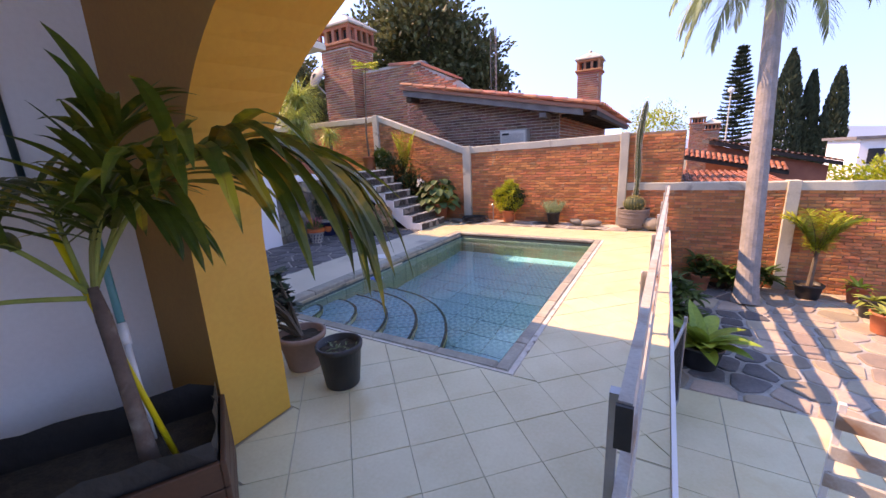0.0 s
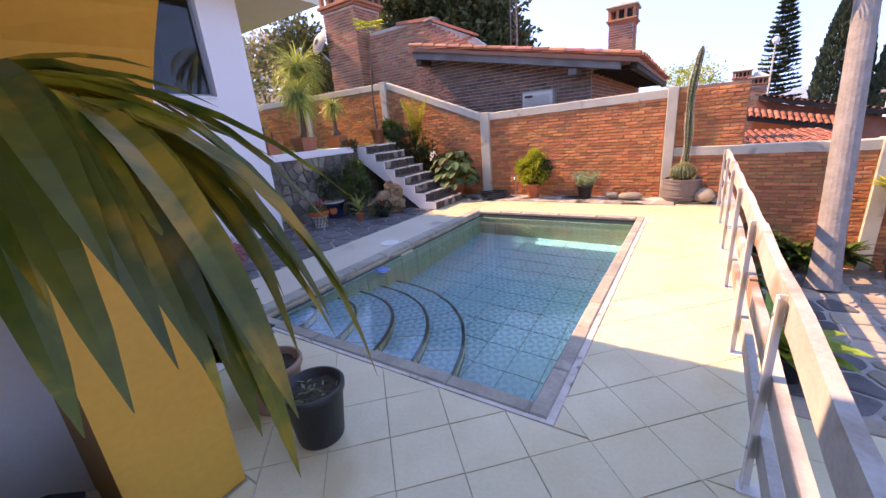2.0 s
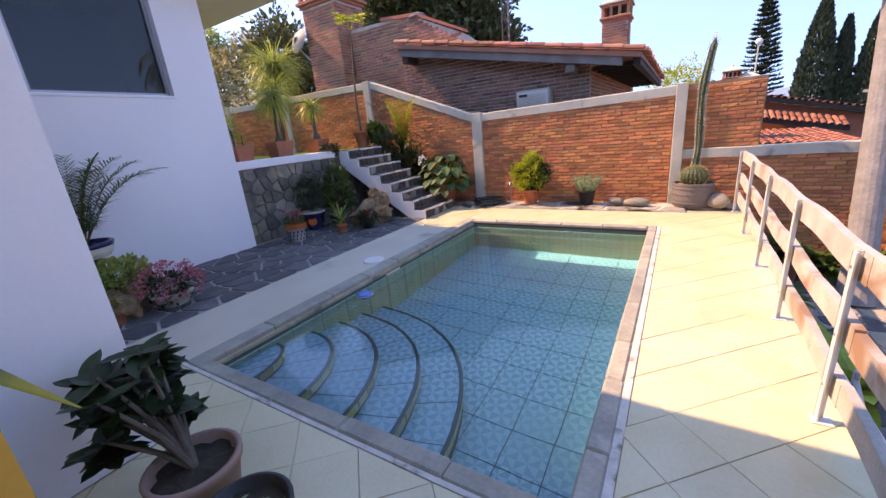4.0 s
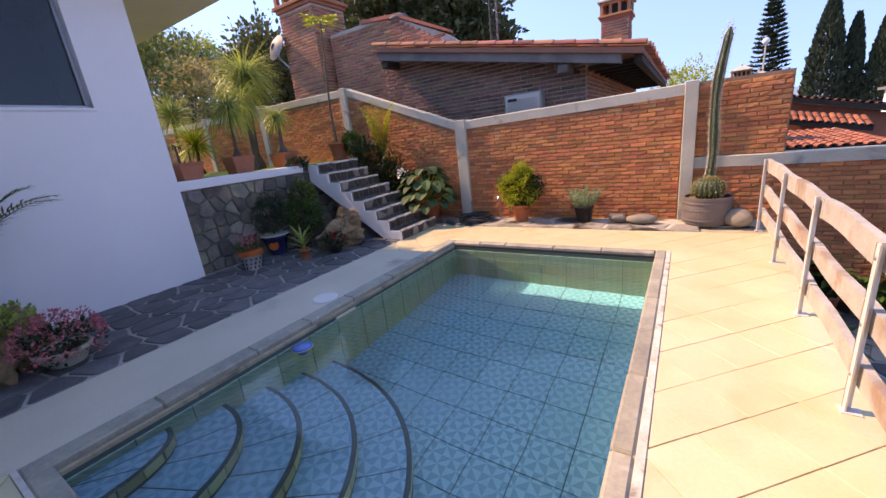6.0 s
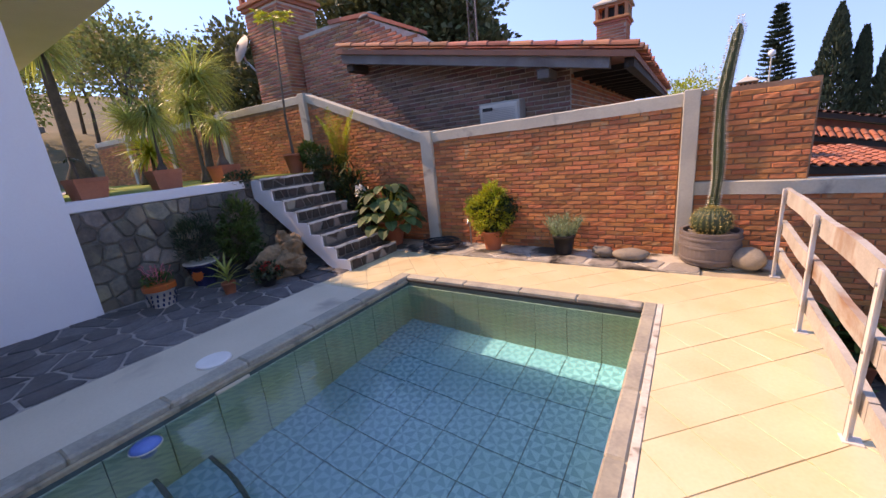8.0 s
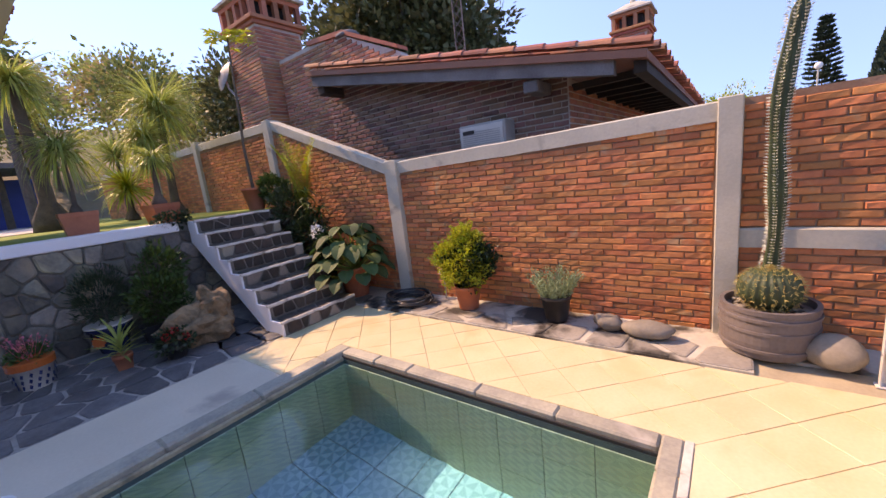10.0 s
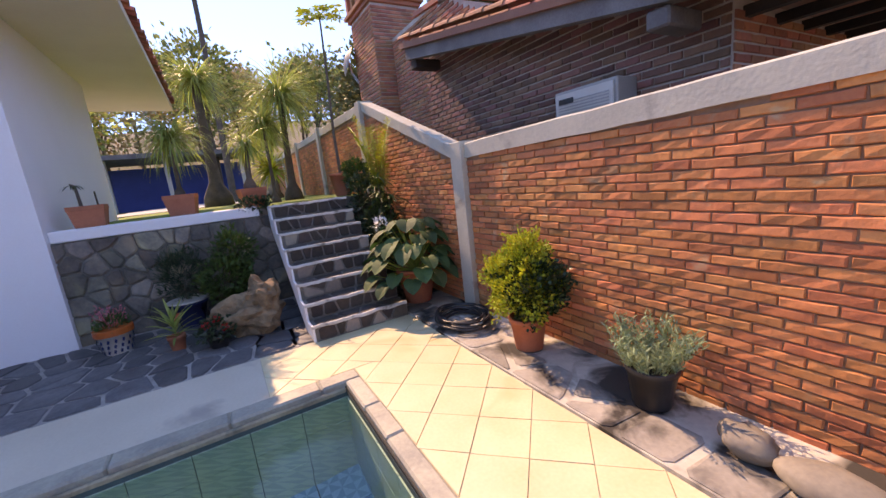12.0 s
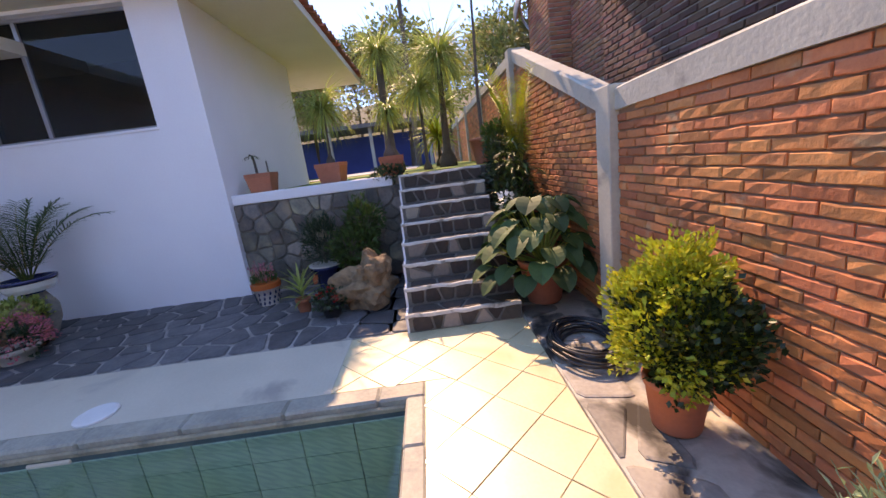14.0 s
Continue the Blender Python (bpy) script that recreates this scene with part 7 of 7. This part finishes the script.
CROWN = Vector((-1.30, 0.97, 1.12))
palm = thing("potted_palm", (-1.16, 0.97, 0.34), "young palm with broad split leaves growing in the wooden planter", "potted plant")
P0 = Vector(palm.location)
bm = bmesh.new()
tube(bm, [Vector((0, 0, -0.02)), Vector((-0.02, 0, 0.25)), Vector((-0.06, 0, 0.5)), Vector((-0.09, 0, 0.70)), Vector((-0.12, 0, 0.82))], [0.038, 0.030, 0.026, 0.026, 0.016], 12)
part("trunk", bm, M["bark_young"], palm, "slim ringed brown trunk", smooth=True)


def big_frond(name, pts, n, leaf_len, leaf_w, seed, start=0.28, droop=1.3, sweep=0.9, up=0.25):
    """A frond whose midrib follows given points; wide leaflets."""
    rng = random.Random(seed)
    pts = [Vector(p) - P0 for p in pts]
    fine = []
    m_ = len(pts) - 1
    for i in range(m_ * 8 + 1):
        t = i / 8
        k = min(int(t), m_ - 1)
        f = t - k
        a, b = pts[max(k - 1, 0)], pts[k]
        c, d = pts[k + 1], pts[min(k + 2, m_)]
        fine.append(0.5 * ((2 * b) + (c - a) * f + (2 * a - 5 * b + 4 * c - d) * f * f + (3 * b - a - 3 * c + d) * f ** 3))
    bm = bmesh.new()
    tube(bm, fine, [0.011 * (1 - 0.85 * i / len(fine)) for i in range(len(fine))], 7)
    fr = part("frond", bm, M["leaf_pony"], palm)
    for i in range(n):
        t = start + (1 - start) * i / (n - 1)
        q = min(len(fine) - 2, int(t * (len(fine) - 1)))
        c = fine[q].lerp(fine[q + 1], t * (len(fine) - 1) - q)
        d = (fine[q + 1] - fine[q]).normalized()
        side = d.cross(Vector((0, 0, 1)))
        side = side.normalized() if side.length > 0.05 else Vector((1, 0, 0))
        upv = side.cross(d)
        ll = leaf_len * (0.50 + 0.50 * math.sin(math.pi * min(0.62, 0.05 + 0.65 * t)))
        for s in (-1, 1):
            w = side * s * (1 - 0.55 * t) + d * sweep * (0.5 + t) + upv * up * (1.7 - 0.7 * t) * rng.uniform(-0.3, 3.0)
            bm = bmesh.new()
            blade(bm, c, w, ll * rng.uniform(0.8, 1.12), leaf_w * rng.uniform(0.8, 1.2), droop * (0.25 + 0.85 * t) * rng.uniform(0.5, 1.3), 7, 0.16, rng.uniform(-0.35, 0.35))
            part("leaflet", bm, M["leaf_frond"], fr)


big_frond("frond", [(-1.29, 0.97, 1.14), (-1.20, 1.11, 1.42), (-1.02, 1.25, 1.60), (-0.76, 1.37, 1.67), (-0.52, 1.47, 1.60)], 34, 0.62, 0.052, 1, 0.32, 2.7)
big_frond("frond", [(-1.28, 0.97, 1.14), (-1.25, 1.02, 1.36), (-1.18, 1.06, 1.58), (-1.05, 1.08, 1.74)], 20, 0.34, 0.042, 2, 0.34)
big_frond("frond", [(-1.30, 0.96, 1.14), (-1.42, 0.80, 1.36), (-1.52, 0.60, 1.48), (-1.58, 0.42, 1.44)], 17, 0.38, 0.042, 3)
big_frond("frond", [(-1.31, 0.96, 1.14), (-1.40, 0.96, 1.36), (-1.55, 0.98, 1.52), (-1.74, 1.0, 1.56)], 18, 0.34, 0.038, 4)
big_frond("frond", [(-1.28, 0.97, 1.14), (-1.24, 1.00, 1.36), (-1.10, 1.05, 1.50), (-0.92, 1.10, 1.46)], 18, 0.30, 0.036, 5, 0.3, 1.8)
big_frond("frond", [(-1.30, 0.98, 1.14), (-1.34, 1.12, 1.40), (-1.42, 1.22, 1.52), (-1.5, 1.28, 1.5)], 14, 0.30, 0.045, 6)
big_frond("frond", [(-1.30, 0.95, 1.12), (-1.42, 0.70, 1.16), (-1.55, 0.45, 1.10), (-1.66, 0.25, 0.98)], 15, 0.30, 0.03, 7)
# poles that lean in the corner
g = thing("pool_pole", (-1.43, 1.08, 0.34), "telescopic pool pole, teal above and white below, leaning on the wall", "pole")
d_ = Vector((-0.13, 0.035, 0.285)).normalized()
bm = bmesh.new()
tube(bm, [(0, 0, 0), d_ * 0.50], 0.014, 12)
part("lower_tube", bm, M["white_plastic"], g, smooth=True)
bm = bmesh.new()
tube(bm, [d_ * 0.47, d_ * 0.58], 0.021, 12)
part("collar", bm, M["white_plastic"], g, smooth=True)
bm = bmesh.new()
tube(bm, [d_ * 0.52, d_ * 1.36], 0.017, 12)
part("upper_tube", bm, M["teal"], g, smooth=True)
g = thing("yellow_pole", (-1.14, 1.06, 0.34), "thin bright yellow pole standing in the planter", "pole")
bm = bmesh.new()
tube(bm, [(0, 0, 0), (-0.30, -0.12, 1.05)], 0.012, 10)
part("tube", bm, M["yellow_pole"], g, smooth=True)
g = thing("wall_pipe", (-2.035, 1.02, 0), "dark teal pipe that runs up the grey wall", "pipe", kind="structure")
bm = bmesh.new()
tube(bm, [(0, 0.02, 1.5), (0, 0, 3.28)], 0.014, 8)
part("pipe", bm, M["teal_pipe"], g, smooth=True)

# ---- pieces of walls, floors and paving ----
def deck_tiles():
    """Square cream tiles laid on the diagonal, cut at the pool and the edges."""
    s, g = TILE_S, 0.004
    zones = [(DX, 0.718, DY - 0.03, 8.57), (-3.32, DX - 0.001, 7.667, 8.57), (-4.15, -3.322, 7.0, 8.57), (-3.318, 0.718, 2.385, DY - 0.032), (-2.54, 0.718, 1.85, 2.38), (-1.46, 0.718, 1.30, 1.848), (-2.04, 0.718, -2.8, 1.296)]
    full = mesh_of(slab([Vector((-s / 2 + g / 2, -s / 2 + g / 2)), Vector((s / 2 - g / 2, -s / 2 + g / 2)), Vector((s / 2 - g / 2, s / 2 - g / 2)), Vector((-s / 2 + g / 2, s / 2 - g / 2))], Vector((0, 0)), 0.008, 1, 0.002, False), "floor_tile", M["tile"])
    ca, sa = math.cos(TILE_A), math.sin(TILE_A)
    R = Matrix.Rotation(TILE_A, 3, "Z")
    k = 0
    laid = set()

    def on_deck(p):
        if p.x > DX - 0.1 or p.y > PY1 + 0.06 or p.y < PY0 - 0.05 or (p.x < PX0 - 0.07 and p.y > 7.0):
            return -4.15 <= p.x <= 0.718 and p.y <= 8.57 and (p.y >= 2.385 or any(z[0] <= p.x <= z[1] and z[2] <= p.y <= z[3] for z in zones)) and not (p.x < -3.322 and DY - 0.05 < p.y < 7.0)
        return False
    for zx0, zx1, zy0, zy1 in zones:
        for i in range(-40, 60):
            for j in range(-40, 60):
                u, v = (i + 0.5) * s, (j + 0.5) * s
                cx, cy = TILE_O[0] + u * ca - v * sa, TILE_O[1] + u * sa + v * ca
                if cx < zx0 - s or cx > zx1 + s or cy < zy0 - s or cy > zy1 + s:
                    continue
                poly = []
                for du, dv in ((-1, -1), (1, -1), (1, 1), (-1, 1)):
                    a, b = du * (s - g) / 2, dv * (s - g) / 2
                    poly.append(Vector((cx + a * ca - b * sa, cy + a * sa + b * ca)))
                if (i, j) in laid:
                    continue
                if all(on_deck(p.lerp(q, f)) for p, q in zip(poly, poly[1:] + poly[:1]) for f in (0, 0.25, 0.5, 0.75)):
                    laid.add((i, j))
                    ob = new("floor_tile", full)
                    ob.parent = deck
                    ob.matrix_basis = Matrix.LocRotScale((cx, cy, -0.008 + 0.0015 * math.sin(k * 7.7)), Euler((0, 0, TILE_A)), None)
                    k += 1
                    continue
                for nx, ny, c in ((-1, 0, -zx0 - 0.003), (1, 0, zx1 - 0.003), (0, -1, -zy0 - 0.003), (0, 1, zy1 - 0.003)):
                    out = []
                    for a, b in zip(poly, poly[1:] + poly[:1]):
                        da, db = a.x * nx + a.y * ny - c, b.x * nx + b.y * ny - c
                        if da <= 0:
                            out.append(a)
                        if (da < 0) != (db < 0):
                            out.append(a + (b - a) * (da / (da - db)))
                    poly = out
                    if len(poly) < 3:
                        break
                if len(poly) < 3:
                    continue
                c = sum(poly, Vector((0, 0))) / len(poly)
                if max((p - c).length for p in poly) < 0.03:
                    continue
                ob = part("floor_tile", slab(poly, c, 0.008, k, 0.002, False), M["tile"], deck)
                ob.location = (c.x, c.y, -0.008 + 0.0015 * math.sin(k * 7.7))
                k += 1


TILE_S, TILE_A, TILE_O = 0.324, radians(44.7), (-0.107, 0.077)
deck_tiles()
pool_tiles()
for k, (p, poly) in enumerate(irregular_cells(-5.98, -4.16, 2.42, 7.6, 0.31, 11, 0.030)):
    ob = part("slate_slab", slab(poly, p, 0.016, k), M["slate"], slate_bed)
    ob.location = (p.x, p.y, 0.002)
for k, (p, poly) in enumerate(irregular_cells(-6.0, 0.0, 8.585, 8.90, 0.29, 12, 0.055)):
    ob = part("slate_slab", slab(poly, p, 0.013, k, 0.02), M["bed_stone"], bed)
    ob.location = (p.x, p.y, BED_Z - 0.014)
for k, (p, poly) in enumerate(irregular_cells(0.76, 7.5, 5.0, 9.2, 0.36, 14, 0.05)):
    # most stones short of x 1.9 are dark slate: the shadow strip painted in
    ob = part("flagstone", slab(poly, p, 0.022, k), M["flag"] if (p.x > 1.9 or k % 4 == 0) else M["slate"], low)
    ob.location = (p.x, p.y, LOW - 0.014)
tl = mesh_of(boxed(-0.247, 0.247, -0.247, 0.247, 0, 0.009, bevel=0.002), "floor_tile", M["tile"])
for i in range(10):
    for j in range(9):
        ob = new("floor_tile", tl)
        ob.parent = low
        ob.location = (1.01 + i * 0.5, 4.74 - j * 0.5, LOW - 0.0085)
WN = Matrix.Rotation(radians(90), 4, "Z") @ Matrix.Rotation(radians(90), 4, "X")
for k, (p, poly) in enumerate(irregular_cells(5.22, 9.2, 0.0, UP - 0.13, 0.20, 15, 0.016)):
    ob = part("stone", slab(poly, p, 0.035, k, 0.02), M["stone_grey"], retaining)
    ob.matrix_basis = Matrix.Translation((-6.125, 0, 0)) @ WN @ Matrix.Translation((p.x, p.y, 0))
# dark stones on the stair fronts and treads
rng = random.Random(8)
for k in range(8):
    x = SX0 - RUN * k
    for q, (p, poly) in enumerate(irregular_cells(SY0 + 0.05, SY1 - 0.01, RISE * k + 0.012, RISE * (k + 1) - 0.03, 0.15, 20 + k, 0.02)):
        ob = part("stone", slab(poly, p, 0.012, q, 0.008), M["stair_stone"] if rng.random() > 0.15 else M["flag"], stairs)
        ob.matrix_basis = Matrix.Translation((x - 0.002, 0, 0)) @ WN @ Matrix.Translation((p.x, p.y, 0))
    for q, (p, poly) in enumerate(irregular_cells(x - RUN + 0.02, x - 0.035, SY0 + 0.05, SY1 - 0.01, 0.24, 40 + k, 0.022)):
        ob = part("stone", slab(poly, p, 0.012, q, 0.008), M["stair_stone"], stairs)
        ob.location = (p.x, p.y, RISE * (k + 1) - 0.014)
for k in range(8):
    x, z = SX0 - RUN * k, RISE * (k + 1)
    bm = bmesh.new()
    prev = None
    for i in range(15):
        y = SY0 - 0.012 + (SY1 - SY0 + 0.01) * i / 14
        a, b = rng.uniform(-0.011, 0.008), rng.uniform(-0.006, 0.004)
        cur = [bm.verts.new(q) for q in ((x + 0.017 + a, y, z - 0.025 + 2 * b), (x + 0.014 + a, y, z - 0.007 + b), (x + 0.004, y, z + 0.003 + b), (x - 0.018 + a, y, z + 0.002 + b), (x - 0.018, y, z - 0.020))]
        if prev:
            for q in range(5):
                bm.faces.new((prev[q], cur[q], cur[(q + 1) % 5], prev[(q + 1) % 5]))
        else:
            bm.faces.new(cur)
        prev = cur
    bm.faces.new(prev[::-1])
    bmesh.ops.recalc_face_normals(bm, faces=bm.faces[:])
    part("nosing", bm, M["nosing"], stairs, "worn white painted edge of a step")
B_MESH = brick_meshes(0.208, 0.048, 0.014, M["brick"], 9, 0.005)
for k, (parent, x0, x1, z0, top, limit, near, y) in enumerate(BRICKS):
    places = brick_rows(x0 + 0.004, x1 - 0.004, z0, top, 0.219, 0.0583, 0.011, 30 + k)
    lay_bricks(parent, B_MESH, places, Matrix.Translation((0, y, 0)), 0.208, limit, near, k)
